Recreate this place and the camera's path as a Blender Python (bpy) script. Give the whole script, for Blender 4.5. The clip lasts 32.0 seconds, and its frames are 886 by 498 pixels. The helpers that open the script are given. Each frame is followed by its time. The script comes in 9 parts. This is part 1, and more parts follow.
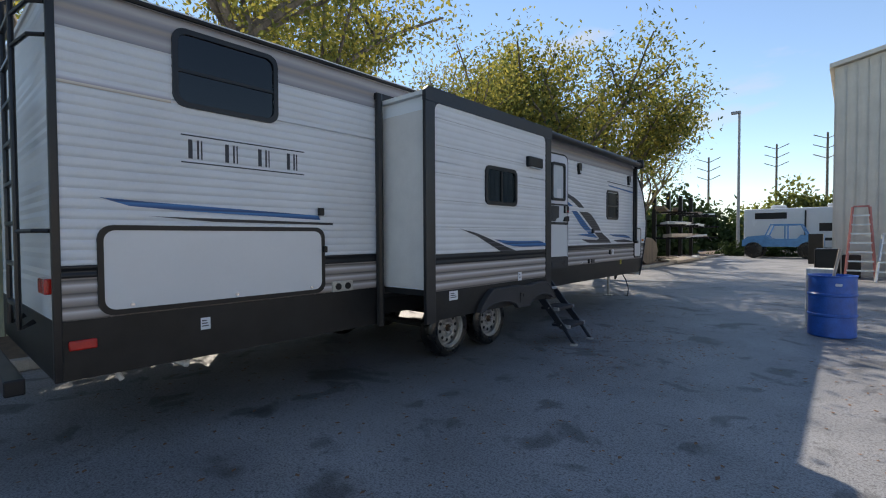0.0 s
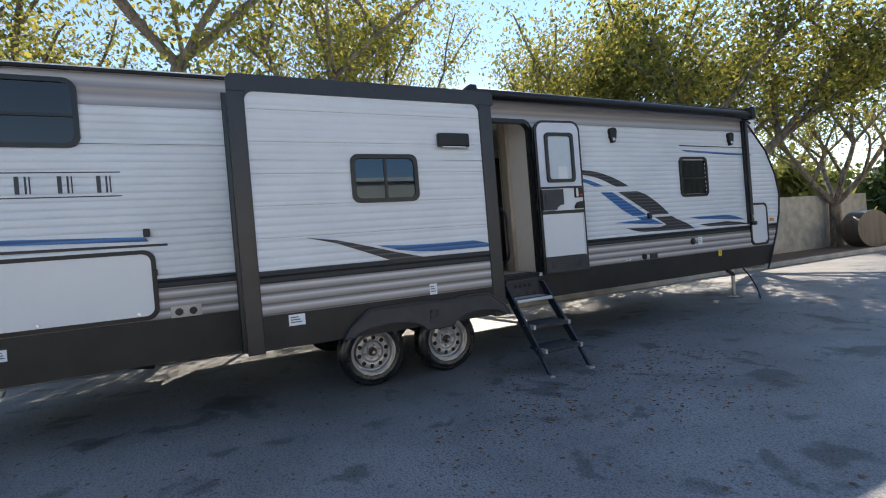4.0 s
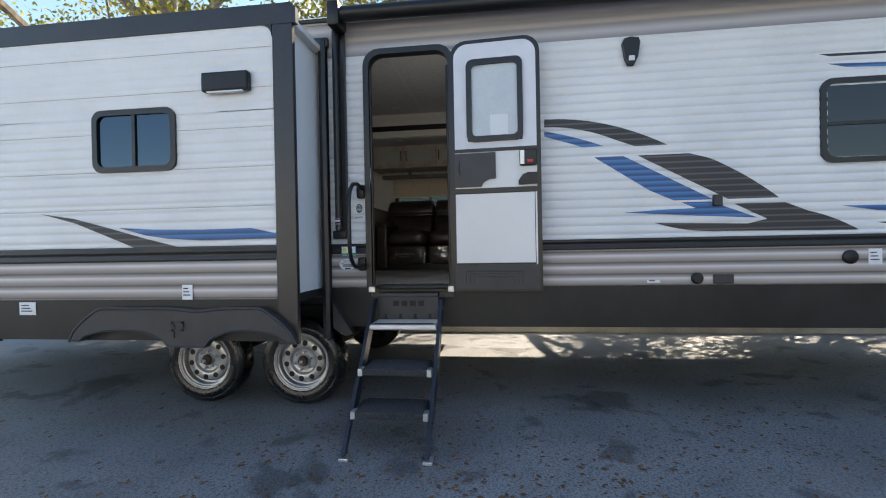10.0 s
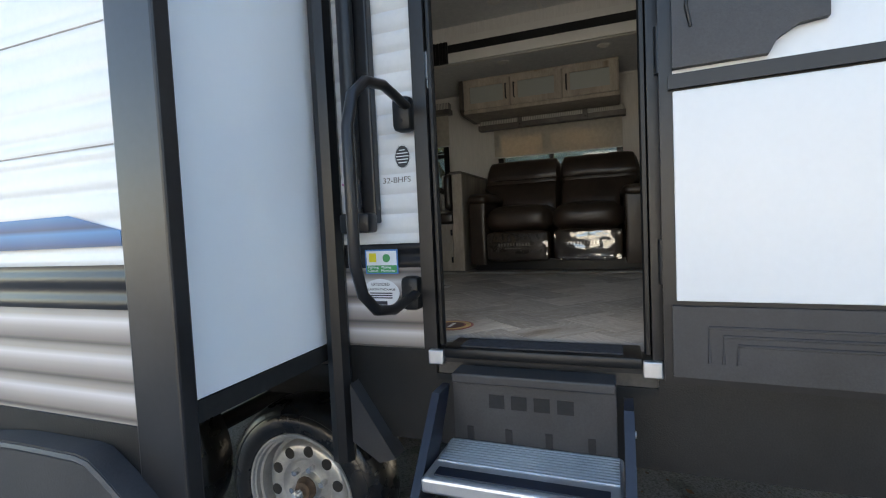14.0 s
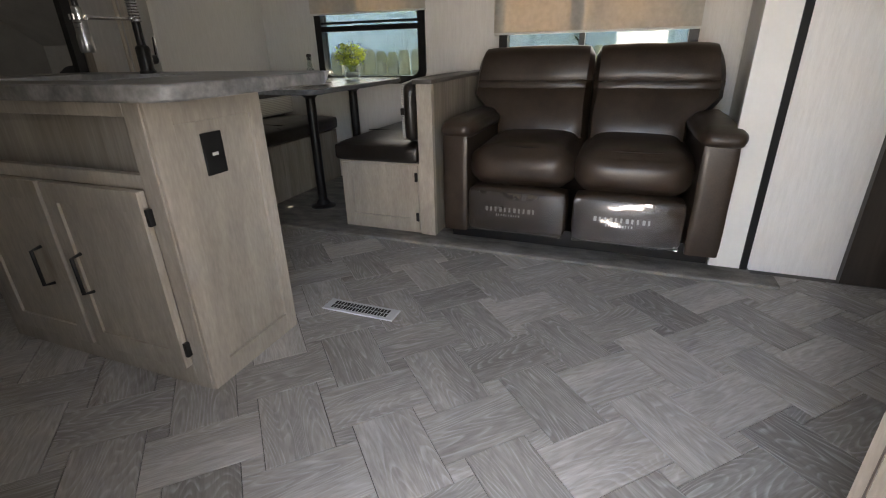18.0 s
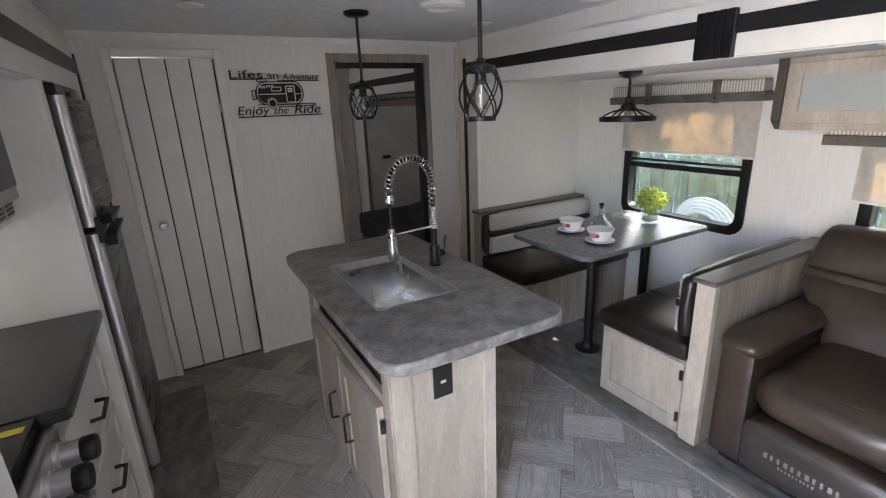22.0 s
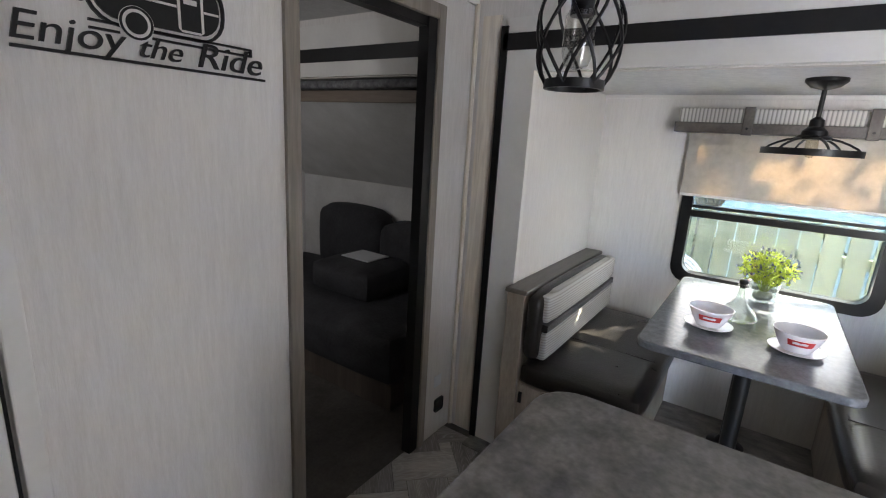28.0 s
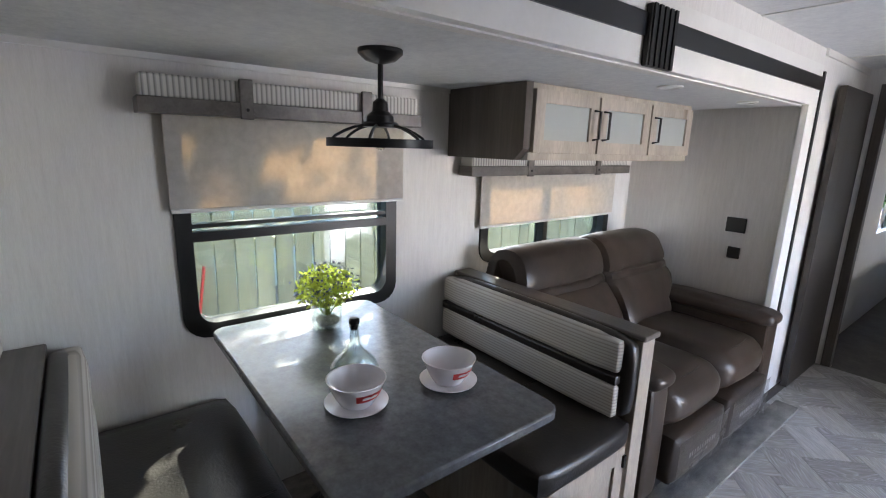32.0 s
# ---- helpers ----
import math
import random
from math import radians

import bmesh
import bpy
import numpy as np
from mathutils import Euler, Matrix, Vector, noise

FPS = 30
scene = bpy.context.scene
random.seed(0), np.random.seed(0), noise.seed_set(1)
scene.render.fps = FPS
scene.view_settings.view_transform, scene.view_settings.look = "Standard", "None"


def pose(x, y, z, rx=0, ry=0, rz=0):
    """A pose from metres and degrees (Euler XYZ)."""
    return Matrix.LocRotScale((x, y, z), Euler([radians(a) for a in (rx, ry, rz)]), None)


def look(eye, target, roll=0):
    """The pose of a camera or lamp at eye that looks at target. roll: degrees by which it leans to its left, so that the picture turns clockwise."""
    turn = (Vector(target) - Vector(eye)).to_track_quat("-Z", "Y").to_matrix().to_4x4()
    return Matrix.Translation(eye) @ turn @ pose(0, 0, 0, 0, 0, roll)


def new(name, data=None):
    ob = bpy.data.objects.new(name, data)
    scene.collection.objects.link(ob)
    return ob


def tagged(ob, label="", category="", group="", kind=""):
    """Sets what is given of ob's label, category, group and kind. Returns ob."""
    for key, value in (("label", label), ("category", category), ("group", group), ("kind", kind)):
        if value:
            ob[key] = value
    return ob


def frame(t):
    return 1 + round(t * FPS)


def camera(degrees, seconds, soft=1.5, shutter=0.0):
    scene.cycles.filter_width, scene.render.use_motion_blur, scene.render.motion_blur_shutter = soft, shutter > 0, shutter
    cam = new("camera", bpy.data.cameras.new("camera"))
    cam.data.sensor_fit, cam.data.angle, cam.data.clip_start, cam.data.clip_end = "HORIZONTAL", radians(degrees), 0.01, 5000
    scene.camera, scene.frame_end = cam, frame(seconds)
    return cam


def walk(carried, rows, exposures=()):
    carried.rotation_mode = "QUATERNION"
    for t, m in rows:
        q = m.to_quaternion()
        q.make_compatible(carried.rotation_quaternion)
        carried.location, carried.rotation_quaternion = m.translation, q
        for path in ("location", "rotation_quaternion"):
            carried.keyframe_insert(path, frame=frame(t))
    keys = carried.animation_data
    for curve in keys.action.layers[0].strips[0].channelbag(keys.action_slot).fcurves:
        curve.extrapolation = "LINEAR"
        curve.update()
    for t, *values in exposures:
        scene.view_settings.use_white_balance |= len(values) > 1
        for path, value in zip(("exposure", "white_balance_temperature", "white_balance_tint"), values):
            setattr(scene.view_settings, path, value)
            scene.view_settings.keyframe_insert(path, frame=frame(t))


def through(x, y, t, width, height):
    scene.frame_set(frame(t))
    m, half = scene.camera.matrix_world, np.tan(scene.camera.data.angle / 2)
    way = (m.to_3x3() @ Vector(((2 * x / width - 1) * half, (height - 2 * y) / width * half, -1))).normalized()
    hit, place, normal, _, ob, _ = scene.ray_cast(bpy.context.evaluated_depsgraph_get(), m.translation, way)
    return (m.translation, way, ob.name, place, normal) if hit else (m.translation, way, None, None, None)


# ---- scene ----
cam = camera(87.0, 32.0, soft=1.1)
PATH = [
    (0, (0.114, -0.038, 1.501), (-1.204, 1.465, 1.448), -0.3),
    (0.5, (0.151, 0.293, 1.499), (-1.278, 1.692, 1.476), -2.0),
    (1, (0.267, 0.679, 1.444), (-1.269, 1.958, 1.48), -3.5),
    (1.5, (0.361, 1.084, 1.39), (-1.192, 2.344, 1.406), -4.5),
    (2, (0.549, 1.491, 1.425), (-1.053, 2.688, 1.428), -5.2),
    (2.5, (0.77, 1.857, 1.415), (-0.911, 2.94, 1.396), -5.1),
    (3, (0.89, 2.231, 1.42), (-0.837, 3.239, 1.392), -4.5),
    (3.5, (1.042, 2.636, 1.434), (-0.737, 3.549, 1.415), -4.5),
    (5.5, (1.178, 4.286, 1.411), (-0.689, 5.003, 1.404), -5.1),
    (6, (1.19, 4.684, 1.374), (-0.709, 5.311, 1.414), -4.9),
    (6.5, (1.198, 5.049, 1.393), (-0.734, 5.562, 1.445), -4.0),
    (7, (1.087, 5.404, 1.385), (-0.857, 5.872, 1.439), -2.8),
    (7.5, (0.984, 5.746, 1.376), (-0.975, 6.143, 1.441), -2.0),
    (8, (0.87, 6.071, 1.375), (-1.103, 6.391, 1.43), -1.7),
    (8.5, (0.71, 6.344, 1.384), (-1.269, 6.629, 1.425), -1.4),
    (9, (0.562, 6.627, 1.354), (-1.434, 6.74, 1.431), -0.4),
    (9.5, (0.328, 6.798, 1.327), (-1.67, 6.719, 1.346), -0.6),
    (10, (0.024, 6.914, 1.305), (-1.959, 6.654, 1.289), -1.1),
    (10.5, (-0.278, 7.027, 1.311), (-2.236, 6.619, 1.308), -1.6),
    (11, (-0.589, 7.036, 1.303), (-2.533, 6.569, 1.26), -1.2),
    (11.5, (-0.874, 6.992, 1.321), (-2.797, 6.446, 1.254), -0.8),
    (12, (-1.159, 6.94, 1.349), (-3.027, 6.225, 1.303), -1.4),
    (12.5, (-1.411, 6.801, 1.368), (-3.255, 6.031, 1.299), -1.5),
    (13, (-1.661, 6.653, 1.384), (-3.528, 5.941, 1.283), -1.7),
    (13.5, (-1.943, 6.531, 1.385), (-3.799, 5.793, 1.289), -2.3),
    (15.5, (-2.8, 6.194, 1.434), (-4.737, 5.732, 1.242), -3.5),
    (16, (-3.0, 6.138, 1.546), (-4.942, 5.726, 1.301), -2.2),
    (16.5, (-3.137, 6.118, 1.638), (-5.068, 5.731, 1.287), -0.7),
    (17, (-3.308, 6.164, 1.748), (-5.188, 5.659, 1.293), -0.5),
    (17.5, (-3.45, 6.185, 1.842), (-5.255, 5.568, 1.238), -0.8),
    (18, (-3.62, 6.152, 1.96), (-5.331, 5.479, 1.173), -1.4),
    (18.5, (-3.752, 6.136, 2.026), (-5.31, 5.388, 1.02), -1.9),
    (19, (-3.856, 6.118, 2.134), (-5.222, 5.196, 1.001), -1.9),
    (19.5, (-3.925, 6.068, 2.23), (-5.171, 5.071, 1.025), -1.9),
    (20, (-3.968, 6.11, 2.342), (-5.067, 4.974, 1.118), -1.0),
    (20.5, (-4.012, 6.137, 2.446), (-4.997, 4.825, 1.302), -2.8),
    (21, (-4.017, 6.174, 2.525), (-4.998, 4.728, 1.551), -2.6),
    (21.5, (-4.009, 6.225, 2.579), (-4.98, 4.654, 1.812), -2.7),
    (22, (-4.0, 6.244, 2.589), (-4.936, 4.578, 2.0), -2.4),
    (22.5, (-4.005, 6.235, 2.572), (-4.808, 4.465, 2.101), -1.4),
    (23, (-4.008, 6.198, 2.551), (-4.624, 4.342, 2.134), -0.0),
    (23.5, (-4.022, 6.085, 2.518), (-4.414, 4.162, 2.132), 0.7),
    (24, (-4.034, 5.919, 2.511), (-4.343, 3.976, 2.153), 1.8),
    (24.5, (-4.046, 5.753, 2.494), (-4.412, 3.822, 2.125), 2.4),
    (26.5, (-4.022, 4.837, 2.436), (-4.944, 3.122, 1.979), 3.6),
    (27, (-4.042, 4.644, 2.454), (-5.174, 3.054, 2.018), 3.4),
    (27.5, (-4.036, 4.379, 2.467), (-5.463, 3.063, 1.985), 3.3),
    (28, (-4.114, 4.209, 2.452), (-5.72, 3.115, 1.978), 3.4),
    (28.5, (-4.221, 4.048, 2.461), (-5.966, 3.186, 2.002), 3.3),
    (29, (-4.281, 3.864, 2.467), (-6.173, 3.378, 2.039), 2.8),
    (29.5, (-4.33, 3.731, 2.474), (-6.27, 3.523, 2.034), 2.2),
    (30, (-4.475, 3.645, 2.464), (-6.424, 3.742, 2.026), 1.5),
    (30.5, (-4.612, 3.588, 2.483), (-6.53, 3.975, 2.069), 1.4),
    (31, (-4.785, 3.517, 2.48), (-6.602, 4.239, 2.06), 1.5),
    (31.5, (-4.944, 3.515, 2.469), (-6.644, 4.474, 2.03), 1.8),
    (32, (-5.123, 3.579, 2.468), (-6.657, 4.786, 2.033), 1.7),
]
EXPOSURES = [(0.0, 0.72, 7100, 12), (2.0, 0.85, 7150, 12), (3.5, 1.2, 7300, 12), (6.0, 1.35, 7300, 12), (9.0, 1.7, 7500, 11), (11.0, 1.83, 7850, 10), (12.0, 1.88, 7950, 10), (13.0, 2.35, 8000, 9), (13.5, 2.48, 8000, 9), (15.5, 3.0, 8100, 12), (16.0, 3.2, 8050, 13), (17.0, 3.45, 8200, 14), (18.0, 4.52, 7900, 15), (19.0, 5.16, 8900, 17), (20.0, 5.5, 7150, 16), (21.0, 5.6, 6900, 16), (24.0, 5.92, 7000, 17), (26.0, 6.3, 7050, 17), (28.0, 6.22, 6800, 16), (30.0, 6.2, 6500, 16), (32.0, 5.5, 6600, 16)]
walk(cam, [(t, look(eye, target, roll)) for t, eye, target, roll in PATH], EXPOSURES)

# ---- light ----
SUN = Vector((-1.0, 0.65, 0.954)).normalized()
world = bpy.data.worlds.new("sky")
scene.world = world
world.use_nodes = True
wn = world.node_tree.nodes
wl = world.node_tree.links
bg = wn["Background"]
sky = wn.new("ShaderNodeTexSky")
sky.sky_type, sky.sun_disc = "NISHITA", False
sky.sun_elevation, sky.sun_rotation = math.asin(SUN.z), math.atan2(SUN.x, SUN.y)
sky.air_density, sky.dust_density, sky.ozone_density = 1.0, 0.0, 3.5
# soft cumulus over the horizon, mixed into the sky by direction
tc = wn.new("ShaderNodeTexCoord")
mp = wn.new("ShaderNodeMapping")
mp.inputs["Scale"].default_value = (2.2, 2.2, 6.5)
cl = wn.new("ShaderNodeTexNoise")
cl.inputs["Scale"].default_value, cl.inputs["Detail"].default_value = 1.6, 7
cr = wn.new("ShaderNodeValToRGB")
cr.color_ramp.elements[0].position, cr.color_ramp.elements[1].position = 0.6, 0.78
cm = wn.new("ShaderNodeMixRGB")
cm.inputs[2].default_value = (3.6, 3.9, 4.3, 1)
wl.new(tc.outputs["Generated"], mp.inputs[0])
wl.new(mp.outputs[0], cl.inputs[0])
wl.new(cl.outputs[0], cr.inputs[0])
wl.new(cr.outputs[0], cm.inputs[0])
wl.new(sky.outputs[0], cm.inputs[1])
wl.new(cm.outputs[0], bg.inputs[0])
bg.inputs[1].default_value = 0.115
sun = new("sun", bpy.data.lights.new("sun", "SUN"))
sun.data.energy, sun.data.angle, sun.data.color = 4.0, radians(0.5), (1, 0.94, 0.85)
sun.matrix_world = look(SUN * 60, (0, 0, 0))

def daylight(name, x, y0, y1, z0, z1, inward, watts, tilt=-0.15):
    """The sky's light through an opening in a long wall: an area lamp that fills it."""
    la = bpy.data.lights.new(name, "AREA")
    la.shape, la.size, la.size_y, la.energy, la.color = "RECTANGLE", y1 - y0, z1 - z0, watts, (0.93, 0.97, 1.0)
    ob = new(name, la)
    ob.matrix_world = look((x, (y0 + y1) / 2, (z0 + z1) / 2), (x + inward, (y0 + y1) / 2, (z0 + z1) / 2 + tilt))
    return ob


daylight("door_daylight", -3.66, 5.9, 6.48, 1.02, 2.78, -1, 0.65, 0.12)
daylight("window_daylight", -6.955, 3.9, 4.68, 1.8, 2.2, 1, 0.06, -0.35)
daylight("sofa_window_daylight", -6.955, 5.34, 6.42, 1.89, 2.03, 1, 0.044)
daylight("kitchen_window_daylight", -2.975, 4.16, 4.65, 1.92, 2.2, -1, 0.035)
daylight("bedroom_window_daylight", -3.65, 9.2, 9.66, 1.9, 2.35, -1, 0.27)
daylight("bunk_window_daylight", -3.65, 1.3, 1.98, 2.52, 2.97, -1, 0.12)

# ---- materials ----


def material(name, color, rough=0.6, metal=0.0, var=0.12, scale=6.0, bump=0.0, bscale=60.0, color2=None, stretch=(1, 1, 1), coat=0.0, spec=0.5, per_object=0.0):
    """A surface with colour variation at two scales and fine relief."""
    m = bpy.data.materials.new(name)
    m.use_nodes = True
    nt = m.node_tree
    n, l = nt.nodes, nt.links
    b = n["Principled BSDF"]
    b.inputs["Roughness"].default_value, b.inputs["Metallic"].default_value = rough, metal
    b.inputs["Coat Weight"].default_value, b.inputs["Specular IOR Level"].default_value = coat, spec
    t = n.new("ShaderNodeTexCoord")
    mapping = n.new("ShaderNodeMapping")
    mapping.inputs["Scale"].default_value = stretch
    l.new(t.outputs["Object"], mapping.inputs[0])
    big = n.new("ShaderNodeTexNoise")
    big.inputs["Scale"].default_value, big.inputs["Detail"].default_value, big.inputs["Roughness"].default_value = scale, 6, 0.6
    l.new(mapping.outputs[0], big.inputs["Vector"])
    fine = n.new("ShaderNodeTexNoise")
    fine.inputs["Scale"].default_value, fine.inputs["Detail"].default_value = bscale, 4
    l.new(mapping.outputs[0], fine.inputs["Vector"])
    ramp = n.new("ShaderNodeValToRGB")
    c2 = color2 or tuple(max(0.0, c * (1 - 2 * var)) for c in color)
    c1 = color if color2 else tuple(min(1.0, c * (1 + var)) for c in color)
    ramp.color_ramp.elements[0].position, ramp.color_ramp.elements[1].position = 0.32, 0.68
    ramp.color_ramp.elements[0].color, ramp.color_ramp.elements[1].color = (*c2, 1), (*c1, 1)
    l.new(big.outputs[0], ramp.inputs[0])
    mix = n.new("ShaderNodeMixRGB")
    mix.blend_type = "OVERLAY"
    mix.inputs[0].default_value = min(0.5, var * 2)
    l.new(ramp.outputs[0], mix.inputs[1])
    l.new(fine.outputs[0], mix.inputs[2])
    last = mix.outputs[0]
    if per_object:
        info = n.new("ShaderNodeObjectInfo")
        rng = n.new("ShaderNodeMapRange")
        rng.inputs["To Min"].default_value, rng.inputs["To Max"].default_value = 1 - per_object, 1 + per_object
        l.new(info.outputs["Random"], rng.inputs[0])
        sc = n.new("ShaderNodeVectorMath")
        sc.operation = "SCALE"
        l.new(last, sc.inputs[0])
        l.new(rng.outputs[0], sc.inputs["Scale"])
        last = sc.outputs[0]
        add = n.new("ShaderNodeVectorMath")
        add.operation = "ADD"
        sh = n.new("ShaderNodeVectorMath")
        sh.operation = "SCALE"
        comb = n.new("ShaderNodeCombineXYZ")
        for i in range(3):
            l.new(info.outputs["Random"], comb.inputs[i])
        l.new(comb.outputs[0], sh.inputs[0])
        sh.inputs["Scale"].default_value = 37.0
        l.new(t.outputs["Object"], add.inputs[0])
        l.new(sh.outputs[0], add.inputs[1])
        l.new(add.outputs[0], mapping.inputs[0])
    l.new(last, b.inputs["Base Color"])
    rr = n.new("ShaderNodeMapRange")
    rr.inputs["To Min"].default_value, rr.inputs["To Max"].default_value = max(0.02, rough - 0.08), min(1.0, rough + 0.08)
    l.new(big.outputs[0], rr.inputs[0])
    l.new(rr.outputs[0], b.inputs["Roughness"])
    if bump:
        bp = n.new("ShaderNodeBump")
        bp.inputs["Strength"].default_value, bp.inputs["Distance"].default_value = bump, 0.004
        l.new(fine.outputs[0], bp.inputs["Height"])
        l.new(bp.outputs[0], b.inputs["Normal"])
    return m


def striped(name, stops, period, rough=0.45, axis=2, offset=0.0, bump=0.0):
    """A stripe pattern that repeats along one axis, in metres. stops: (position 0..1, colour)."""
    m = material(name, stops[0][1], rough, var=0.05)
    nt = m.node_tree
    n, l = nt.nodes, nt.links
    t = n.new("ShaderNodeNewGeometry")
    sep = n.new("ShaderNodeSeparateXYZ")
    l.new(t.outputs["Position"], sep.inputs[0])
    off = n.new("ShaderNodeMath")
    off.operation, off.inputs[1].default_value = "SUBTRACT", offset
    l.new(sep.outputs[axis], off.inputs[0])
    div = n.new("ShaderNodeMath")
    div.operation, div.inputs[1].default_value = "DIVIDE", period
    l.new(off.outputs[0], div.inputs[0])
    fr = n.new("ShaderNodeMath")
    fr.operation = "FRACT"
    l.new(div.outputs[0], fr.inputs[0])
    ramp = n.new("ShaderNodeValToRGB")
    e = ramp.color_ramp.elements
    while len(e) < len(stops):
        e.new(0.5)
    for k, (p, c) in enumerate(stops):
        e[k].position, e[k].color = p, (*c, 1)
    l.new(fr.outputs[0], ramp.inputs[0])
    l.new(ramp.outputs[0], n["Principled BSDF"].inputs["Base Color"])
    return m


def wood(name, light, dark, rough=0.45, grain=(1, 1, 0.08), scale=9.0, per_object=0.0, bump=0.15, fine=2.4, depth=0.42, knots=7.0):
    """Printed or planed wood: long wavy grain with knots."""
    m = material(name, light, rough, var=0.12, scale=scale, bump=bump, bscale=120, color2=dark, stretch=grain, per_object=per_object)
    nt = m.node_tree
    n, l = nt.nodes, nt.links
    b = n["Principled BSDF"]
    src = b.inputs["Base Color"].links[0].from_socket
    mapping = next(x for x in n if x.bl_idname == "ShaderNodeMapping")
    wv = n.new("ShaderNodeTexNoise")
    wv.inputs["Scale"].default_value, wv.inputs["Detail"].default_value, wv.inputs["Distortion"].default_value = scale * fine, 8, 2.2
    l.new(mapping.outputs[0], wv.inputs["Vector"])
    rp = n.new("ShaderNodeValToRGB")
    rp.color_ramp.elements[0].position, rp.color_ramp.elements[1].position = 0.38, 0.62
    rp.color_ramp.elements[0].color, rp.color_ramp.elements[1].color = (0.62, 0.6, 0.58, 1), (1, 1, 1, 1)
    l.new(wv.outputs[0], rp.inputs[0])
    mx = n.new("ShaderNodeMixRGB")
    mx.blend_type, mx.inputs[0].default_value = "MULTIPLY", depth
    l.new(src, mx.inputs[1])
    l.new(rp.outputs[0], mx.inputs[2])
    # knots: a few dark eyes stretched along the grain
    kn = n.new("ShaderNodeTexVoronoi")
    kn.inputs["Scale"].default_value = knots
    kd = n.new("ShaderNodeMixRGB")
    kd.blend_type, kd.inputs[0].default_value = "ADD", 0.05
    l.new(mapping.outputs[0], kd.inputs[1])
    l.new(wv.outputs[1], kd.inputs[2])
    l.new(kd.outputs[0], kn.inputs["Vector"])
    kr = n.new("ShaderNodeValToRGB")
    kr.color_ramp.elements[0].position, kr.color_ramp.elements[1].position = 0.035, 0.13
    kr.color_ramp.elements[0].color, kr.color_ramp.elements[1].color = (0.5, 0.42, 0.34, 1), (1, 1, 1, 1)
    l.new(kn.outputs[0], kr.inputs[0])
    km = n.new("ShaderNodeMixRGB")
    km.blend_type, km.inputs[0].default_value = "MULTIPLY", 0.85 if knots else 0.0
    l.new(mx.outputs[0], km.inputs[1])
    l.new(kr.outputs[0], km.inputs[2])
    l.new(km.outputs[0], b.inputs["Base Color"])
    return m


def planked(name, light, dark, lime):
    """Limed oak planks: contour grain in each piece of its own, pale pores and a knot here and there."""
    m = wood(name, light, dark, 0.52, grain=(0.16, 1, 1), scale=9, per_object=0.3, bump=0.12, fine=5.0, depth=0.5, knots=3.0)
    n, l = m.node_tree.nodes, m.node_tree.links
    b = n["Principled BSDF"]
    src = b.inputs["Base Color"].links[0].from_socket
    mapping = next(x for x in n if x.bl_idname == "ShaderNodeMapping")
    field = n.new("ShaderNodeTexNoise")
    field.inputs["Scale"].default_value, field.inputs["Detail"].default_value, field.inputs["Roughness"].default_value = 6.5, 1.5, 0.4
    l.new(mapping.outputs[0], field.inputs["Vector"])
    times = n.new("ShaderNodeMath")
    times.operation, times.inputs[1].default_value = "MULTIPLY", 46.0
    l.new(field.outputs[0], times.inputs[0])
    saw = n.new("ShaderNodeMath")
    saw.operation = "FRACT"
    l.new(times.outputs[0], saw.inputs[0])
    line = n.new("ShaderNodeValToRGB")
    e = line.color_ramp.elements
    e[0].position, e[1].position = 0.45, 0.84
    e[0].color, e[1].color = (0, 0, 0, 1), (1, 1, 1, 1)
    last = e.new(0.98)
    last.color = (0, 0, 0, 1)
    l.new(saw.outputs[0], line.inputs[0])
    pore = n.new("ShaderNodeTexNoise")
    pore.inputs["Scale"].default_value, pore.inputs["Detail"].default_value = 60, 5
    l.new(mapping.outputs[0], pore.inputs["Vector"])
    pr = n.new("ShaderNodeValToRGB")
    pr.color_ramp.elements[0].position, pr.color_ramp.elements[1].position = 0.35, 0.7
    pr.color_ramp.elements[1].color = (0.62, 0.62, 0.62, 1)
    l.new(pore.outputs[0], pr.inputs[0])
    both = n.new("ShaderNodeMath")
    both.operation = "MULTIPLY"
    l.new(line.outputs[0], both.inputs[0])
    l.new(pr.outputs[0], both.inputs[1])
    mx = n.new("ShaderNodeMixRGB")
    mx.inputs[2].default_value = (*lime, 1)
    l.new(both.outputs[0], mx.inputs[0])
    l.new(src, mx.inputs[1])
    l.new(mx.outputs[0], b.inputs["Base Color"])
    return m


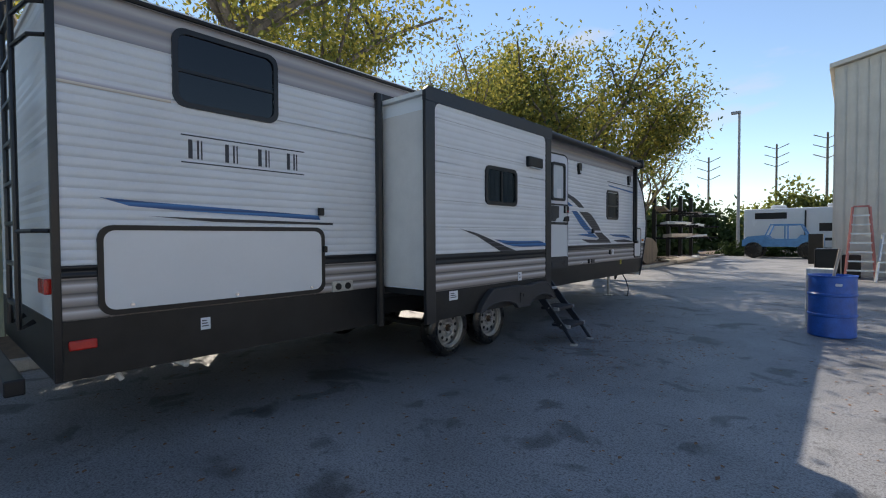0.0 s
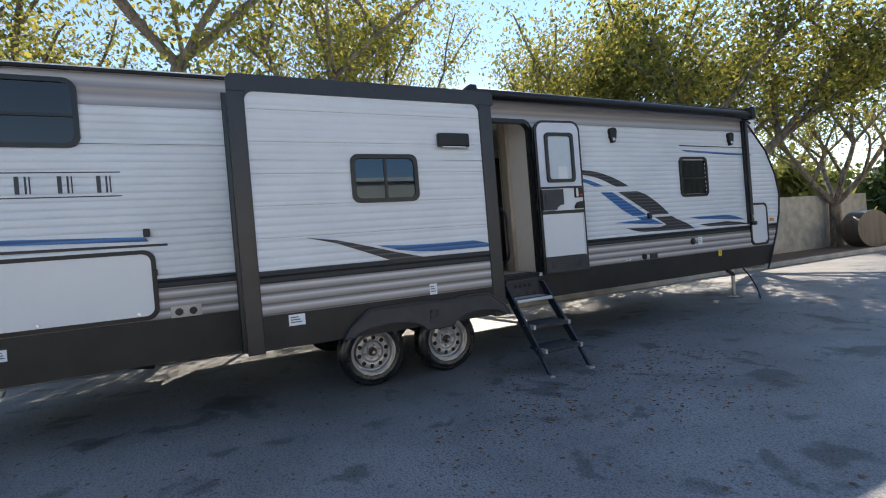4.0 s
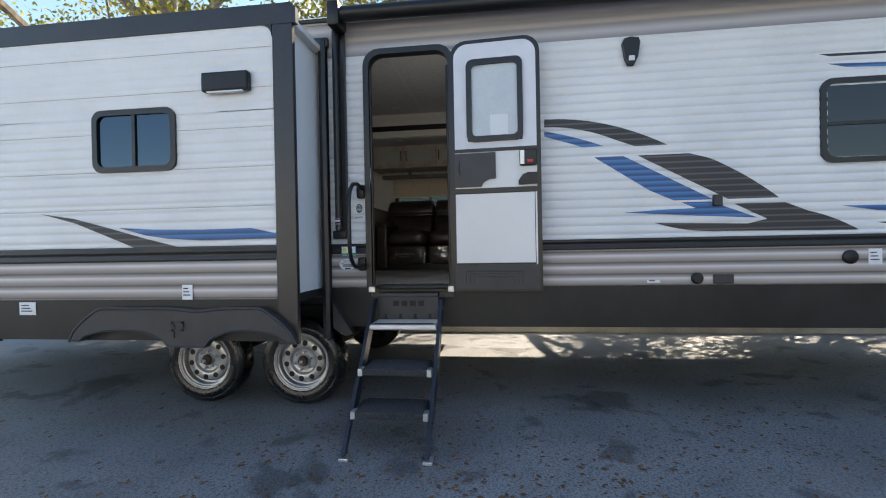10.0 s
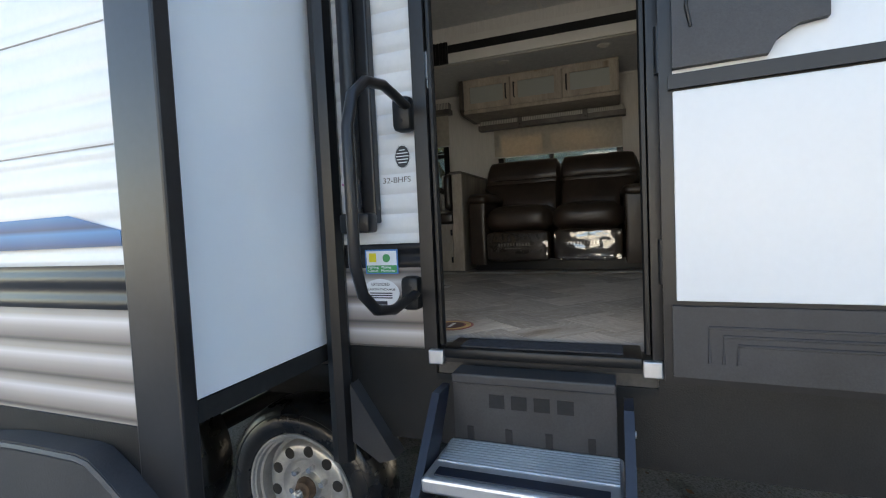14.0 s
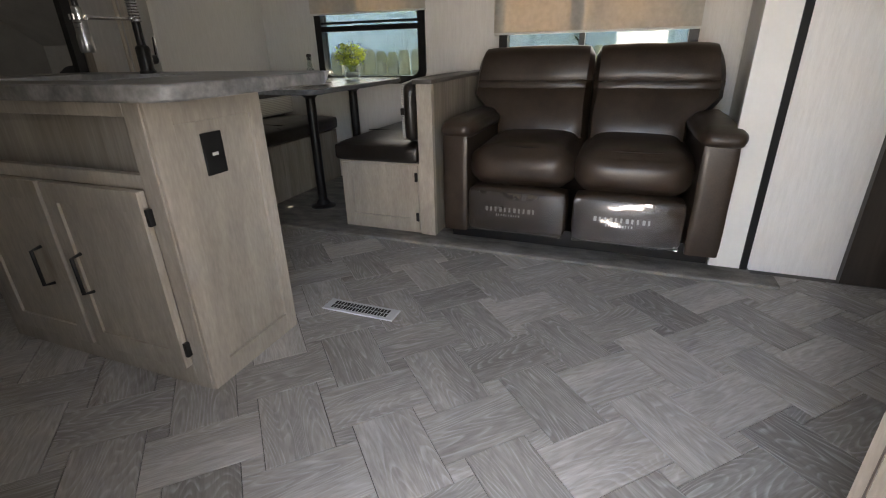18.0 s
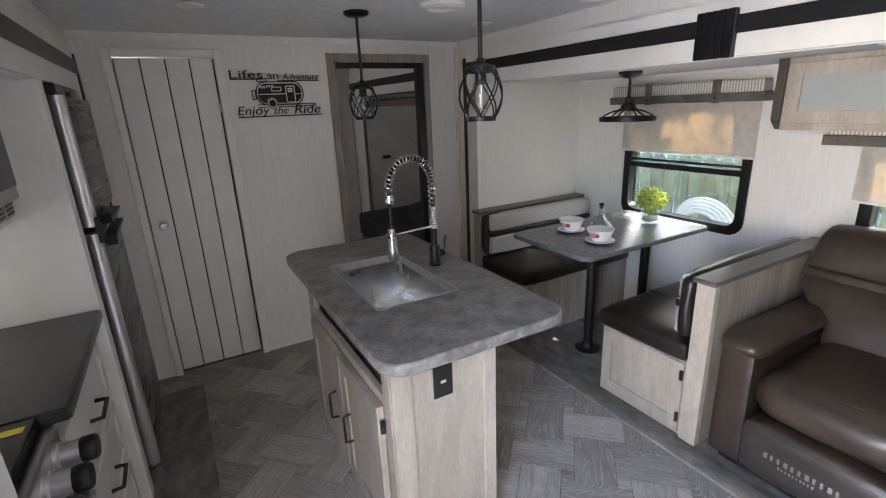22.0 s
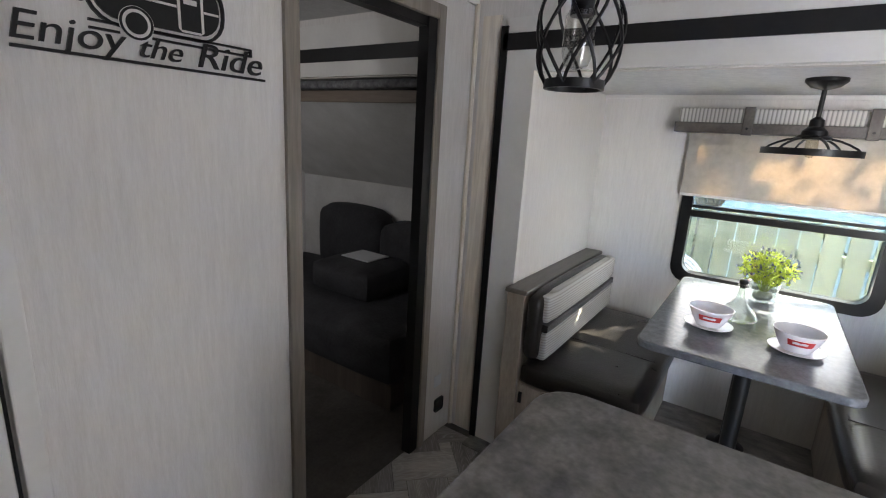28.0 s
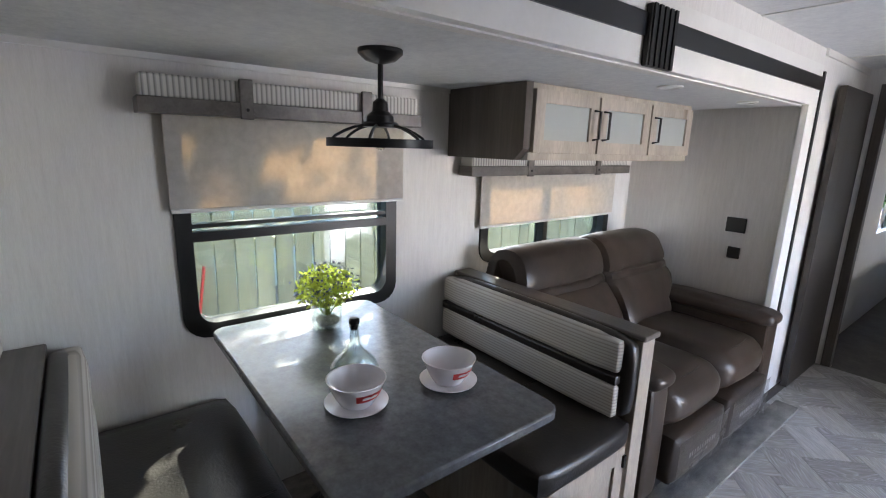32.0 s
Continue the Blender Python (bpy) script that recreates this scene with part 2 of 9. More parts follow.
def glass(name, color=(1, 1, 1), rough=0.0, ior=1.5, tint=(0.5, 0.5, 0.5)):
    """A thin pane: mostly clear or tinted, with Fresnel gloss."""
    m = bpy.data.materials.new(name)
    m.use_nodes = True
    n, l = m.node_tree.nodes, m.node_tree.links
    n.remove(n["Principled BSDF"])
    tr = n.new("ShaderNodeBsdfTransparent")
    tr.inputs[0].default_value = (*tint, 1)
    gl = n.new("ShaderNodeBsdfGlossy")
    gl.inputs["Color"].default_value, gl.inputs["Roughness"].default_value = (*color, 1), rough
    # Schlick's curve over the facing angle, the same from both sides of the pane
    f0 = ((ior - 1) / (ior + 1)) ** 2
    lw = n.new("ShaderNodeLayerWeight")
    lw.inputs["Blend"].default_value = 0.5
    pw = n.new("ShaderNodeMath")
    pw.operation, pw.inputs[1].default_value = "POWER", 5.0
    ma = n.new("ShaderNodeMath")
    ma.operation, ma.inputs[1].default_value, ma.inputs[2].default_value = "MULTIPLY_ADD", 1 - f0, f0
    mx = n.new("ShaderNodeMixShader")
    l.new(lw.outputs["Facing"], pw.inputs[0])
    l.new(pw.outputs[0], ma.inputs[0])
    l.new(ma.outputs[0], mx.inputs[0])
    l.new(tr.outputs[0], mx.inputs[1])
    l.new(gl.outputs[0], mx.inputs[2])
    l.new(mx.outputs[0], n["Material Output"].inputs[0])
    return m


def cloth_through(name, color, share=0.45, through=None):
    """A woven shade or a leaf: part of the light that strikes it shines through."""
    m = material(name, color, 0.9, var=0.08, scale=30, bump=0.2, bscale=300)
    n, l = m.node_tree.nodes, m.node_tree.links
    b = n["Principled BSDF"]
    t = n.new("ShaderNodeBsdfTranslucent")
    t.inputs[0].default_value = (*color, 1)
    src = b.inputs["Base Color"].links[0].from_socket
    if through:
        t.inputs[0].default_value = (*through, 1)
    else:
        l.new(src, t.inputs[0])
    mx = n.new("ShaderNodeMixShader")
    mx.inputs[0].default_value = share
    l.new(b.outputs[0], mx.inputs[1])
    l.new(t.outputs[0], mx.inputs[2])
    l.new(mx.outputs[0], n["Material Output"].inputs[0])
    return m


M_WHITE_SIDING = material("white_aluminium_siding", (0.645, 0.655, 0.655), 0.35, var=0.04, scale=1.5, bump=0.05)
# stripes keep to the rib pitch: darkest at each groove, palest past mid-rib
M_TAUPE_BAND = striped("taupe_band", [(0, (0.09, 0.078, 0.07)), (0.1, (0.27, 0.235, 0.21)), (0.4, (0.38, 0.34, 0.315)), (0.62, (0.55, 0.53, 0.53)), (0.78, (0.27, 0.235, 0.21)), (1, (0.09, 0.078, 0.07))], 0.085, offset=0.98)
M_TOP_BAND = striped("upper_band", [(0, (0.22, 0.21, 0.22)), (0.35, (0.4, 0.38, 0.38)), (0.6, (0.26, 0.24, 0.24)), (0.85, (0.33, 0.28, 0.24)), (1, (0.22, 0.21, 0.22))], 0.16, offset=2.82)
M_SKIRT = material("black_skirt_metal", (0.0135, 0.0133, 0.013), 0.42, var=0.3, scale=3, bump=0.25, bscale=220, spec=0.35)
M_BLACK = material("black_plastic", (0.009, 0.009, 0.0095), 0.36, var=0.2, scale=4, bump=0.1, bscale=150, spec=0.35)
M_BLACK_TRIM = material("black_aluminium_trim", (0.011, 0.011, 0.012), 0.32, var=0.15, scale=5, spec=0.4)
M_FRAME = material("satin_black_frame", (0.017, 0.017, 0.0185), 0.34, var=0.15, scale=5)
M_CHARCOAL = material("charcoal_plastic", (0.03, 0.03, 0.032), 0.5, var=0.15, bump=0.15, bscale=180)
M_SMOOTH_WHITE = material("smooth_white_fibreglass", (0.63, 0.642, 0.648), 0.25, var=0.02, scale=1)
M_GELCOAT = material("slide_side_white", (0.84, 0.88, 0.9), 0.3, var=0.02, scale=1)
M_DOOR_GREY = material("pale_grey_door_skin", (0.6, 0.61, 0.65), 0.4, var=0.03)
M_ROOF = material("white_roof_membrane", (0.7, 0.7, 0.68), 0.7, var=0.08, scale=2)
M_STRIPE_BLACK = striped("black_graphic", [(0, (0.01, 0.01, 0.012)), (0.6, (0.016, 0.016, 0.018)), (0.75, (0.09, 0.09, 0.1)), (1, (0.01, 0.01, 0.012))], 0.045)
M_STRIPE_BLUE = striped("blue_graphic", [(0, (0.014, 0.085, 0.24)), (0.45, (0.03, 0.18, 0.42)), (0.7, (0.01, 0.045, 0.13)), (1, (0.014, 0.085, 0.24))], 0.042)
M_TYRE = material("tyre_rubber", (0.008, 0.008, 0.008), 0.28, var=0.25, scale=9, bump=0.2)
M_RIM = material("grey_steel_rim", (0.42, 0.415, 0.4), 0.34, metal=0.6, var=0.1, scale=12)
M_RUST = material("rusty_hub", (0.1, 0.065, 0.045), 0.7, metal=0.4, var=0.3, scale=25)
M_DARKVOID = material("dark_underbody", (0.012, 0.012, 0.012), 0.8, var=0.2)
M_CHROME = material("chrome", (0.75, 0.75, 0.75), 0.12, metal=1.0, var=0.03)
M_STEEL = material("brushed_steel", (0.45, 0.45, 0.45), 0.3, metal=1.0, var=0.06, scale=3, stretch=(1, 1, 30), bump=0.05)
M_ALU = material("ribbed_aluminium", (0.6, 0.61, 0.62), 0.4, metal=0.85, var=0.06)
M_STICKER = material("paper_sticker", (0.7, 0.72, 0.74), 0.5, var=0.04)
M_INK = material("dark_print", (0.03, 0.03, 0.035), 0.5, var=0.05)
M_GREEN_PRINT = material("green_print", (0.05, 0.3, 0.1), 0.5, var=0.1)
M_BLUE_PRINT = material("blue_print", (0.05, 0.2, 0.5), 0.5, var=0.1)
M_YELLOW = material("yellow_print", (0.75, 0.62, 0.03), 0.5, var=0.05)
M_RED_LENS = material("red_lens", (0.5, 0.02, 0.012), 0.15, var=0.1, coat=0.6)
M_AMBER = material("amber_lens", (0.8, 0.25, 0.03), 0.15, var=0.1, coat=0.6)
M_PANE_DARK = glass("dark_tinted_pane", ior=1.55, tint=(0.028, 0.035, 0.037))
# the reflected sky's blue is put into the gloss colour
M_PANE_SKY = glass("mirrored_tinted_pane", color=(0.6, 0.8, 1.0), ior=1.75, tint=(0.03, 0.03, 0.032))
M_PANE = glass("lightly_tinted_pane", tint=(0.5, 0.53, 0.51))
M_NAVY = material("blue_black_step_paint", (0.012, 0.016, 0.026), 0.35, var=0.15)
M_CARPET_TREAD = material("dark_grey_tread_carpet", (0.04, 0.04, 0.045), 0.95, var=0.3, scale=60, bump=0.8, bscale=350)
M_RED = material("red_paint", (0.55, 0.03, 0.03), 0.4, var=0.08)

# ---- builders ----


def thing(name, at, label, category, group="", kind=""):
    ob = new(name)
    ob.location = at
    ob.empty_display_size = 0.1
    return tagged(ob, label, category, group, kind)


def top_of(ob):
    while ob.parent:
        ob = ob.parent
    return ob


def part(name, bm, mat, parent=None, label="", smooth=False):
    """Links a bmesh, drawn in world coordinates, as one mesh object under a thing or a part."""
    me = bpy.data.meshes.new(name)
    if parent is not None:
        base = Vector(top_of(parent).location)
        for v in bm.verts:
            v.co -= base
    bmesh.ops.recalc_face_normals(bm, faces=bm.faces)
    bm.to_mesh(me)
    bm.free()
    if smooth:
        me.shade_smooth()
        me.set_sharp_from_angle(angle=radians(38))
    me.materials.append(mat)
    ob = new(name, me)
    if parent is not None:
        ob.parent = parent
    if label:
        ob["label"] = label
    return ob


def structure(name, bm, mat, label, category, smooth=False):
    return tagged(part(name, bm, mat, None, "", smooth), label, category, "", "structure")


def solo(name, bm, mat, label, category, group="", smooth=False, kind=""):
    return tagged(part(name, bm, mat, None, "", smooth), label, category, group, kind)


def box(bm, x0, x1, y0, y1, z0, z1, bevel=0.0, seg=2):
    r = bmesh.ops.create_cube(bm, size=1)
    bmesh.ops.scale(bm, vec=(abs(x1 - x0), abs(y1 - y0), abs(z1 - z0)), verts=r["verts"])
    bmesh.ops.translate(bm, vec=((x0 + x1) / 2, (y0 + y1) / 2, (z0 + z1) / 2), verts=r["verts"])
    if bevel:
        edges = list({e for v in r["verts"] for e in v.link_edges})
        bmesh.ops.bevel(bm, geom=edges, offset=bevel, segments=seg, affect="EDGES", profile=0.5)
    return bm


def boxed(*a, **k):
    return box(bmesh.new(), *a, **k)


def cyl(bm, p0, p1, r, seg=16, r2=None):
    p0, p1 = Vector(p0), Vector(p1)
    d = p1 - p0
    m = Matrix.Translation((p0 + p1) / 2) @ d.to_track_quat("Z", "Y").to_matrix().to_4x4()
    bmesh.ops.create_cone(bm, cap_ends=True, segments=seg, radius1=r, radius2=r if r2 is None else r2, depth=d.length, matrix=m)
    return bm


def tube(bm, pts, r, seg=8, closed=False, radii=None):
    """A round bar bent along points."""
    pts = [Vector(p) for p in pts]
    n = len(pts)
    rings = []
    up = None
    for i, p in enumerate(pts):
        a = pts[(i - 1) % n] if closed or i else p
        b = pts[(i + 1) % n] if closed or i < n - 1 else p
        d = (b - a).normalized()
        if up is None:
            up = Vector((0, 0, 1)) if abs(d.z) < 0.9 else Vector((1, 0, 0))
        side = d.cross(up).normalized()
        up = side.cross(d).normalized()
        rr = radii[i] if radii else r
        rings.append([bm.verts.new(p + (side * math.cos(k * 2 * math.pi / seg) + up * math.sin(k * 2 * math.pi / seg)) * rr) for k in range(seg)])
    for i in range(n if closed else n - 1):
        A, B = rings[i], rings[(i + 1) % n]
        for k in range(seg):
            bm.faces.new((A[k], A[(k + 1) % seg], B[(k + 1) % seg], B[k]))
    if not closed:
        bm.faces.new(rings[0][::-1])
        bm.faces.new(rings[-1])
    return bm


def prism(bm, pts, axis, a0, a1):
    """A polygon in the two other axes (in x, y, z order), extruded along one axis."""
    def at(u, v, w):
        c = [u, v]
        c.insert("xyz".index(axis), w)
        return c
    lo = [bm.verts.new(at(u, v, a0)) for u, v in pts]
    hi = [bm.verts.new(at(u, v, a1)) for u, v in pts]
    n = len(pts)
    bm.faces.new(lo)
    bm.faces.new(hi[::-1])
    for i in range(n):
        bm.faces.new((lo[i], lo[(i + 1) % n], hi[(i + 1) % n], hi[i]))
    return bm


def rounded(u0, u1, v0, v1, r, seg=5):
    """A rounded rectangle as a list of points."""
    out = []
    for cu, cv, a in ((u1 - r, v1 - r, 0), (u0 + r, v1 - r, 90), (u0 + r, v0 + r, 180), (u1 - r, v0 + r, 270)):
        for k in range(seg + 1):
            t = radians(a + 90 * k / seg)
            out.append((cu + r * math.cos(t), cv + r * math.sin(t)))
    return out


def ring(bm, axis, a0, a1, outer, inner):
    """A frame between two outlines with as many points, extruded along one axis."""
    def at(p, w):
        c = list(p)
        c.insert("xyz".index(axis), w)
        return c
    o0, o1 = [bm.verts.new(at(p, a0)) for p in outer], [bm.verts.new(at(p, a1)) for p in outer]
    i0, i1 = [bm.verts.new(at(p, a0)) for p in inner], [bm.verts.new(at(p, a1)) for p in inner]
    n = len(outer)
    for k in range(n):
        j = (k + 1) % n
        for a, b in ((o0, o1), (o1, i1), (i1, i0), (i0, o0)):
            bm.faces.new((a[k], a[j], b[j], b[k]))
    return bm


def lathe(bm, profile, at, axis="z", seg=24):
    """Turns (radius, height) points round an axis through a place."""
    at = Vector(at)
    rings = []
    for r, h in profile:
        row = []
        for k in range(seg):
            a = 2 * math.pi * k / seg
            c, s = r * math.cos(a), r * math.sin(a)
            row.append(bm.verts.new(at + (Vector((c, s, h)) if axis == "z" else Vector((h, c, s)) if axis == "x" else Vector((c, h, s)))))
        rings.append(row)
    for A, B in zip(rings, rings[1:]):
        for k in range(seg):
            bm.faces.new((A[k], A[(k + 1) % seg], B[(k + 1) % seg], B[k]))
    bmesh.ops.remove_doubles(bm, verts=bm.verts, dist=1e-5)
    return bm


def cushion(bm, x0, x1, y0, y1, z0, z1, r=0.04, puff=0.02, cuts=8, wrinkle=0.0):
    """A padded block: rounded edges, faces that swell, and soft folds."""
    before = set(bm.verts)
    edges = {e for v in bmesh.ops.create_cube(bm, size=2)["verts"] for e in v.link_edges}
    bmesh.ops.subdivide_edges(bm, edges=list(edges), cuts=cuts, use_grid_fill=True)
    seen = [v for v in bm.verts if v not in before]
    hx, hy, hz = (x1 - x0) / 2, (y1 - y0) / 2, (z1 - z0) / 2
    c = Vector(((x0 + x1) / 2, (y0 + y1) / 2, (z0 + z1) / 2))
    r = min(r, hx, hy, hz)
    for v in seen:
        u = v.co.copy()
        p = Vector((u.x * hx, u.y * hy, u.z * hz))
        q = Vector((max(-hx + r, min(hx - r, p.x)), max(-hy + r, min(hy - r, p.y)), max(-hz + r, min(hz - r, p.z))))
        d = p - q
        if d.length > 1e-6:
            p = q + d.normalized() * r
        s = [1 - abs(u.x) ** 2.5, 1 - abs(u.y) ** 2.5, 1 - abs(u.z) ** 2.5]
        swell = Vector((s[1] * s[2] * (1 if u.x > 0.99 else -1 if u.x < -0.99 else 0), s[0] * s[2] * (1 if u.y > 0.99 else -1 if u.y < -0.99 else 0), s[0] * s[1] * (1 if u.z > 0.99 else -1 if u.z < -0.99 else 0)))
        p += swell * puff
        if wrinkle:
            p += noise.noise_vector((c + p) * 9) * wrinkle
        v.co = c + p
    return bm


def wall_holes(bm, axis, a0, a1, u0, u1, z0, z1, holes=()):
    """A wall slab across one axis with openings (u0, u1, z0, z1) that go right through it, in one piece."""
    us = sorted({u0, u1, *[h[0] for h in holes], *[h[1] for h in holes]})
    zs = sorted({z0, z1, *[h[2] for h in holes], *[h[3] for h in holes]})
    us, zs = [u for u in us if u0 <= u <= u1], [z for z in zs if z0 <= z <= z1]
    nu, nz = len(us) - 1, len(zs) - 1

    def solid(i, j):
        if not (0 <= i < nu and 0 <= j < nz):
            return False
        u, z = (us[i] + us[i + 1]) / 2, (zs[j] + zs[j + 1]) / 2
        return not any(h[0] <= u <= h[1] and h[2] <= z <= h[3] for h in holes)

    made = {}

    def vert(a, i, j):
        if (a, i, j) not in made:
            made[a, i, j] = bm.verts.new((a, us[i], zs[j]) if axis == "x" else (us[i], a, zs[j]))
        return made[a, i, j]

    for i in range(nu):
        for j in range(nz):
            if not solid(i, j):
                continue
            for a in (a0, a1):
                bm.faces.new([vert(a, *c) for c in ((i, j), (i + 1, j), (i + 1, j + 1), (i, j + 1))])
            for di, dj, p, q in ((-1, 0, (i, j), (i, j + 1)), (1, 0, (i + 1, j), (i + 1, j + 1)), (0, -1, (i, j), (i + 1, j)), (0, 1, (i, j + 1), (i + 1, j + 1))):
                if not solid(i + di, j + dj):
                    bm.faces.new((vert(a0, *p), vert(a0, *q), vert(a1, *q), vert(a1, *p)))
    return bm


def words(text, size, m, depth=0.001, shear=0.0, width=None):
    """Letters in the built-in font, lying in the plane of the matrix m, as a bmesh."""
    cu = bpy.data.curves.new("words", "FONT")
    cu.body, cu.size, cu.extrude, cu.shear = text, size, depth, shear
    ob = bpy.data.objects.new("words", cu)
    scene.collection.objects.link(ob)
    bpy.context.view_layer.update()
    me = bpy.data.meshes.new_from_object(ob.evaluated_get(bpy.context.evaluated_depsgraph_get()))
    bm = bmesh.new()
    bm.from_mesh(me)
    bpy.data.objects.remove(ob)
    bpy.data.meshes.remove(me)
    bpy.data.curves.remove(cu)
    if width and bm.verts:
        xs = [v.co.x for v in bm.verts]
        k = width / (max(xs) - min(xs))
        x_min = min(xs)
        for v in bm.verts:
            v.co.x = (v.co.x - x_min) * k
    bm.transform(m)
    return bm


def facing(x, y, z, way):
    """The plane for words on a wall that faces +x, -x, +y or up."""
    right, up = {"+x": ((0, 1, 0), (0, 0, 1)), "-x": ((0, -1, 0), (0, 0, 1)), "+y": ((-1, 0, 0), (0, 0, 1)), "up": ((0, 1, 0), (-1, 0, 0))}[way]
    right, up = Vector(right), Vector(up)
    m = Matrix((right, up, right.cross(up))).transposed().to_4x4()
    m.translation = (x, y, z)
    return m

# ---- ground ----
M_ASPHALT = material("worn_asphalt", (0.293, 0.296, 0.305), 0.6, var=0.22, scale=0.9, bump=0.8, bscale=120, color2=(0.19, 0.193, 0.2))
nt = M_ASPHALT.node_tree
b = nt.nodes["Principled BSDF"]
src = b.inputs["Base Color"].links[0].from_socket
geo = nt.nodes.new("ShaderNodeNewGeometry")


def blotch(scale, lo, hi, dark, src, detail=5):
    """Darkens the ground where a noise is high: damp stains, or the grit between stones."""
    t = nt.nodes.new("ShaderNodeTexNoise")
    t.inputs["Scale"].default_value, t.inputs["Detail"].default_value, t.inputs["Distortion"].default_value = scale, detail, 0.4
    nt.links.new(geo.outputs["Position"], t.inputs["Vector"])
    r = nt.nodes.new("ShaderNodeValToRGB")
    r.color_ramp.elements[0].position, r.color_ramp.elements[1].position = lo, hi
    r.color_ramp.elements[0].color, r.color_ramp.elements[1].color = (1, 1, 1, 1), (dark, dark, dark, 1)
    nt.links.new(t.outputs[0], r.inputs[0])
    m = nt.nodes.new("ShaderNodeMixRGB")
    m.blend_type, m.inputs[0].default_value = "MULTIPLY", 1.0
    nt.links.new(src, m.inputs[1])
    nt.links.new(r.outputs[0], m.inputs[2])
    return m.outputs[0], r


src, _ = blotch(0.55, 0.56, 0.72, 0.62, src, 7)
src, _ = blotch(1.1, 0.6, 0.65, 0.5, src, 9)
src, _ = blotch(2.3, 0.6, 0.66, 0.55, src, 6)
src, _ = blotch(70.0, 0.45, 0.62, 0.55, src, 3)
src, _ = blotch(11.0, 0.66, 0.7, 0.6, src, 6)
src, _ = blotch(34.0, 0.6, 0.64, 0.6, src, 4)
nt.links.new(src, b.inputs["Base Color"])
bm = bmesh.new()
bmesh.ops.create_grid(bm, x_segments=2, y_segments=2, size=900)
structure("ground", bm, M_ASPHALT, "dark worn asphalt yard with damp stains and dry leaves", "ground")

# ---- travel trailer, outside ----
W = -3.59          # door-side skin
FAR = -6.03        # opposite skin
REAR = 0.55
FLOOR, CEIL = 0.98, 3.03
DOOR_Y0, DOOR_Y1, DOOR_TOP = 5.86, 6.52, 2.83
SLIDE_Y0, SLIDE_Y1 = 3.18, 5.56
SLIDE_X = -2.90


def nose(z):
    """The front edge of the side wall at a height."""
    pts = ((0.58, 11.05), (0.72, 11.14), (1.18, 11.35), (1.5, 11.46), (1.82, 11.5), (2.15, 11.42), (2.52, 11.22), (2.94, 10.8), (3.12, 10.45))
    for (za, ya), (zb, yb) in zip(pts, pts[1:]):
        if z <= zb:
            return ya + (yb - ya) * (z - za) / (zb - za)
    return pts[-1][1]


def rib(z, seam=0.262, pitch=0.0655, deep=0.0075):
    """Relief of the pressed siding at a height: shallow ribs and a lap at each seam."""
    s = (z - 1.33) % seam
    groove = math.exp(-(((s % pitch) - pitch / 2) / 0.011) ** 2)
    return deep * (1 - groove) - (0.005 if s < 0.006 else 0)


def rib_deep(z):
    return 0.0065 * abs(math.sin(math.pi * (z - 0.98) / 0.085)) ** 0.6


def siding(bm, x, y0, y1, z0, z1, relief, holes=(), step=0.0082, out=1, shaped=False):
    """Ribbed sheet metal facing along x, row by row, with openings and, if shaped, the nose's curve."""
    n = max(2, round((z1 - z0) / step))
    for k in range(n):
        za, zb = z0 + (z1 - z0) * k / n, z0 + (z1 - z0) * (k + 1) / n
        mid = (za + zb) / 2
        cuts = sorted((h[0], h[1]) for h in holes if h[2] < mid < h[3] and h[0] < y1 and h[1] > y0)
        at, runs = y0, []
        for a, b in cuts:
            if a > at:
                runs.append((at, a))
            at = max(at, b)
        if at < y1:
            runs.append((at, None))
        for a, b in runs:
            ea = min(nose(za), y1) if shaped else y1
            eb = min(nose(zb), y1) if shaped else y1
            q = [(a, za), (b if b else ea, za), (b if b else eb, zb), (a, zb)]
            bm.faces.new([bm.verts.new((x + out * relief(z), y, z)) for y, z in q])
    bmesh.ops.remove_doubles(bm, verts=bm.verts, dist=0.0004)
    return bm


trailer = thing("travel_trailer", (-4.8, 6.0, 0), "white ribbed travel trailer with black skirt and blue swooshes", "trailer")
door_hole = (DOOR_Y0, DOOR_Y1, 0.9, DOOR_TOP)
slide_hole = (SLIDE_Y0 + 0.05, SLIDE_Y1 - 0.05, 0.6, 2.9)
rear_win, front_win = (1.27, 2.01, 2.5, 2.99), (9.18, 9.69, 1.88, 2.37)
holes = (door_hole, slide_hole, rear_win, front_win)
for ya, yb in ((REAR, SLIDE_Y0 + 0.05), (SLIDE_Y1 - 0.05, 11.6)):
    part("siding", siding(bmesh.new(), W, ya, yb, 1.33, 2.82, rib, holes, shaped=True), M_WHITE_SIDING, trailer, "white pressed aluminium siding with horizontal ribs", True)
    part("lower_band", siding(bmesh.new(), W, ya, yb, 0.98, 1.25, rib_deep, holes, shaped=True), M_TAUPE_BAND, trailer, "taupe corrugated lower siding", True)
    bm = siding(bmesh.new(), W, ya, yb, 1.25, 1.33, lambda z: 0.006 + 0.004 * math.sin((z - 1.25) * 118), holes, shaped=True)
    part("belt_moulding", bm, M_BLACK_TRIM, trailer, "black moulding between the siding colours", True)
part("upper_band", siding(bmesh.new(), W, REAR, 11.6, 2.82, 3.1, rib_deep, holes, shaped=True), M_TOP_BAND, trailer, "grey and taupe striped upper siding", True)
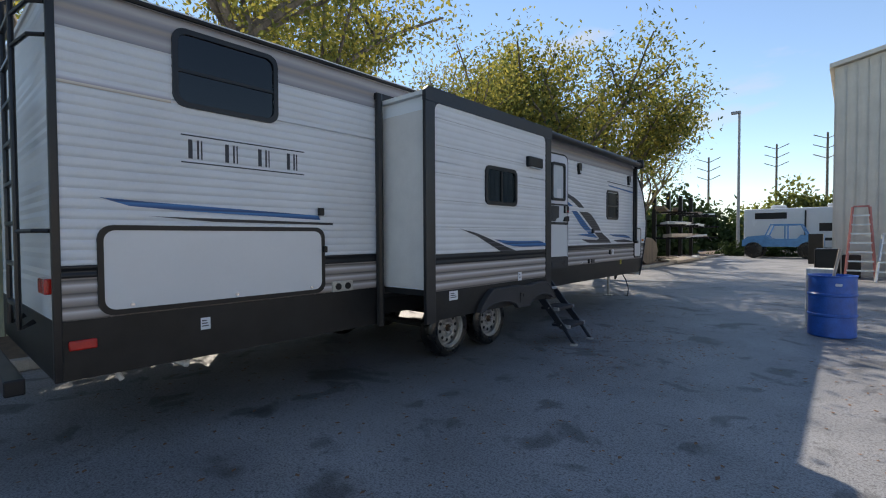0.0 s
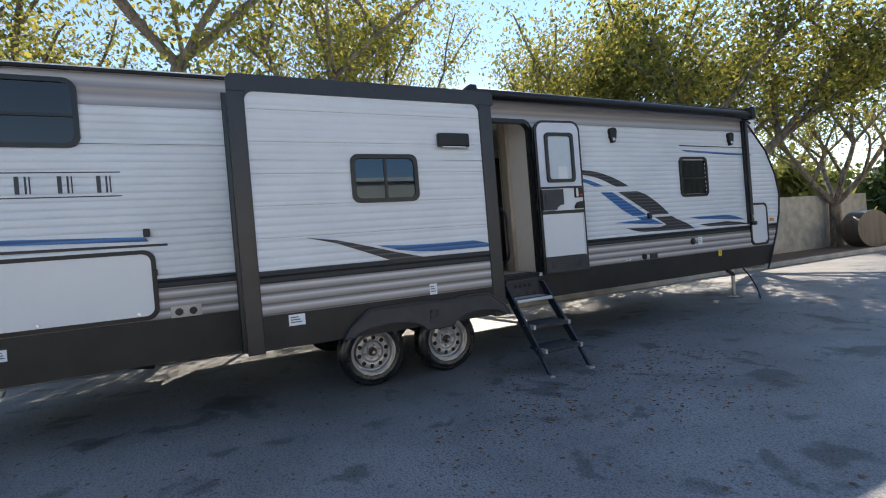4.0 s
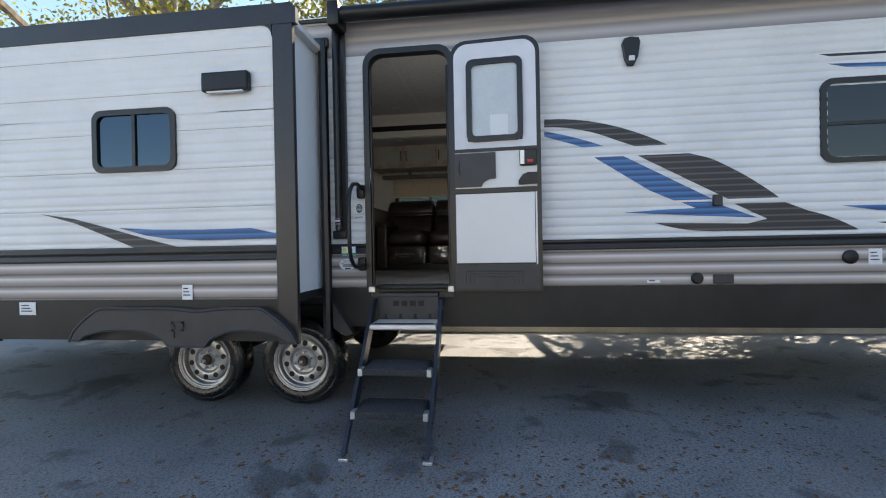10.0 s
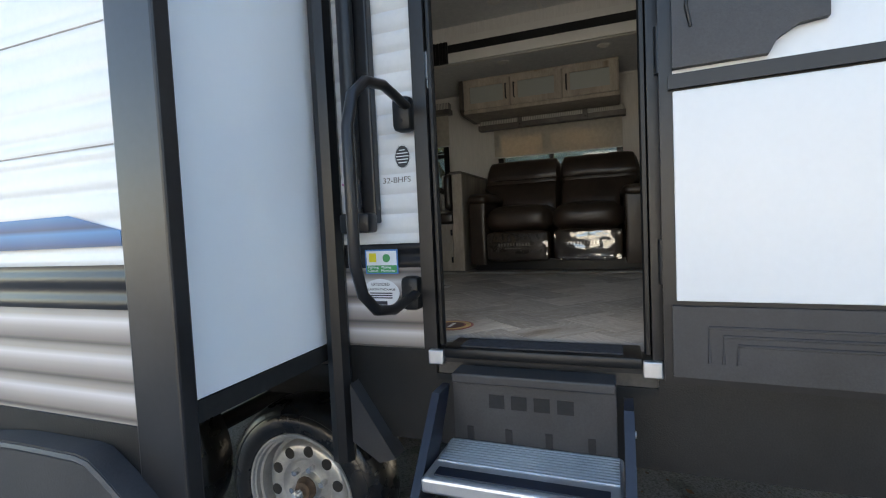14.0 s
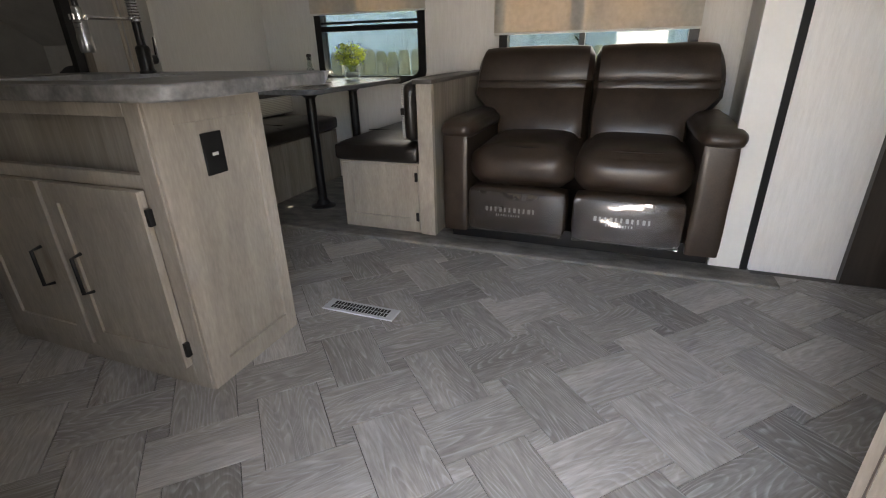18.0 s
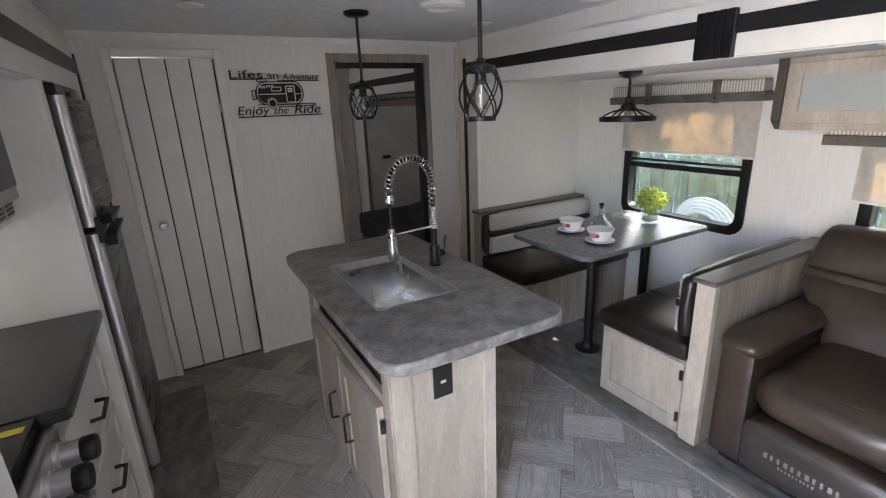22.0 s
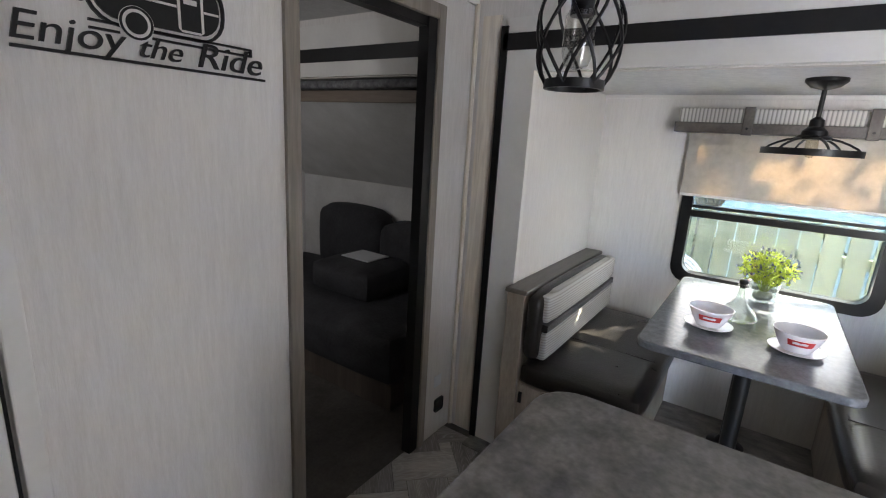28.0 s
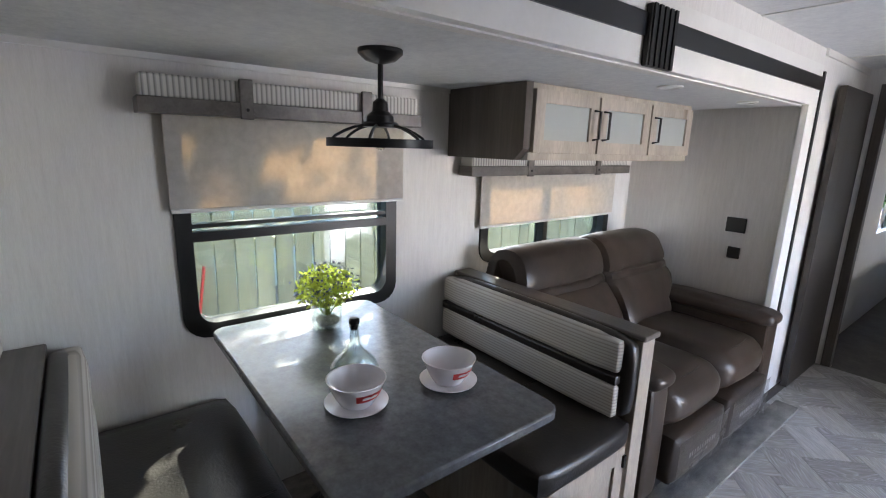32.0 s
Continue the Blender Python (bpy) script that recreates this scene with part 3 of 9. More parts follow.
# lap joints of the siding sheets, their shadow lines drawn as dark strips
M_LAP_SHADOW = material("siding_lap_shadow", (0.34, 0.31, 0.29), 0.6, var=0.2, scale=3)
for k in range(1, 6):
    z = 1.33 + 0.262 * k
    for ya, yb in ((REAR + 0.03, SLIDE_Y0 + 0.01), (SLIDE_Y1, DOOR_Y0 - 0.03), (DOOR_Y1 + 0.03, min(nose(z), 11.6) - 0.02)):
        cuts = [h for h in (rear_win, front_win) if h[2] - 0.02 < z < h[3] + 0.02 and ya < h[0] < yb]
        runs = [(ya, cuts[0][0] - 0.02), (cuts[0][1] + 0.02, yb)] if cuts else [(ya, yb)]
        for a, b in runs:
            part("lap_joint", boxed(W + 0.0005, W + 0.0062, a, b, z - 0.0005, z + 0.002), M_LAP_SHADOW, trailer)
part("skirt", siding(bmesh.new(), W, REAR, SLIDE_Y0, 0.6, 0.98, lambda z: 0.004, holes, step=0.1, shaped=True), M_SKIRT, trailer, "black skirt panel")
bm = siding(bmesh.new(), W, SLIDE_Y0, 11.6, 0.684, 0.98, lambda z: 0.004, holes, step=0.1, shaped=True)
box(bm, W - 0.03, W + 0.004, 5.6, 11.0, 0.67, 0.684)
part("skirt", bm, M_SKIRT, trailer, "black skirt panel")
# thin grey pinstripe line along the rear panel
part("pinstripe", boxed(W, W + 0.0075, REAR + 0.02, 1.22, 2.47, 2.515), striped("pinstripe_print", [(0, (0.4, 0.33, 0.25)), (0.4, (0.66, 0.6, 0.5)), (0.5, (0.35, 0.33, 0.36)), (1, (0.6, 0.6, 0.64))], 0.045, offset=2.47), trailer)
# body shell behind the skin: nose, tail, far wall, roof, underside
bm = bmesh.new()
prof = [(nose(z), z) for z in (0.6, 0.72, 0.95, 1.18, 1.5, 1.82, 2.15, 2.52, 2.75, 2.94, 3.12)]
for (ya, za), (yb, zb) in zip(prof, prof[1:]):
    bm.faces.new([bm.verts.new(p) for p in ((W, ya, za), (FAR, ya, za), (FAR, yb, zb), (W, yb, zb))])
bmesh.ops.remove_doubles(bm, verts=bm.verts, dist=0.001)
part("nose_panel", bm, M_WHITE_SIDING, trailer, "white curved front cap", True)
bm = bmesh.new()
for k in range(len(prof) - 1):
    (ya, za), (yb, zb) = prof[k], prof[k + 1]
    tube(bm, [(W + 0.012, ya, za), (W + 0.012, yb, zb)], 0.016, 6)
part("nose_trim", bm, M_BLACK_TRIM, trailer, "black edge moulding round the nose", True)
bm = bmesh.new()
siding(bm, FAR, REAR, 11.6, 0.6, 3.1, lambda z: -rib(z), ((3.2, 6.8, 0.9, 2.84), (0.9, 2.85, 0.9, 2.8), (9.2, 9.8, 1.8, 2.5)), step=0.06, shaped=True)
part("far_siding", bm, M_WHITE_SIDING, trailer)
bm = bmesh.new()
prism(bm, [(REAR - 0.02, 3.09), (REAR - 0.02, 3.13), (10.45, 3.15), (10.8, 2.97), (10.75, 2.93), (10.4, 3.09)], "x", FAR - 0.03, W + 0.03)
part("roof", bm, M_ROOF, trailer, "white membrane roof")
bm = bmesh.new()
tube(bm, [(W + 0.035, REAR - 0.02, 3.1), (W + 0.035, 10.4, 3.12), (W + 0.035, 10.82, 2.96)], 0.018, 8)
part("gutter", bm, M_BLACK_TRIM, trailer, "dark gutter rail", True)
bm = boxed(FAR, W, REAR, 11.0, 0.86, 0.9)
part("underfloor", bm, M_DARKVOID, trailer)
bm = bmesh.new()
for x in (-4.05, -5.5):
    box(bm, x - 0.04, x + 0.04, REAR, 11.0, 0.6, 0.78)
for y in (1.2, 3.0, 6.6, 8.6, 10.4):
    box(bm, -5.5, -4.05, y - 0.04, y + 0.04, 0.62, 0.74)
for y in (4.37, 5.23):
    cyl(bm, (-3.8, y, 0.36), (-5.8, y, 0.36), 0.045, 10)
part("chassis", bm, M_DARKVOID, trailer, "black steel chassis rails and axles")
# tail
bm = bmesh.new()
n = 60
for k in range(n):
    za, zb = 0.98 + 2.12 * k / n, 0.98 + 2.12 * (k + 1) / n
    bm.faces.new([bm.verts.new((x, REAR - rib(z), z)) for x, z in ((W, za), (FAR, za), (FAR, zb), (W, zb))])
part("tail_panel", bm, M_WHITE_SIDING, trailer, "white ribbed rear wall")
part("tail_skirt", boxed(FAR, W, REAR - 0.01, REAR + 0.02, 0.6, 0.98), M_SKIRT, trailer)
part("corner_trim", boxed(W - 0.03, W + 0.014, REAR - 0.02, REAR + 0.025, 0.6, 3.1, bevel=0.006), M_BLACK_TRIM, trailer, "black corner moulding")
lamp = part("tail_light", boxed(W - 0.28, W - 0.06, REAR - 0.05, REAR - 0.005, 1.15, 1.25, bevel=0.01), M_RED_LENS, trailer, "red tail lamp")
part("side_marker", boxed(W, W + 0.03, 0.6, 0.75, 0.79, 0.855, bevel=0.01), M_RED_LENS, trailer, "small red side marker lamp")
part("front_marker", boxed(W, W + 0.025, 11.2, 11.3, 1.37, 1.42, bevel=0.008), M_AMBER, trailer, "small amber marker lamp")
ladder = thing("roof_ladder", (-4.2, 0.45, 0.75), "black tubular ladder fixed to the rear wall", "ladder")
bm = bmesh.new()
part("side_rail", tube(bm, [(-4.0, 0.5, 0.95), (-4.0, 0.42, 0.9), (-4.0, 0.42, 3.15), (-4.0, 0.6, 3.3)], 0.017), M_BLACK_TRIM, ladder, smooth=True)
bm = bmesh.new()
part("side_rail", tube(bm, [(-4.4, 0.5, 0.95), (-4.4, 0.42, 0.9), (-4.4, 0.42, 3.15), (-4.4, 0.6, 3.3)], 0.017), M_BLACK_TRIM, ladder, smooth=True)
for k in range(8):
    part("rung", boxed(-4.4, -4.0, 0.405, 0.435, 1.05 + 0.27 * k, 1.08 + 0.27 * k, bevel=0.005), M_BLACK_TRIM, ladder)
for z in (1.55, 2.75, 2.95):
    part("standoff", tube(bmesh.new(), [(-4.0, 0.42, z), (-3.68, 0.46, z), (-3.62, 0.53, z)], 0.014), M_BLACK_TRIM, ladder, smooth=True)
bumper = solo("rear_bumper", boxed(-6.0, -3.62, 0.3, 0.4, 0.56, 0.66, bevel=0.01), M_BLACK_TRIM, "black square steel bumper under the trailer's tail", "bumper")
# windows on the door side
def outer_window(name, y0, y1, z0, z1, x, parent, mull="h", pane=M_PANE_DARK, r=0.07):
    f = part(name, ring(bmesh.new(), "x", x - 0.03, x + 0.022, rounded(y0 - 0.02, y1 + 0.02, z0 - 0.02, z1 + 0.02, r + 0.02), rounded(y0 + 0.018, y1 - 0.018, z0 + 0.018, z1 - 0.018, r)), M_BLACK_TRIM, parent, "black-framed tinted window", True)
    part("pane", prism(bmesh.new(), rounded(y0 + 0.016, y1 - 0.016, z0 + 0.016, z1 - 0.016, r), "x", x + 0.002, x + 0.006), pane, f, "dark reflecting glass")
    zc, yc = (z0 + z1) / 2 - 0.02, (y0 + y1) / 2
    bar = boxed(x + 0.007, x + 0.018, y0 + 0.018, y1 - 0.018, zc - 0.012, zc + 0.012) if mull == "h" else boxed(x + 0.007, x + 0.018, yc - 0.012, yc + 0.012, z0 + 0.018, z1 - 0.018)
    part("glazing_bar", bar, M_BLACK_TRIM, f)
    return f


outer_window("window", 1.25, 2.03, 2.48, 3.01, W, trailer)
outer_window("window", 9.15, 9.72, 1.85, 2.4, W, trailer, r=0.06)
# baggage doors
def baggage_door(y0, y1, z0, z1, latches):
    d = part("baggage_door", prism(bmesh.new(), rounded(y0 + 0.035, y1 - 0.035, z0 + 0.035, z1 - 0.035, 0.07), "x", W - 0.01, W + 0.016), M_SMOOTH_WHITE, trailer, "smooth white baggage door")
    part("door_seal", ring(bmesh.new(), "x", W - 0.01, W + 0.02, rounded(y0, y1, z0, z1, 0.09), rounded(y0 + 0.035, y1 - 0.035, z0 + 0.035, z1 - 0.035, 0.07)), M_BLACK, d, "black rubber surround", True)
    for y, z in latches:
        part("thumb_latch", cyl(bmesh.new(), (W + 0.016, y, z), (W + 0.03, y, z), 0.013, 12), M_CHROME, d, "small chrome latch", True)
    return d


baggage_door(0.76, 2.5, 0.99, 1.59, ((0.95, 1.05), (1.67, 1.05), (2.35, 1.05)))
part("door_catch", boxed(W + 0.01, W + 0.05, 2.43, 2.48, 1.7, 1.77, bevel=0.006), M_BLACK, trailer, "black baggage door catch")
part("door_catch", boxed(W + 0.01, W + 0.05, 2.475, 2.51, 1.36, 1.42, bevel=0.006), M_BLACK, trailer)
baggage_door(10.68, 11.14, 1.0, 1.68, ((10.76, 1.34), (11.05, 1.06)))
part("door_catch", boxed(W + 0.008, W + 0.05, 8.41, 8.47, 1.55, 1.63, bevel=0.008), M_CHARCOAL, trailer, "grey catch that holds the entry door open")
# spray ports, vents, stickers
port = part("outlet_cover", boxed(W, W + 0.02, 2.58, 2.82, 0.98, 1.08, bevel=0.006), material("cream_plastic", (0.45, 0.42, 0.36), 0.5), trailer, "beige double outlet cover")
for y in (2.645, 2.755):
    part("dial", cyl(bmesh.new(), (W + 0.02, y, 1.03), (W + 0.03, y, 1.03), 0.032, 14), M_BLACK, port, smooth=True)
for y, z, r in ((8.3, 1.03, 0.042), (9.31, 1.17, 0.05)):
    part("round_vent", lathe(bmesh.new(), [(0, 0.03), (r * 0.7, 0.03), (r, 0.02), (r, 0)], (W, y, z), "x"), M_BLACK, trailer, "round black hatch", True)
part("hatch", boxed(W, W + 0.02, 8.41, 8.55, 0.99, 1.06, bevel=0.006), M_CHARCOAL, trailer, "small grey hatch")


def sticker(y, z, w, h, mat=M_STICKER, x=W + 0.006, bars=3, name="sticker"):
    s = part(name, boxed(x, x + 0.004, y - w / 2, y + w / 2, z - h / 2, z + h / 2), mat, trailer, "small printed sticker")
    for k in range(bars):
        part("print", boxed(x + 0.004, x + 0.005, y - w * 0.38, y + w * (0.1 + 0.1 * k), z + h * (0.25 - 0.22 * k) - 0.004, z + h * (0.25 - 0.22 * k) + 0.004), M_INK, s)
    return s


sticker(1.43, 0.85, 0.07, 0.09)
sticker(3.54, 0.91, 0.13, 0.09, x=SLIDE_X + 0.012)
sticker(4.78, 1.02, 0.075, 0.1, x=SLIDE_X + 0.012)
sticker(9.47, 1.17, 0.085, 0.11)
sticker(9.9, 0.95, 0.07, 0.09, M_YELLOW)
sticker(8.0, 1.01, 0.09, 0.02, bars=1)
# graphics: lines and brand bars on the rear panel
def graphic(pts, mat, x=W + 0.007, name="graphic"):
    return part(name, prism(bmesh.new(), pts, "x", x, x + 0.0015), mat, trailer)


graphic([(1.28, 2.255), (2.3, 2.255), (2.3, 2.265), (1.28, 2.265)], M_INK)
graphic([(1.28, 2.055), (2.3, 2.055), (2.3, 2.065), (1.28, 2.065)], M_INK)
# the maker's mark, as plain upright bars
for y in (1.33, 1.6, 1.87, 2.13):
    for a, b in ((0.0, 0.03), (0.062, 0.076), (0.09, 0.1)):
        graphic([(y + a, 2.09), (y + b, 2.09), (y + b, 2.23), (y + a, 2.23)], M_INK, name="brand_bar")
graphic([(0.78, 1.77), (1.05, 1.755), (2.44, 1.7), (2.46, 1.66), (1.3, 1.7), (0.95, 1.72)], M_STRIPE_BLUE)
graphic([(1.06, 1.655), (2.6, 1.635), (2.6, 1.615), (1.5, 1.625)], M_STRIPE_BLACK)
# front swoosh
def arc(p, q, bulge, n=8):
    out = []
    for k in range(n + 1):
        t = k / n
        out.append((p[0] + (q[0] - p[0]) * t, p[1] + (q[1] - p[1]) * t + bulge * 4 * t * (1 - t)))
    return out


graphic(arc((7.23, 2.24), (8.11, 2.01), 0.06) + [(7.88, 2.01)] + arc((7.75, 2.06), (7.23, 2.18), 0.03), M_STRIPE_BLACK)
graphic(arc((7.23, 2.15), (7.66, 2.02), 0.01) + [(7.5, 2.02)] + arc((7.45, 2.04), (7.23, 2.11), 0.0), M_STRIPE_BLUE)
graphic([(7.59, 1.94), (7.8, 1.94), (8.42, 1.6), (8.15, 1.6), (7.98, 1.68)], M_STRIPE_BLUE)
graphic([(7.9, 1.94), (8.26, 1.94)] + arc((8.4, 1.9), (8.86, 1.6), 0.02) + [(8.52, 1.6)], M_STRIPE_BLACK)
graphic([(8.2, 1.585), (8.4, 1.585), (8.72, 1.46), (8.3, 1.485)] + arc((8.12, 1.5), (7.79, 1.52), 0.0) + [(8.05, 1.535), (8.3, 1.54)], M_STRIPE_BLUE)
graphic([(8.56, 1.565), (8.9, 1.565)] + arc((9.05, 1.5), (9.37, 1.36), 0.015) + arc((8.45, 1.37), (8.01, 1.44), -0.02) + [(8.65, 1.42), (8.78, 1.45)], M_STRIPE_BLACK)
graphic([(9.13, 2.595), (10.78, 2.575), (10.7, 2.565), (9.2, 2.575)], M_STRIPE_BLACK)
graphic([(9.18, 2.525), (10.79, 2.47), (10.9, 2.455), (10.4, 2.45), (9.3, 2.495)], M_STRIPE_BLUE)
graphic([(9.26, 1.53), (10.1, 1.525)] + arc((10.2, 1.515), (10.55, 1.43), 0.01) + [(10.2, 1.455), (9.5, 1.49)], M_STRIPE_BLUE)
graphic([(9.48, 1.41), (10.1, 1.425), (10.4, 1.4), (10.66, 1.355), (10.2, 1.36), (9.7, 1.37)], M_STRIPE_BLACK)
# slide-out on the door side
slide = thing("slide_out", (-3.2, 4.4, 0.7), "white ribbed kitchen slide-out with black frame on the trailer", "slide-out")
sl_win = (4.14, 4.67, 1.9, 2.23)
part("face", siding(bmesh.new(), SLIDE_X, 3.28, 5.42, 1.33, 2.78, lambda z: rib(z) * 0.7, (sl_win,)), M_WHITE_SIDING, slide, "white ribbed face", True)
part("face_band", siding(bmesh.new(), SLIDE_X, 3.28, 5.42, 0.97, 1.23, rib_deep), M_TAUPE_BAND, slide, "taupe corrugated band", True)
part("face_moulding", siding(bmesh.new(), SLIDE_X, 3.28, 5.42, 1.23, 1.33, lambda z: 0.005 + 0.003 * math.sin((z - 1.23) * 118)), M_BLACK_TRIM, slide, smooth=True)
part("frame_top", prism(bmesh.new(), [(3.15, 2.78), (3.15, 2.88), (3.18, 2.915), (5.56, 2.915), (5.59, 2.88), (5.59, 2.78)], "x", SLIDE_X - 0.03, SLIDE_X + 0.014), M_FRAME, slide, "black top frame")
for ya, yb in ((3.15, 3.28), (5.425, 5.565)):
    part("frame_side", boxed(SLIDE_X - 0.03, SLIDE_X + 0.014, ya, yb, 0.67, 2.78, bevel=0.006), M_FRAME, slide, "black side frame")
for yc, sg in ((3.28, 1), (5.42, -1)):
    q = [(yc, 2.78)] + [(yc + sg * (0.075 - 0.075 * math.sin(radians(a))), 2.78 - 0.075 + 0.075 * math.cos(radians(a))) for a in (0, 18, 36, 54, 72, 90)]
    part("frame_corner", prism(bmesh.new(), q, "x", SLIDE_X - 0.01, SLIDE_X + 0.012), M_FRAME, slide, "rounded inner corner")
part("frame_bottom", boxed(SLIDE_X - 0.05, SLIDE_X + 0.01, 3.28, 5.425, 0.69, 0.97), M_SKIRT, slide, "black lower panel")
for ya, yb in ((3.26, 3.29), (5.41, 5.44)):
    part("side_panel", boxed(-3.6, SLIDE_X - 0.03, ya, yb, 0.98, 2.86), M_GELCOAT, slide, "smooth pale side panel")
part("slide_roof", boxed(-3.6, SLIDE_X - 0.02, 3.2, 5.5, 2.86, 2.9), M_ROOF, slide)
part("slide_floor", boxed(-3.6, SLIDE_X - 0.05, 3.26, 5.44, 0.92, 0.975), M_DARKVOID, slide)
for ya, yb in ((3.12, 3.2), (5.46, 5.55)):
    part("wall_flange", tube(bmesh.new(), [(W + 0.03, (ya + yb) / 2, 0.58), (W + 0.03, (ya + yb) / 2, 2.96)], 0.04, 8), M_BLACK_TRIM, slide, "black seal round the opening", True)
part("wall_flange", boxed(W, W + 0.05, 3.12, 5.55, 2.9, 2.97), M_BLACK_TRIM, slide)
outer_window("window", 4.11, 4.7, 1.87, 2.26, SLIDE_X, slide, "v", M_PANE_SKY, 0.05)
# shadow lines under the slide-out's laps, drawn as dark strips too
for z in [1.33 + 0.262 * k for k in range(1, 6)]:
    for a, b in (((3.29, 4.09), (4.72, 5.41)) if 1.85 < z < 2.28 else ((3.29, 5.41),)):
        part("lap_joint", boxed(SLIDE_X + 0.0005, SLIDE_X + 0.0045, a, b, z - 0.0005, z + 0.002), M_LAP_SHADOW, slide)
porch = part("porch_light", boxed(SLIDE_X, SLIDE_X + 0.06, 4.94, 5.27, 2.35, 2.48, bevel=0.015), M_BLACK, slide, "black porch light")
part("lens", boxed(SLIDE_X + 0.02, SLIDE_X + 0.055, 4.98, 5.23, 2.343, 2.352), M_SMOOTH_WHITE, porch)
trailer_keep, trailer = trailer, slide
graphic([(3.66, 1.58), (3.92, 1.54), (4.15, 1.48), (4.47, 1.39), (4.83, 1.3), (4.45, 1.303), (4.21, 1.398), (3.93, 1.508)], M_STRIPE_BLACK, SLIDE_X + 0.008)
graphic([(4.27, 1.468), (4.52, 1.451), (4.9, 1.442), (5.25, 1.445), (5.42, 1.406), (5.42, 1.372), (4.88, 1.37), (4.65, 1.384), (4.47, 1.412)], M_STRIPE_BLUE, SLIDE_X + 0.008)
trailer = trailer_keep
# twin-axle fender on the slide's lower panel
top, bot = [], []
for k in range(45):
    t = k / 44
    y = 3.92 + 1.65 * t
    top.append((y, 0.7 + 0.225 * min(1, math.sin(math.pi * min(t, 1 - t)) * 2.3) ** 0.65 - 0.018 * math.exp(-((y - 4.88) / 0.12) ** 2)))
    u = (y - 4.0) / 0.66 if y < 4.8 else (y - 4.94) / 0.56
    foot = 0.655 if 4.3 < y < 5.2 else 0.69
    bot.append((y, foot + (0.765 - foot) * math.sin(math.pi * min(1, max(0, u))) ** 0.5))
f = part("fender", prism(bmesh.new(), top + bot[::-1], "x", SLIDE_X + 0.012, SLIDE_X + 0.07), M_CHARCOAL, slide, "moulded charcoal plastic twin fender", True)
bm = bmesh.new()
tube(bm, [(SLIDE_X + 0.068, y, z - 0.012) for y, z in top], 0.009, 6)
part("fender_lip", bm, M_CHARCOAL, f, smooth=True)
bm = bmesh.new()
tube(bm, [(SLIDE_X + 0.066, y, z + 0.01) for y, z in bot], 0.008, 6)
part("fender_lip", bm, M_CHARCOAL, f, smooth=True)
bm = bmesh.new()
box(bm, SLIDE_X + 0.069, SLIDE_X + 0.078, 4.7, 4.72, 0.72, 0.83)
box(bm, SLIDE_X + 0.069, SLIDE_X + 0.078, 4.7, 4.79, 0.815, 0.83)
box(bm, SLIDE_X + 0.069, SLIDE_X + 0.078, 4.77, 4.79, 0.77, 0.83)
box(bm, SLIDE_X + 0.069, SLIDE_X + 0.078, 4.7, 4.79, 0.765, 0.78)
part("emblem", bm, M_CHARCOAL, f, "raised moulded emblem")


def wheel(at, parent):
    x, y, z = at
    face = x + 0.05
    tyre = part("wheel", lathe(bmesh.new(), [(0.2, -0.2), (0.3, -0.215), (0.345, -0.19), (0.358, -0.15), (0.362, -0.1), (0.358, -0.05), (0.35, -0.03), (0.335, -0.012), (0.318, -0.004), (0.314, -0.006), (0.3, 0.002), (0.27, 0.004), (0.262, 0.0), (0.245, -0.002), (0.236, -0.012), (0.23, -0.03)], (face, y, z), "x", 48), M_TYRE, parent, "black trailer tyre on a silver steel wheel", True)
    bm = lathe(bmesh.new(), [(0.24, -0.01), (0.238, -0.003), (0.23, -0.004), (0.226, -0.012), (0.219, -0.014), (0.216, -0.032), (0.207, -0.036), (0.203, -0.085), (0.188, -0.09), (0.184, -0.07), (0.176, -0.056), (0.166, -0.051), (0.13, -0.05), (0.116, -0.054), (0.104, -0.074), (0.096, -0.078), (0.056, -0.074), (0.05, -0.05), (0.042, -0.05), (0.04, -0.1), (0.0, -0.1)], (face, y, z), "x", 48)
    part("rim", bm, M_RIM, tyre, "pale grey steel rim with ten round holes", True)
    for k in range(10):
        a = 2 * math.pi * (k + 0.3) / 10
        cy, cz = y + 0.149 * math.cos(a), z + 0.149 * math.sin(a)
        part("rim_hole", lathe(bmesh.new(), [(0, 0.0005), (0.021, 0.0005), (0.0225, 0.001), (0.0225, -0.004)], (face - 0.05, cy, cz), "x", 16), M_DARKVOID, tyre, smooth=False)
    hub = part("hub", lathe(bmesh.new(), [(0.048, -0.06), (0.046, -0.01), (0.036, 0.0), (0.034, 0.012), (0.0, 0.013)], (face - 0.035, y, z), "x", 24), M_RUST, tyre, "rusty bare hub", True)
    part("spindle_nut", cyl(bmesh.new(), (face - 0.024, y, z), (face - 0.002, y, z), 0.019, 6), M_CHROME, hub, "bright spindle nut")
    part("grease_cap", lathe(bmesh.new(), [(0.011, 0), (0.011, 0.012), (0.006, 0.016), (0, 0.016)], (face - 0.002, y, z), "x", 12), M_STEEL, hub, smooth=True)
    for k in range(6):
        a = 2 * math.pi * k / 6 + 0.3
        cy, cz = y + 0.075 * math.cos(a), z + 0.075 * math.sin(a)
        part("wheel_nut", cyl(bmesh.new(), (face - 0.078, cy, cz), (face - 0.045, cy, cz), 0.0125, 6), M_CHROME, tyre)


for y in (4.37, 5.234):
    wheel((-3.68, y, 0.362), trailer)
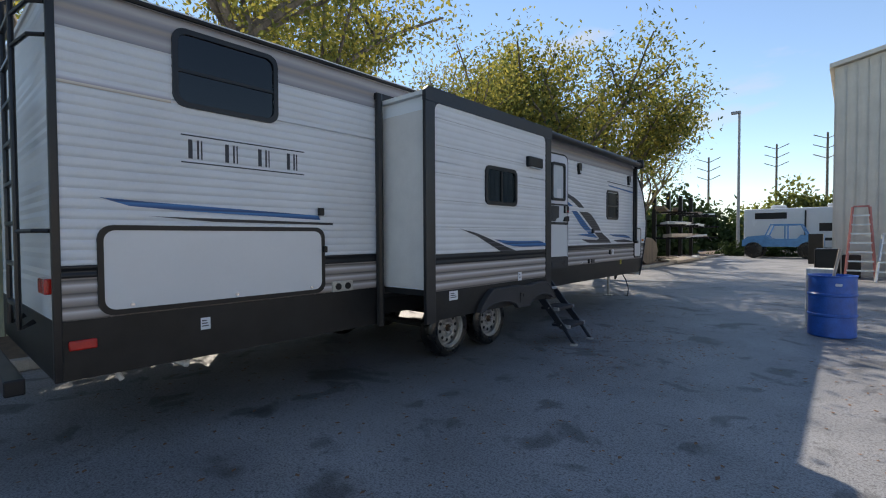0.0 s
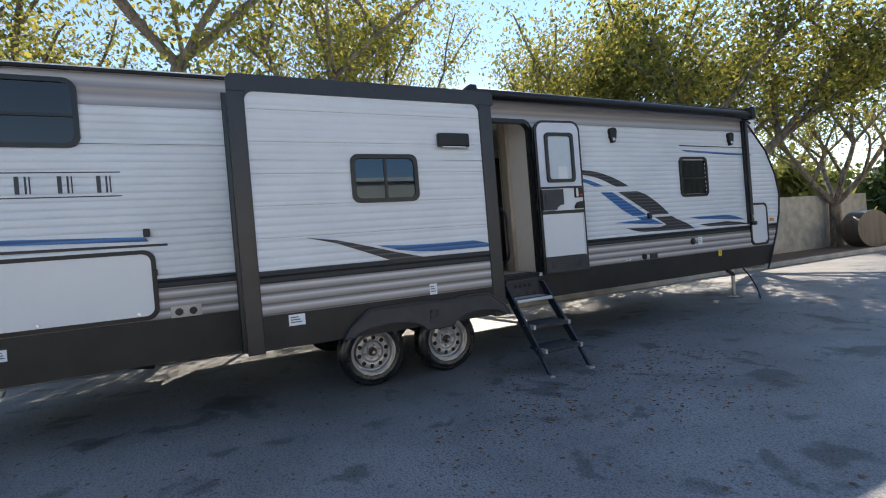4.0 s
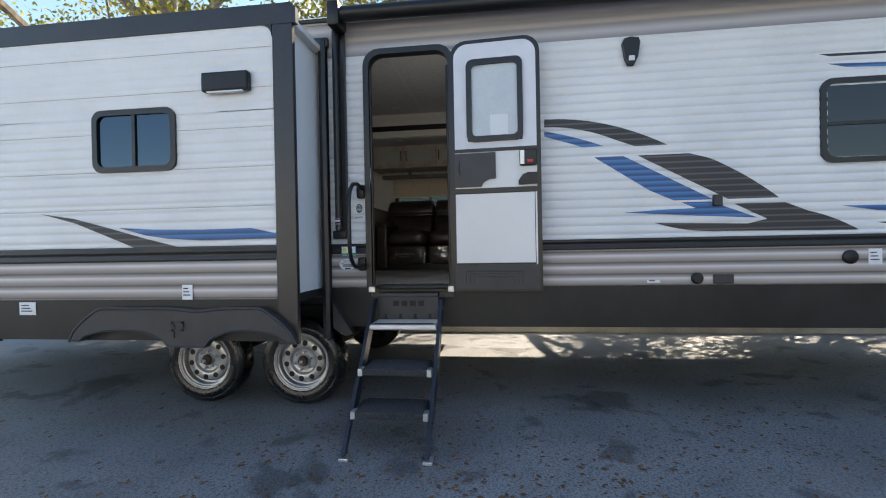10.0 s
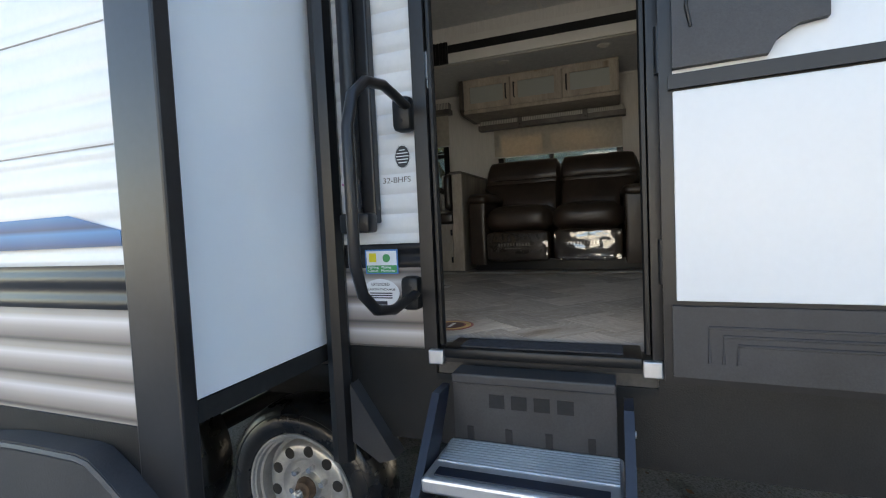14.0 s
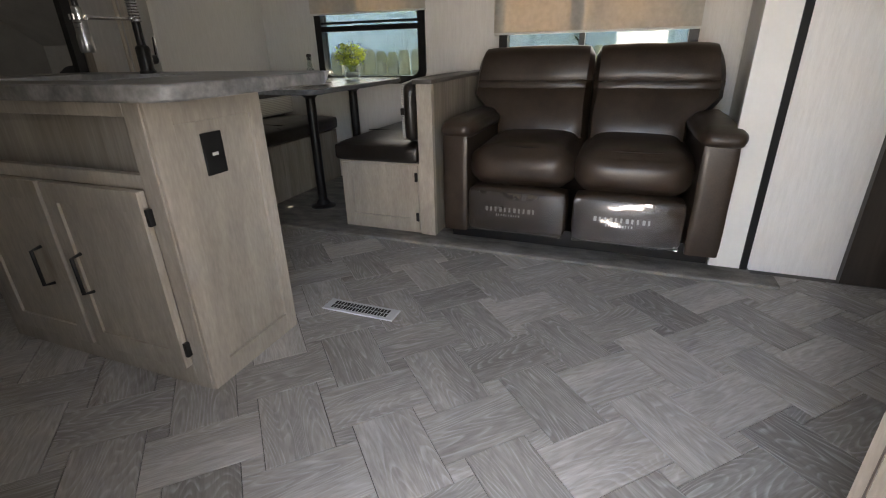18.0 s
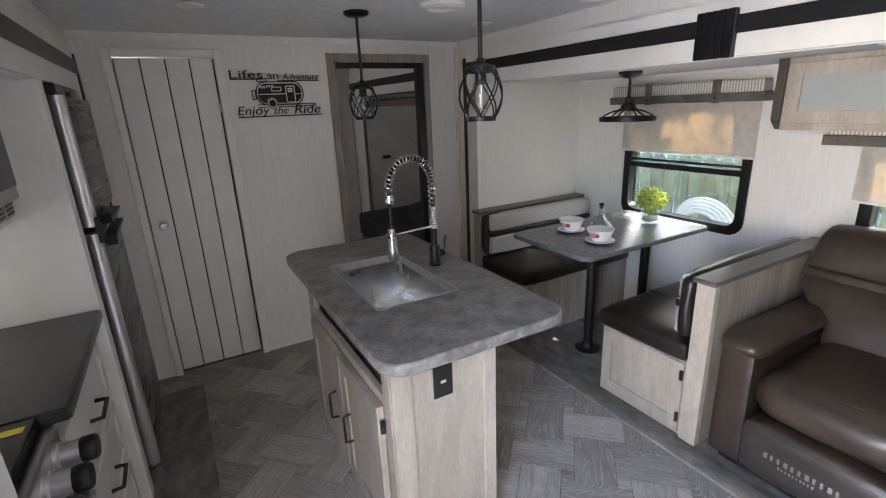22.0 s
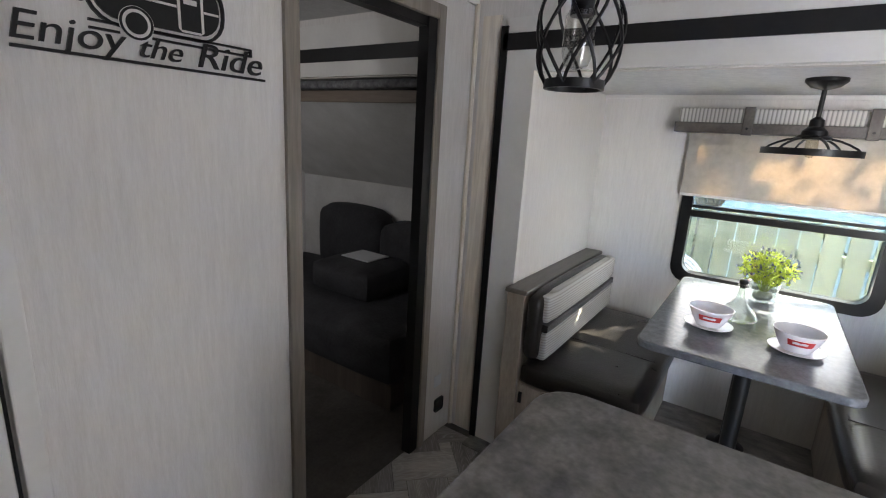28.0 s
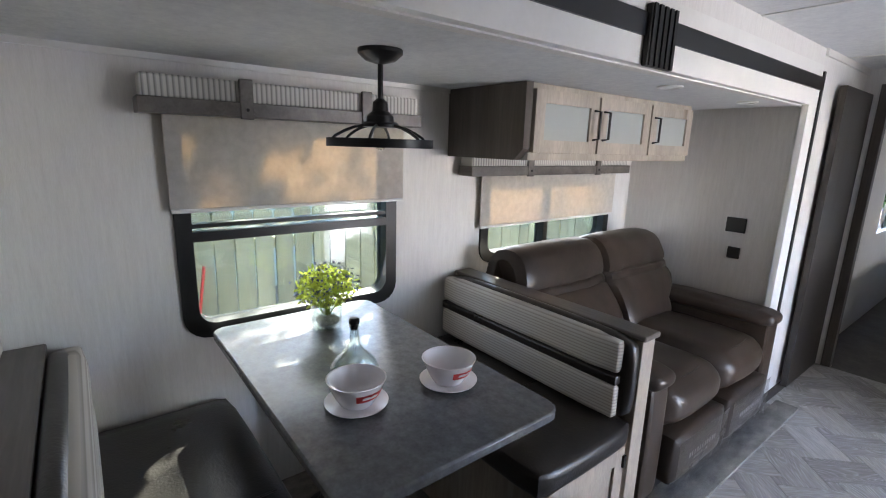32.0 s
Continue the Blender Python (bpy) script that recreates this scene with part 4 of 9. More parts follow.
for y in (4.37, 5.234):
    part("wheel", lathe(bmesh.new(), [(0.0, 0.05), (0.3, 0.0), (0.345, 0.012), (0.362, 0.05), (0.362, 0.15), (0.345, 0.19), (0.3, 0.215), (0, 0.2)], (-5.95, y, 0.362), "x", 32), M_TYRE, trailer, smooth=True)
# wheel-well flap between slide and door
part("mud_flap", prism(bmesh.new(), [(5.56, 0.86), (5.72, 0.62), (5.66, 0.6), (5.56, 0.66)], "x", W - 0.01, W + 0.06), M_CHARCOAL, trailer, "charcoal plastic wheel-arch corner")
# awning
awning = thing("awning", (-3.5, 8.2, 3.1), "rolled black electric awning along the trailer's roof edge", "awning")
part("roll_tube", cyl(bmesh.new(), (-3.44, 5.68, 3.09), (-3.44, 10.6, 3.05), 0.058, 20), M_BLACK, awning, "rolled black fabric tube", True)
part("top_rail", boxed(W, W + 0.1, 5.66, 10.66, 3.12, 3.16, bevel=0.006), M_BLACK_TRIM, awning)
for y in (5.665, 10.64):
    part("end_cap", boxed(-3.55, -3.36, y - 0.05, y + 0.05, 2.98, 3.17, bevel=0.025), M_BLACK, awning, "black plastic end cap", True)
for y, zb in ((5.64, 1.4), (10.66, 1.36)):
    arm = part("arm", boxed(W + 0.01, W + 0.05, y - 0.05, y + 0.05, zb, 3.0, bevel=0.006), M_BLACK_TRIM, awning, "black folded awning arm")
    part("arm_tube", cyl(bmesh.new(), (W + 0.072, y - 0.015, zb + 0.02), (W + 0.072, y - 0.015, 3.0), 0.026, 12), M_BLACK_TRIM, arm, smooth=True)
    part("arm_foot", boxed(W + 0.045, W + 0.11, y - 0.055, y + 0.055, zb - 0.03, zb + 0.035, bevel=0.012), M_BLACK, arm, smooth=True)
    part("label", cyl(bmesh.new(), (W + 0.072, y - 0.015, zb + 0.05), (W + 0.072, y - 0.015, zb + 0.14), 0.0265, 12), material("black_label", (0.02, 0.02, 0.025), 0.25), arm, smooth=True)
    for k, c in enumerate(((0.5, 0.1, 0.35), (0.7, 0.7, 0.7), (0.5, 0.5, 0.5))):
        part("label_bar", boxed(W + 0.095, W + 0.1, y - 0.04 + 0.005 * k, y + 0.005, zb + 0.125 - 0.02 * k, zb + 0.13 - 0.02 * k + (0.008 if k == 1 else 0)), material("label_print", c, 0.4), arm)
# speakers
for y in (7.86, 10.31):
    sp = solo("outdoor_speaker", prism(bmesh.new(), [(y - 0.062, 2.76), (y - 0.05, 2.79), (y, 2.8), (y + 0.05, 2.79), (y + 0.062, 2.76), (y + 0.045, 2.65), (y + 0.02, 2.6), (y - 0.02, 2.6), (y - 0.045, 2.65)], "x", W, W + 0.05), M_BLACK, "small black shield-shaped outdoor speaker on the siding", "speaker", "outdoor speakers")
    part("speaker_light", boxed(W + 0.05, W + 0.056, y - 0.02, y + 0.02, 2.625, 2.66), M_DOOR_GREY, sp, "pale lamp strip")
# stabiliser jacks and tongue
for y in (1.9, 10.5):
    j = part("stabiliser_jack", tube(bmesh.new(), [(-3.9, y, 0.62), (-4.1, y + 0.45, 0.5)], 0.03, 6), M_DARKVOID, trailer, "folded black stabiliser jack")
jack = part("tongue_jack", cyl(bmesh.new(), (-4.5, 11.55, 0.0), (-4.5, 11.55, 0.75), 0.032, 12), M_STEEL, trailer, "grey steel jack leg", True)
part("foot_plate", boxed(-4.6, -4.4, 11.45, 11.65, 0.0, 0.02), M_STEEL, jack)
bm = bmesh.new()
box(bm, -4.56, -4.44, 11.0, 12.6, 0.55, 0.68)
part("tongue", bm, M_BLACK_TRIM, trailer, "black steel hitch tongue")
part("propane_cover", boxed(-5.2, -4.3, 11.52, 12.0, 0.7, 1.35, bevel=0.06), M_CHARCOAL, trailer, "charcoal propane tank cover", True)
part("hose", tube(bmesh.new(), [(-3.95, 11.0, 0.6), (-3.9, 11.1, 0.45), (-3.9, 11.25, 0.25), (-4.0, 11.5, 0.03), (-4.2, 11.8, 0.012)], 0.012), M_BLACK, trailer, smooth=True)
# roof vents
for y in (6.5, 2.4):
    part("roof_vent", boxed(-4.9, -4.4, y, y + 0.5, 3.15, 3.24, bevel=0.02), M_BLACK, trailer, "black roof vent lid")

M_PVC = material("white_plastic_pipe", (0.62, 0.62, 0.6), 0.4, var=0.1, scale=12)
drain = thing("drain_pipe", (-3.78, 1.2, 0.5), "white plastic drain pipes slung under the trailer frame", "pipe")
part("pipe", tube(bmesh.new(), [(-3.8, 0.88, 0.68), (-3.78, 0.9, 0.56), (-3.77, 0.93, 0.5)], 0.018, 10), M_PVC, drain, smooth=True)
part("pipe", tube(bmesh.new(), [(-3.8, 1.2, 0.68), (-3.78, 1.24, 0.58), (-3.76, 1.34, 0.535)], 0.022, 10), M_PVC, drain, smooth=True)
part("pipe_cap", cyl(bmesh.new(), (-3.76, 1.335, 0.537), (-3.757, 1.365, 0.527), 0.029, 14), M_PVC, drain, smooth=True)
# ---- entry door and steps ----
def arched(y0, y1, z0, z1, r=0.11):
    return [(y0, z0)] + [(y0 + r - r * math.cos(radians(a)), z1 - r + r * math.sin(radians(a))) for a in (0, 18, 36, 54, 72, 90)] + [(y1 - r + r * math.sin(radians(a)), z1 - r + r * math.cos(radians(a))) for a in (0, 18, 36, 54, 72, 90)] + [(y1, z0)]


bm = ring(bmesh.new(), "x", W - 0.055, W + 0.03, arched(5.83, 6.55, 0.95, 2.86, 0.13), arched(5.875, 6.505, 0.99, 2.815, 0.1))
structure("door_frame", bm, M_BLACK_TRIM, "black aluminium entry door frame with rounded top", "door frame", True)
bm = bmesh.new()
for y in (5.885, 6.495):
    tube(bm, [(W + 0.005, y, 1.0), (W + 0.005, y, 2.7)], 0.01, 6)
structure("door_gasket", bm, M_BLACK, "black rubber door gasket", "trim", True)
bm = boxed(W - 0.1, W + 0.045, 5.9, 6.48, 0.965, 0.998, bevel=0.008)
sill = structure("door_sill", bm, M_BLACK, "black moulded door threshold with ribbed tread", "threshold", True)
part("tread_strip", boxed(W - 0.07, W + 0.02, 5.95, 6.43, 0.998, 1.002), M_CARPET_TREAD, sill)
for y in (5.875, 6.505):
    part("end_bracket", boxed(W - 0.02, W + 0.05, y - 0.025, y + 0.025, 0.945, 0.99, bevel=0.004), M_ALU, sill, "bare aluminium bracket")
# leaf swung right back against the siding, its inner face outwards
leaf = structure("door_1", prism(bmesh.new(), arched(0.0, 0.665, 0.0, 1.88, 0.12), "x", -0.02, 0.012), M_BLACK_TRIM, "open entry door, pale grey and white inner skin in a black frame", "door")
LX = 0.012


def on_leaf(name, bm, mat, label="", smooth=False, parent=None):
    ob = part(name, bm, mat, None, label, smooth)
    ob.parent = parent or leaf
    return ob


on_leaf("upper_skin", ring(bmesh.new(), "x", LX - 0.002, LX + 0.006, arched(0.03, 0.635, 1.06, 1.85, 0.1), arched(0.13, 0.535, 1.12, 1.72, 0.06)), M_DOOR_GREY, "pale grey upper skin")
on_leaf("window_frame", ring(bmesh.new(), "x", LX + 0.002, LX + 0.03, rounded(0.125, 0.54, 1.115, 1.725, 0.05), rounded(0.165, 0.5, 1.155, 1.685, 0.035)), M_BLACK_TRIM, "black window frame", True)
on_leaf("pane", prism(bmesh.new(), rounded(0.163, 0.502, 1.153, 1.687, 0.035), "x", LX, LX + 0.008), material("frosted_door_glass", (0.5, 0.54, 0.56), 0.22, var=0.05, scale=2), "frosted glass")
on_leaf("window_note", boxed(LX + 0.009, LX + 0.011, 0.3, 0.43, 1.16, 1.31), M_SMOOTH_WHITE)
on_leaf("middle_panel", boxed(LX - 0.002, LX + 0.008, 0.03, 0.635, 0.77, 1.05), M_SMOOTH_WHITE, "smooth white middle skin")
on_leaf("cross_bar", boxed(LX, LX + 0.016, 0.02, 0.645, 1.04, 1.065), M_BLACK_TRIM)
on_leaf("cross_bar", boxed(LX, LX + 0.016, 0.02, 0.645, 0.735, 0.77), M_BLACK_TRIM)
pocket = on_leaf("pocket", prism(bmesh.new(), [(0.03, 0.78), (0.03, 1.03), (0.335, 1.03), (0.335, 0.84), (0.28, 0.835), (0.24, 0.81), (0.225, 0.78)], "x", LX, LX + 0.03), M_CHARCOAL, "moulded charcoal door pocket")
on_leaf("pocket_handle", tube(bmesh.new(), [(LX + 0.032, 0.07, 0.87), (LX + 0.036, 0.06, 0.92), (LX + 0.032, 0.07, 0.97)], 0.004, 6), M_BLACK, parent=pocket)
lock = on_leaf("lock", boxed(LX, LX + 0.04, 0.51, 0.635, 0.92, 1.04, bevel=0.008), M_BLACK, "black door lock with a red lever")
on_leaf("lock_plate", boxed(LX + 0.04, LX + 0.045, 0.515, 0.545, 0.93, 1.03), M_STEEL, parent=lock)
on_leaf("lock_lever", boxed(LX + 0.04, LX + 0.05, 0.565, 0.605, 0.94, 0.96, bevel=0.004), M_RED, parent=lock)
on_leaf("door_pull", prism(bmesh.new(), [(0.5, 0.785), (0.5, 0.81), (0.53, 0.855), (0.57, 0.87), (0.635, 0.87), (0.635, 0.785)], "x", LX, LX + 0.04), M_BLACK, "black moulded pull")
on_leaf("lower_panel", boxed(LX - 0.002, LX + 0.01, 0.03, 0.615, 0.212, 0.73, bevel=0.003), M_SMOOTH_WHITE, "smooth white lower skin")
kick = on_leaf("kick_panel", boxed(LX - 0.002, LX + 0.014, 0.02, 0.645, 0.02, 0.2), M_CHARCOAL, "moulded charcoal kick panel")
for k in range(3):
    i = 0.03 * k
    on_leaf("kick_rib", tube(bmesh.new(), [(LX + 0.014, 0.1 + i, 0.06), (LX + 0.014, 0.1 + i, 0.15 - i * 0.7), (LX + 0.014, 0.52 - i, 0.15 - i * 0.7), (LX + 0.014, 0.52 - i, 0.06)], 0.004, 6), M_CHARCOAL, parent=kick)
on_leaf("edge_strip", boxed(LX, LX + 0.012, 0.62, 0.632, 0.03, 0.73), M_SMOOTH_WHITE)
leaf.matrix_world = pose(W + 0.085, 6.53, 0.955, 0, 0, -3.5)
hinge = bmesh.new()
for z in (1.2, 1.75, 2.45):
    cyl(hinge, (W + 0.04, 6.535, z), (W + 0.04, 6.535, z + 0.12), 0.012, 10)
structure("hinge", hinge, M_BLACK_TRIM, "black door hinges", "hinge", True)
strike = structure("strike_plate", ring(bmesh.new(), "y", 5.874, 5.88, rounded(-3.624, -3.59, 1.695, 1.757, 0.004), rounded(-3.616, -3.6, 1.71, 1.742, 0.003)), M_BLACK, "black door strike plate with steel screws", "strike plate")
for z in (1.702, 1.75):
    part("screw", lathe(bmesh.new(), [(0.006, 0), (0.005, 0.003), (0, 0.004)], (-3.607, 5.88, z), "y", 10), M_CHROME, strike, smooth=True)
latch = structure("latch_plate", ring(bmesh.new(), "y", 5.874, 5.879, rounded(-3.612, -3.574, 1.842, 1.93, 0.004), rounded(-3.606, -3.582, 1.856, 1.918, 0.003)), M_STEEL, "bright steel latch plate on the door jamb", "latch plate")
part("tab", boxed(-3.612, -3.578, 5.873, 5.8775, 1.815, 1.842, bevel=0.001), M_STEEL, latch)
for x, z in ((-3.592, 1.826), (-3.622, 1.772)):
    part("screw", lathe(bmesh.new(), [(0.0065, 0), (0.005, 0.004), (0, 0.005)], (x, 5.876, z), "y", 10), M_CHROME, latch, smooth=True)

grab = thing("grab_handle", (W + 0.05, 5.8, 1.2), "black folding grab handle beside the entry door", "handle")
part("bar", tube(bmesh.new(), [(W + 0.04, 5.815, 1.76), (W + 0.22, 5.825, 1.78), (W + 0.33, 5.83, 1.76), (W + 0.395, 5.83, 1.71), (W + 0.425, 5.83, 1.63), (W + 0.425, 5.83, 1.3), (W + 0.395, 5.83, 1.22), (W + 0.33, 5.83, 1.17), (W + 0.22, 5.825, 1.15), (W + 0.04, 5.815, 1.17)], 0.015, 10), M_BLACK_TRIM, grab, "bent black tube", True)
for z in (1.74, 1.17):
    br = part("bracket", boxed(W + 0.005, W + 0.06, 5.765, 5.83, z - 0.055, z + 0.055, bevel=0.018), M_BLACK, grab, "moulded black bracket", True)
    for dz in (-0.025, 0.02):
        part("screw_cap", cyl(bmesh.new(), (W + 0.058, 5.8, z + dz), (W + 0.062, 5.8, z + dz), 0.008, 10), M_DARKVOID, br)
# badge, model code and stickers between slide and door
bm = bmesh.new()
bmesh.ops.create_circle(bm, cap_ends=True, radius=1, segments=32, matrix=facing(W + 0.009, 5.775, 1.612, "+x") @ Matrix.Diagonal((0.028, 0.038, 1, 1)))
badge = part("oval_badge", bm, M_INK, trailer, "oval black seal with white print")
bm = bmesh.new()
tube(bm, [(W + 0.009, 5.775 + 0.0265 * math.cos(a), 1.612 + 0.0365 * math.sin(a)) for a in [2 * math.pi * k / 32 for k in range(32)]], 0.0009, 4, closed=True)
part("rim_line", bm, M_STICKER, badge)
for k, w in enumerate((0.02, 0.04, 0.045, 0.04, 0.03)):
    part("print", boxed(W + 0.009, W + 0.0095, 5.775 - w / 2, 5.775 + w / 2, 1.632 - 0.01 * k, 1.635 - 0.01 * k), M_STICKER, trailer)
part("model_code", words("32-BHFS", 0.026, facing(W + 0.007, 5.7, 1.53, "+x"), 0.0006, width=0.1), material("brown_print", (0.12, 0.1, 0.08), 0.5), trailer)
koa = part("sticker", boxed(W + 0.012, W + 0.014, 5.62, 5.742, 1.23, 1.312, bevel=0.0005), M_BLUE_PRINT, trailer, "pale blue and green charity sticker")
part("sticker_field", boxed(W + 0.014, W + 0.0145, 5.625, 5.737, 1.259, 1.307), M_STICKER, koa)
part("sticker_field", boxed(W + 0.014, W + 0.0145, 5.625, 5.737, 1.234, 1.259), M_GREEN_PRINT, koa)
part("lettering", words("Fighting   Making\nCancer   Memories", 0.0115, facing(W + 0.0147, 5.63, 1.249, "+x"), 0.0003, width=0.1), M_STICKER, koa)
part("picture", lathe(bmesh.new(), [(0, 0.0008), (0.014, 0.0006), (0.014, 0)], (W + 0.0145, 5.7, 1.283), "x", 16), M_GREEN_PRINT, koa)
part("picture", boxed(W + 0.0145, W + 0.015, 5.635, 5.662, 1.27, 1.3), M_YELLOW, koa)
oval = bmesh.new()
bmesh.ops.create_circle(oval, cap_ends=True, radius=1, segments=28, matrix=facing(W + 0.0125, 5.672, 1.166, "+x") @ Matrix.Diagonal((0.07, 0.047, 1, 1)))
oval = part("sticker", oval, M_STICKER, trailer, "white oval sticker with black lettering")
part("lettering", words("EXTENDED", 0.014, facing(W + 0.0132, 5.638, 1.19, "+x"), 0.0003, width=0.068), M_INK, oval)
part("lettering", words("SEASON PACKAGE", 0.012, facing(W + 0.0132, 5.617, 1.174, "+x"), 0.0003, width=0.11), M_INK, oval)
for k in range(3):
    part("print", boxed(W + 0.0132, W + 0.0136, 5.63, 5.715, 1.163 - 0.008 * k, 1.167 - 0.008 * k), M_INK, oval)
part("brand_bar", boxed(W + 0.0132, W + 0.0136, 5.65, 5.695, 1.126, 1.138), M_INK, oval)

steps = thing("entry_steps", (-3.1, 6.18, 0), "blue-black folding entry steps with three treads under the door", "steps")
def slope(z):
    """How far the steps' side rails stand out at a height."""
    return -3.47 + (0.86 - z) * 0.86


for y in (5.92, 6.44):
    rail = part("side_rail", prism(bmesh.new(), [(slope(0.88) - 0.02, 0.9), (slope(0.88) + 0.07, 0.9), (slope(0.2) + 0.075, 0.2), (slope(0.2) - 0.03, 0.2), (slope(0.66) - 0.05, 0.66)], "y", y - 0.012, y + 0.012), M_NAVY, steps, "blue-black side rail")
    part("leg", prism(bmesh.new(), [(slope(0.2) - 0.02, 0.24), (slope(0.2) + 0.03, 0.24), (-2.71, 0.03), (-2.76, 0.03)], "y", y - 0.02, y + 0.005), M_NAVY, steps, "adjustable foot leg")
    part("foot", boxed(-2.78, -2.69, y - 0.03, y + 0.03, 0.0, 0.02, bevel=0.004), M_ALU, steps)
    for z in (0.84, 0.66, 0.48, 0.26):
        yy = y + (0.012 if y > 6 else -0.012)
        part("rivet", cyl(bmesh.new(), (slope(z) + 0.035, yy - 0.004, z), (slope(z) + 0.035, yy + 0.004, z), 0.009, 10), M_STEEL, steps)
label = part("caution_label", prism(bmesh.new(), [(slope(0.54) + 0.0735, 0.54), (slope(0.54) + 0.076, 0.54), (slope(0.46) + 0.0765, 0.46), (slope(0.46) + 0.074, 0.46)], "y", 5.909, 5.931), M_STICKER, steps, "white and yellow caution label")
part("label_head", prism(bmesh.new(), [(slope(0.54) + 0.076, 0.538), (slope(0.54) + 0.077, 0.538), (slope(0.515) + 0.077, 0.515), (slope(0.515) + 0.076, 0.515)], "y", 5.911, 5.929), M_YELLOW, label)
part("blue_label", prism(bmesh.new(), [(slope(0.86) + 0.0705, 0.86), (slope(0.86) + 0.073, 0.86), (slope(0.81) + 0.0735, 0.81), (slope(0.81) + 0.071, 0.81)], "y", 5.91, 5.93), M_BLUE_PRINT, steps, "small blue label")
yy = (5.935, 6.425)
t1 = part("tread", boxed(-3.49, -3.25, *yy, 0.7, 0.74, bevel=0.008), M_ALU, steps, "bare ribbed aluminium top tread")
for k in range(10):
    part("tread_rib", boxed(-3.48 + 0.014 * k, -3.474 + 0.014 * k, yy[0] + 0.01, yy[1] - 0.01, 0.74, 0.743), M_ALU, t1)
part("grip_strip", boxed(-3.31, -3.27, yy[0] + 0.03, yy[1] - 0.03, 0.741, 0.745), M_NAVY, t1)
for x0, z in ((-3.25, 0.485), (-3.08, 0.26)):
    t = part("tread", boxed(x0, x0 + 0.27, *yy, z - 0.035, z, bevel=0.008), M_NAVY, steps, "tread with a dark carpet sleeve")
    part("tread_sleeve", boxed(x0 - 0.004, x0 + 0.274, yy[0] + 0.03, yy[1] - 0.03, z - 0.04, z + 0.008, bevel=0.012), M_CARPET_TREAD, t, "dark grey carpet sleeve", True)
    for y in (yy[0] + 0.012, yy[1] - 0.012):
        part("tread_clip", boxed(x0 + 0.2, x0 + 0.276, y - 0.014, y + 0.014, z - 0.04, z + 0.006), M_ALU, t)
bk = part("back_plate", boxed(-3.5, -3.485, 5.95, 6.41, 0.72, 0.94), M_CHARCOAL, steps, "charcoal plate with cut-out lettering")
for k in range(4):
    part("brand_bar", boxed(-3.485, -3.483, 6.06 + 0.065 * k, 6.105 + 0.065 * k, 0.845, 0.885), M_DARKVOID, bk)
    part("slot", boxed(-3.485, -3.482, 5.99 + 0.115 * k, 6.01 + 0.115 * k, 0.745, 0.785), M_DARKVOID, bk)
part("head_bar", boxed(-3.56, -3.47, 5.95, 6.41, 0.915, 0.945, bevel=0.006), M_CHARCOAL, steps)

# ---- inside: shell ----
M_WALLPAPER = material("linen_wallpaper", (0.74, 0.71, 0.675), 0.65, var=0.1, scale=14, bump=0.2, bscale=90, color2=(0.665, 0.635, 0.6), stretch=(6, 6, 0.6))
M_WHITE_BOARD = material("off_white_board", (0.74, 0.72, 0.68), 0.5, var=0.04, scale=3)
M_CEILING = material("mottled_ceiling_panel", (0.72, 0.72, 0.71), 0.75, var=0.1, scale=22, bump=0.3, bscale=70, color2=(0.62, 0.62, 0.62))
M_OAK = wood("light_oak_laminate", (0.49, 0.43, 0.358), (0.325, 0.28, 0.23), 0.45, grain=(1, 1, 0.24), scale=4.5, fine=1.7, depth=0.35, knots=4.0)
M_OAK_PALE = wood("pale_oak_strip", (0.85, 0.78, 0.68), (0.74, 0.67, 0.57), 0.5)
M_OAK_GREY = wood("grey_oak_laminate", (0.36, 0.315, 0.265), (0.22, 0.19, 0.155), 0.45)
M_DARKWOOD = wood("dark_walnut_laminate", (0.118, 0.094, 0.079), (0.066, 0.053, 0.043), 0.4)
M_CAP = wood("grey_brown_cap", (0.17, 0.15, 0.135), (0.09, 0.08, 0.072), 0.4, grain=(0.08, 1, 1))
M_WHITE_CAB = material("off_white_cabinet", (0.72, 0.7, 0.66), 0.4, var=0.04, scale=4)
M_STONE = material("grey_stone_laminate", (0.265, 0.248, 0.232), 0.34, var=0.4, scale=13, bump=0.16, bscale=60, color2=(0.088, 0.082, 0.077))
M_STONE_DARK = material("dark_stone_laminate", (0.075, 0.076, 0.077), 0.3, var=0.3, scale=9, bump=0.08, bscale=90, color2=(0.04, 0.04, 0.041))
M_LEATHER = material("dark_brown_leather", (0.04, 0.027, 0.0195), 0.36, spec=0.5, var=0.2, scale=7, bump=0.1, bscale=140)
M_LEATHER_BLACK = material("black_brown_vinyl", (0.019, 0.0155, 0.0135), 0.3, var=0.2, scale=6, bump=0.25, bscale=130)
M_WEAVE = striped("woven_grey_fabric", [(0, (0.5, 0.47, 0.42)), (0.5, (0.5, 0.47, 0.42)), (0.68, (0.3, 0.28, 0.25)), (1, (0.46, 0.43, 0.385))], 0.0125, 0.9, axis=2)
M_WEAVE_Y = striped("valance_fabric", [(0, (0.62, 0.6, 0.56)), (0.4, (0.62, 0.6, 0.56)), (0.6, (0.22, 0.21, 0.2)), (1, (0.55, 0.53, 0.5))], 0.017, 0.9, axis=1)
M_SHADE = cloth_through("roller_shade_cloth", (0.62, 0.59, 0.54), 0.3, (0.6, 0.46, 0.31))
M_RUG = material("speckled_grey_brown_carpet", (0.25, 0.231, 0.206), 0.95, var=0.35, scale=16, bump=1.0, bscale=260, color2=(0.105, 0.096, 0.085), stretch=(1, 0.45, 1))
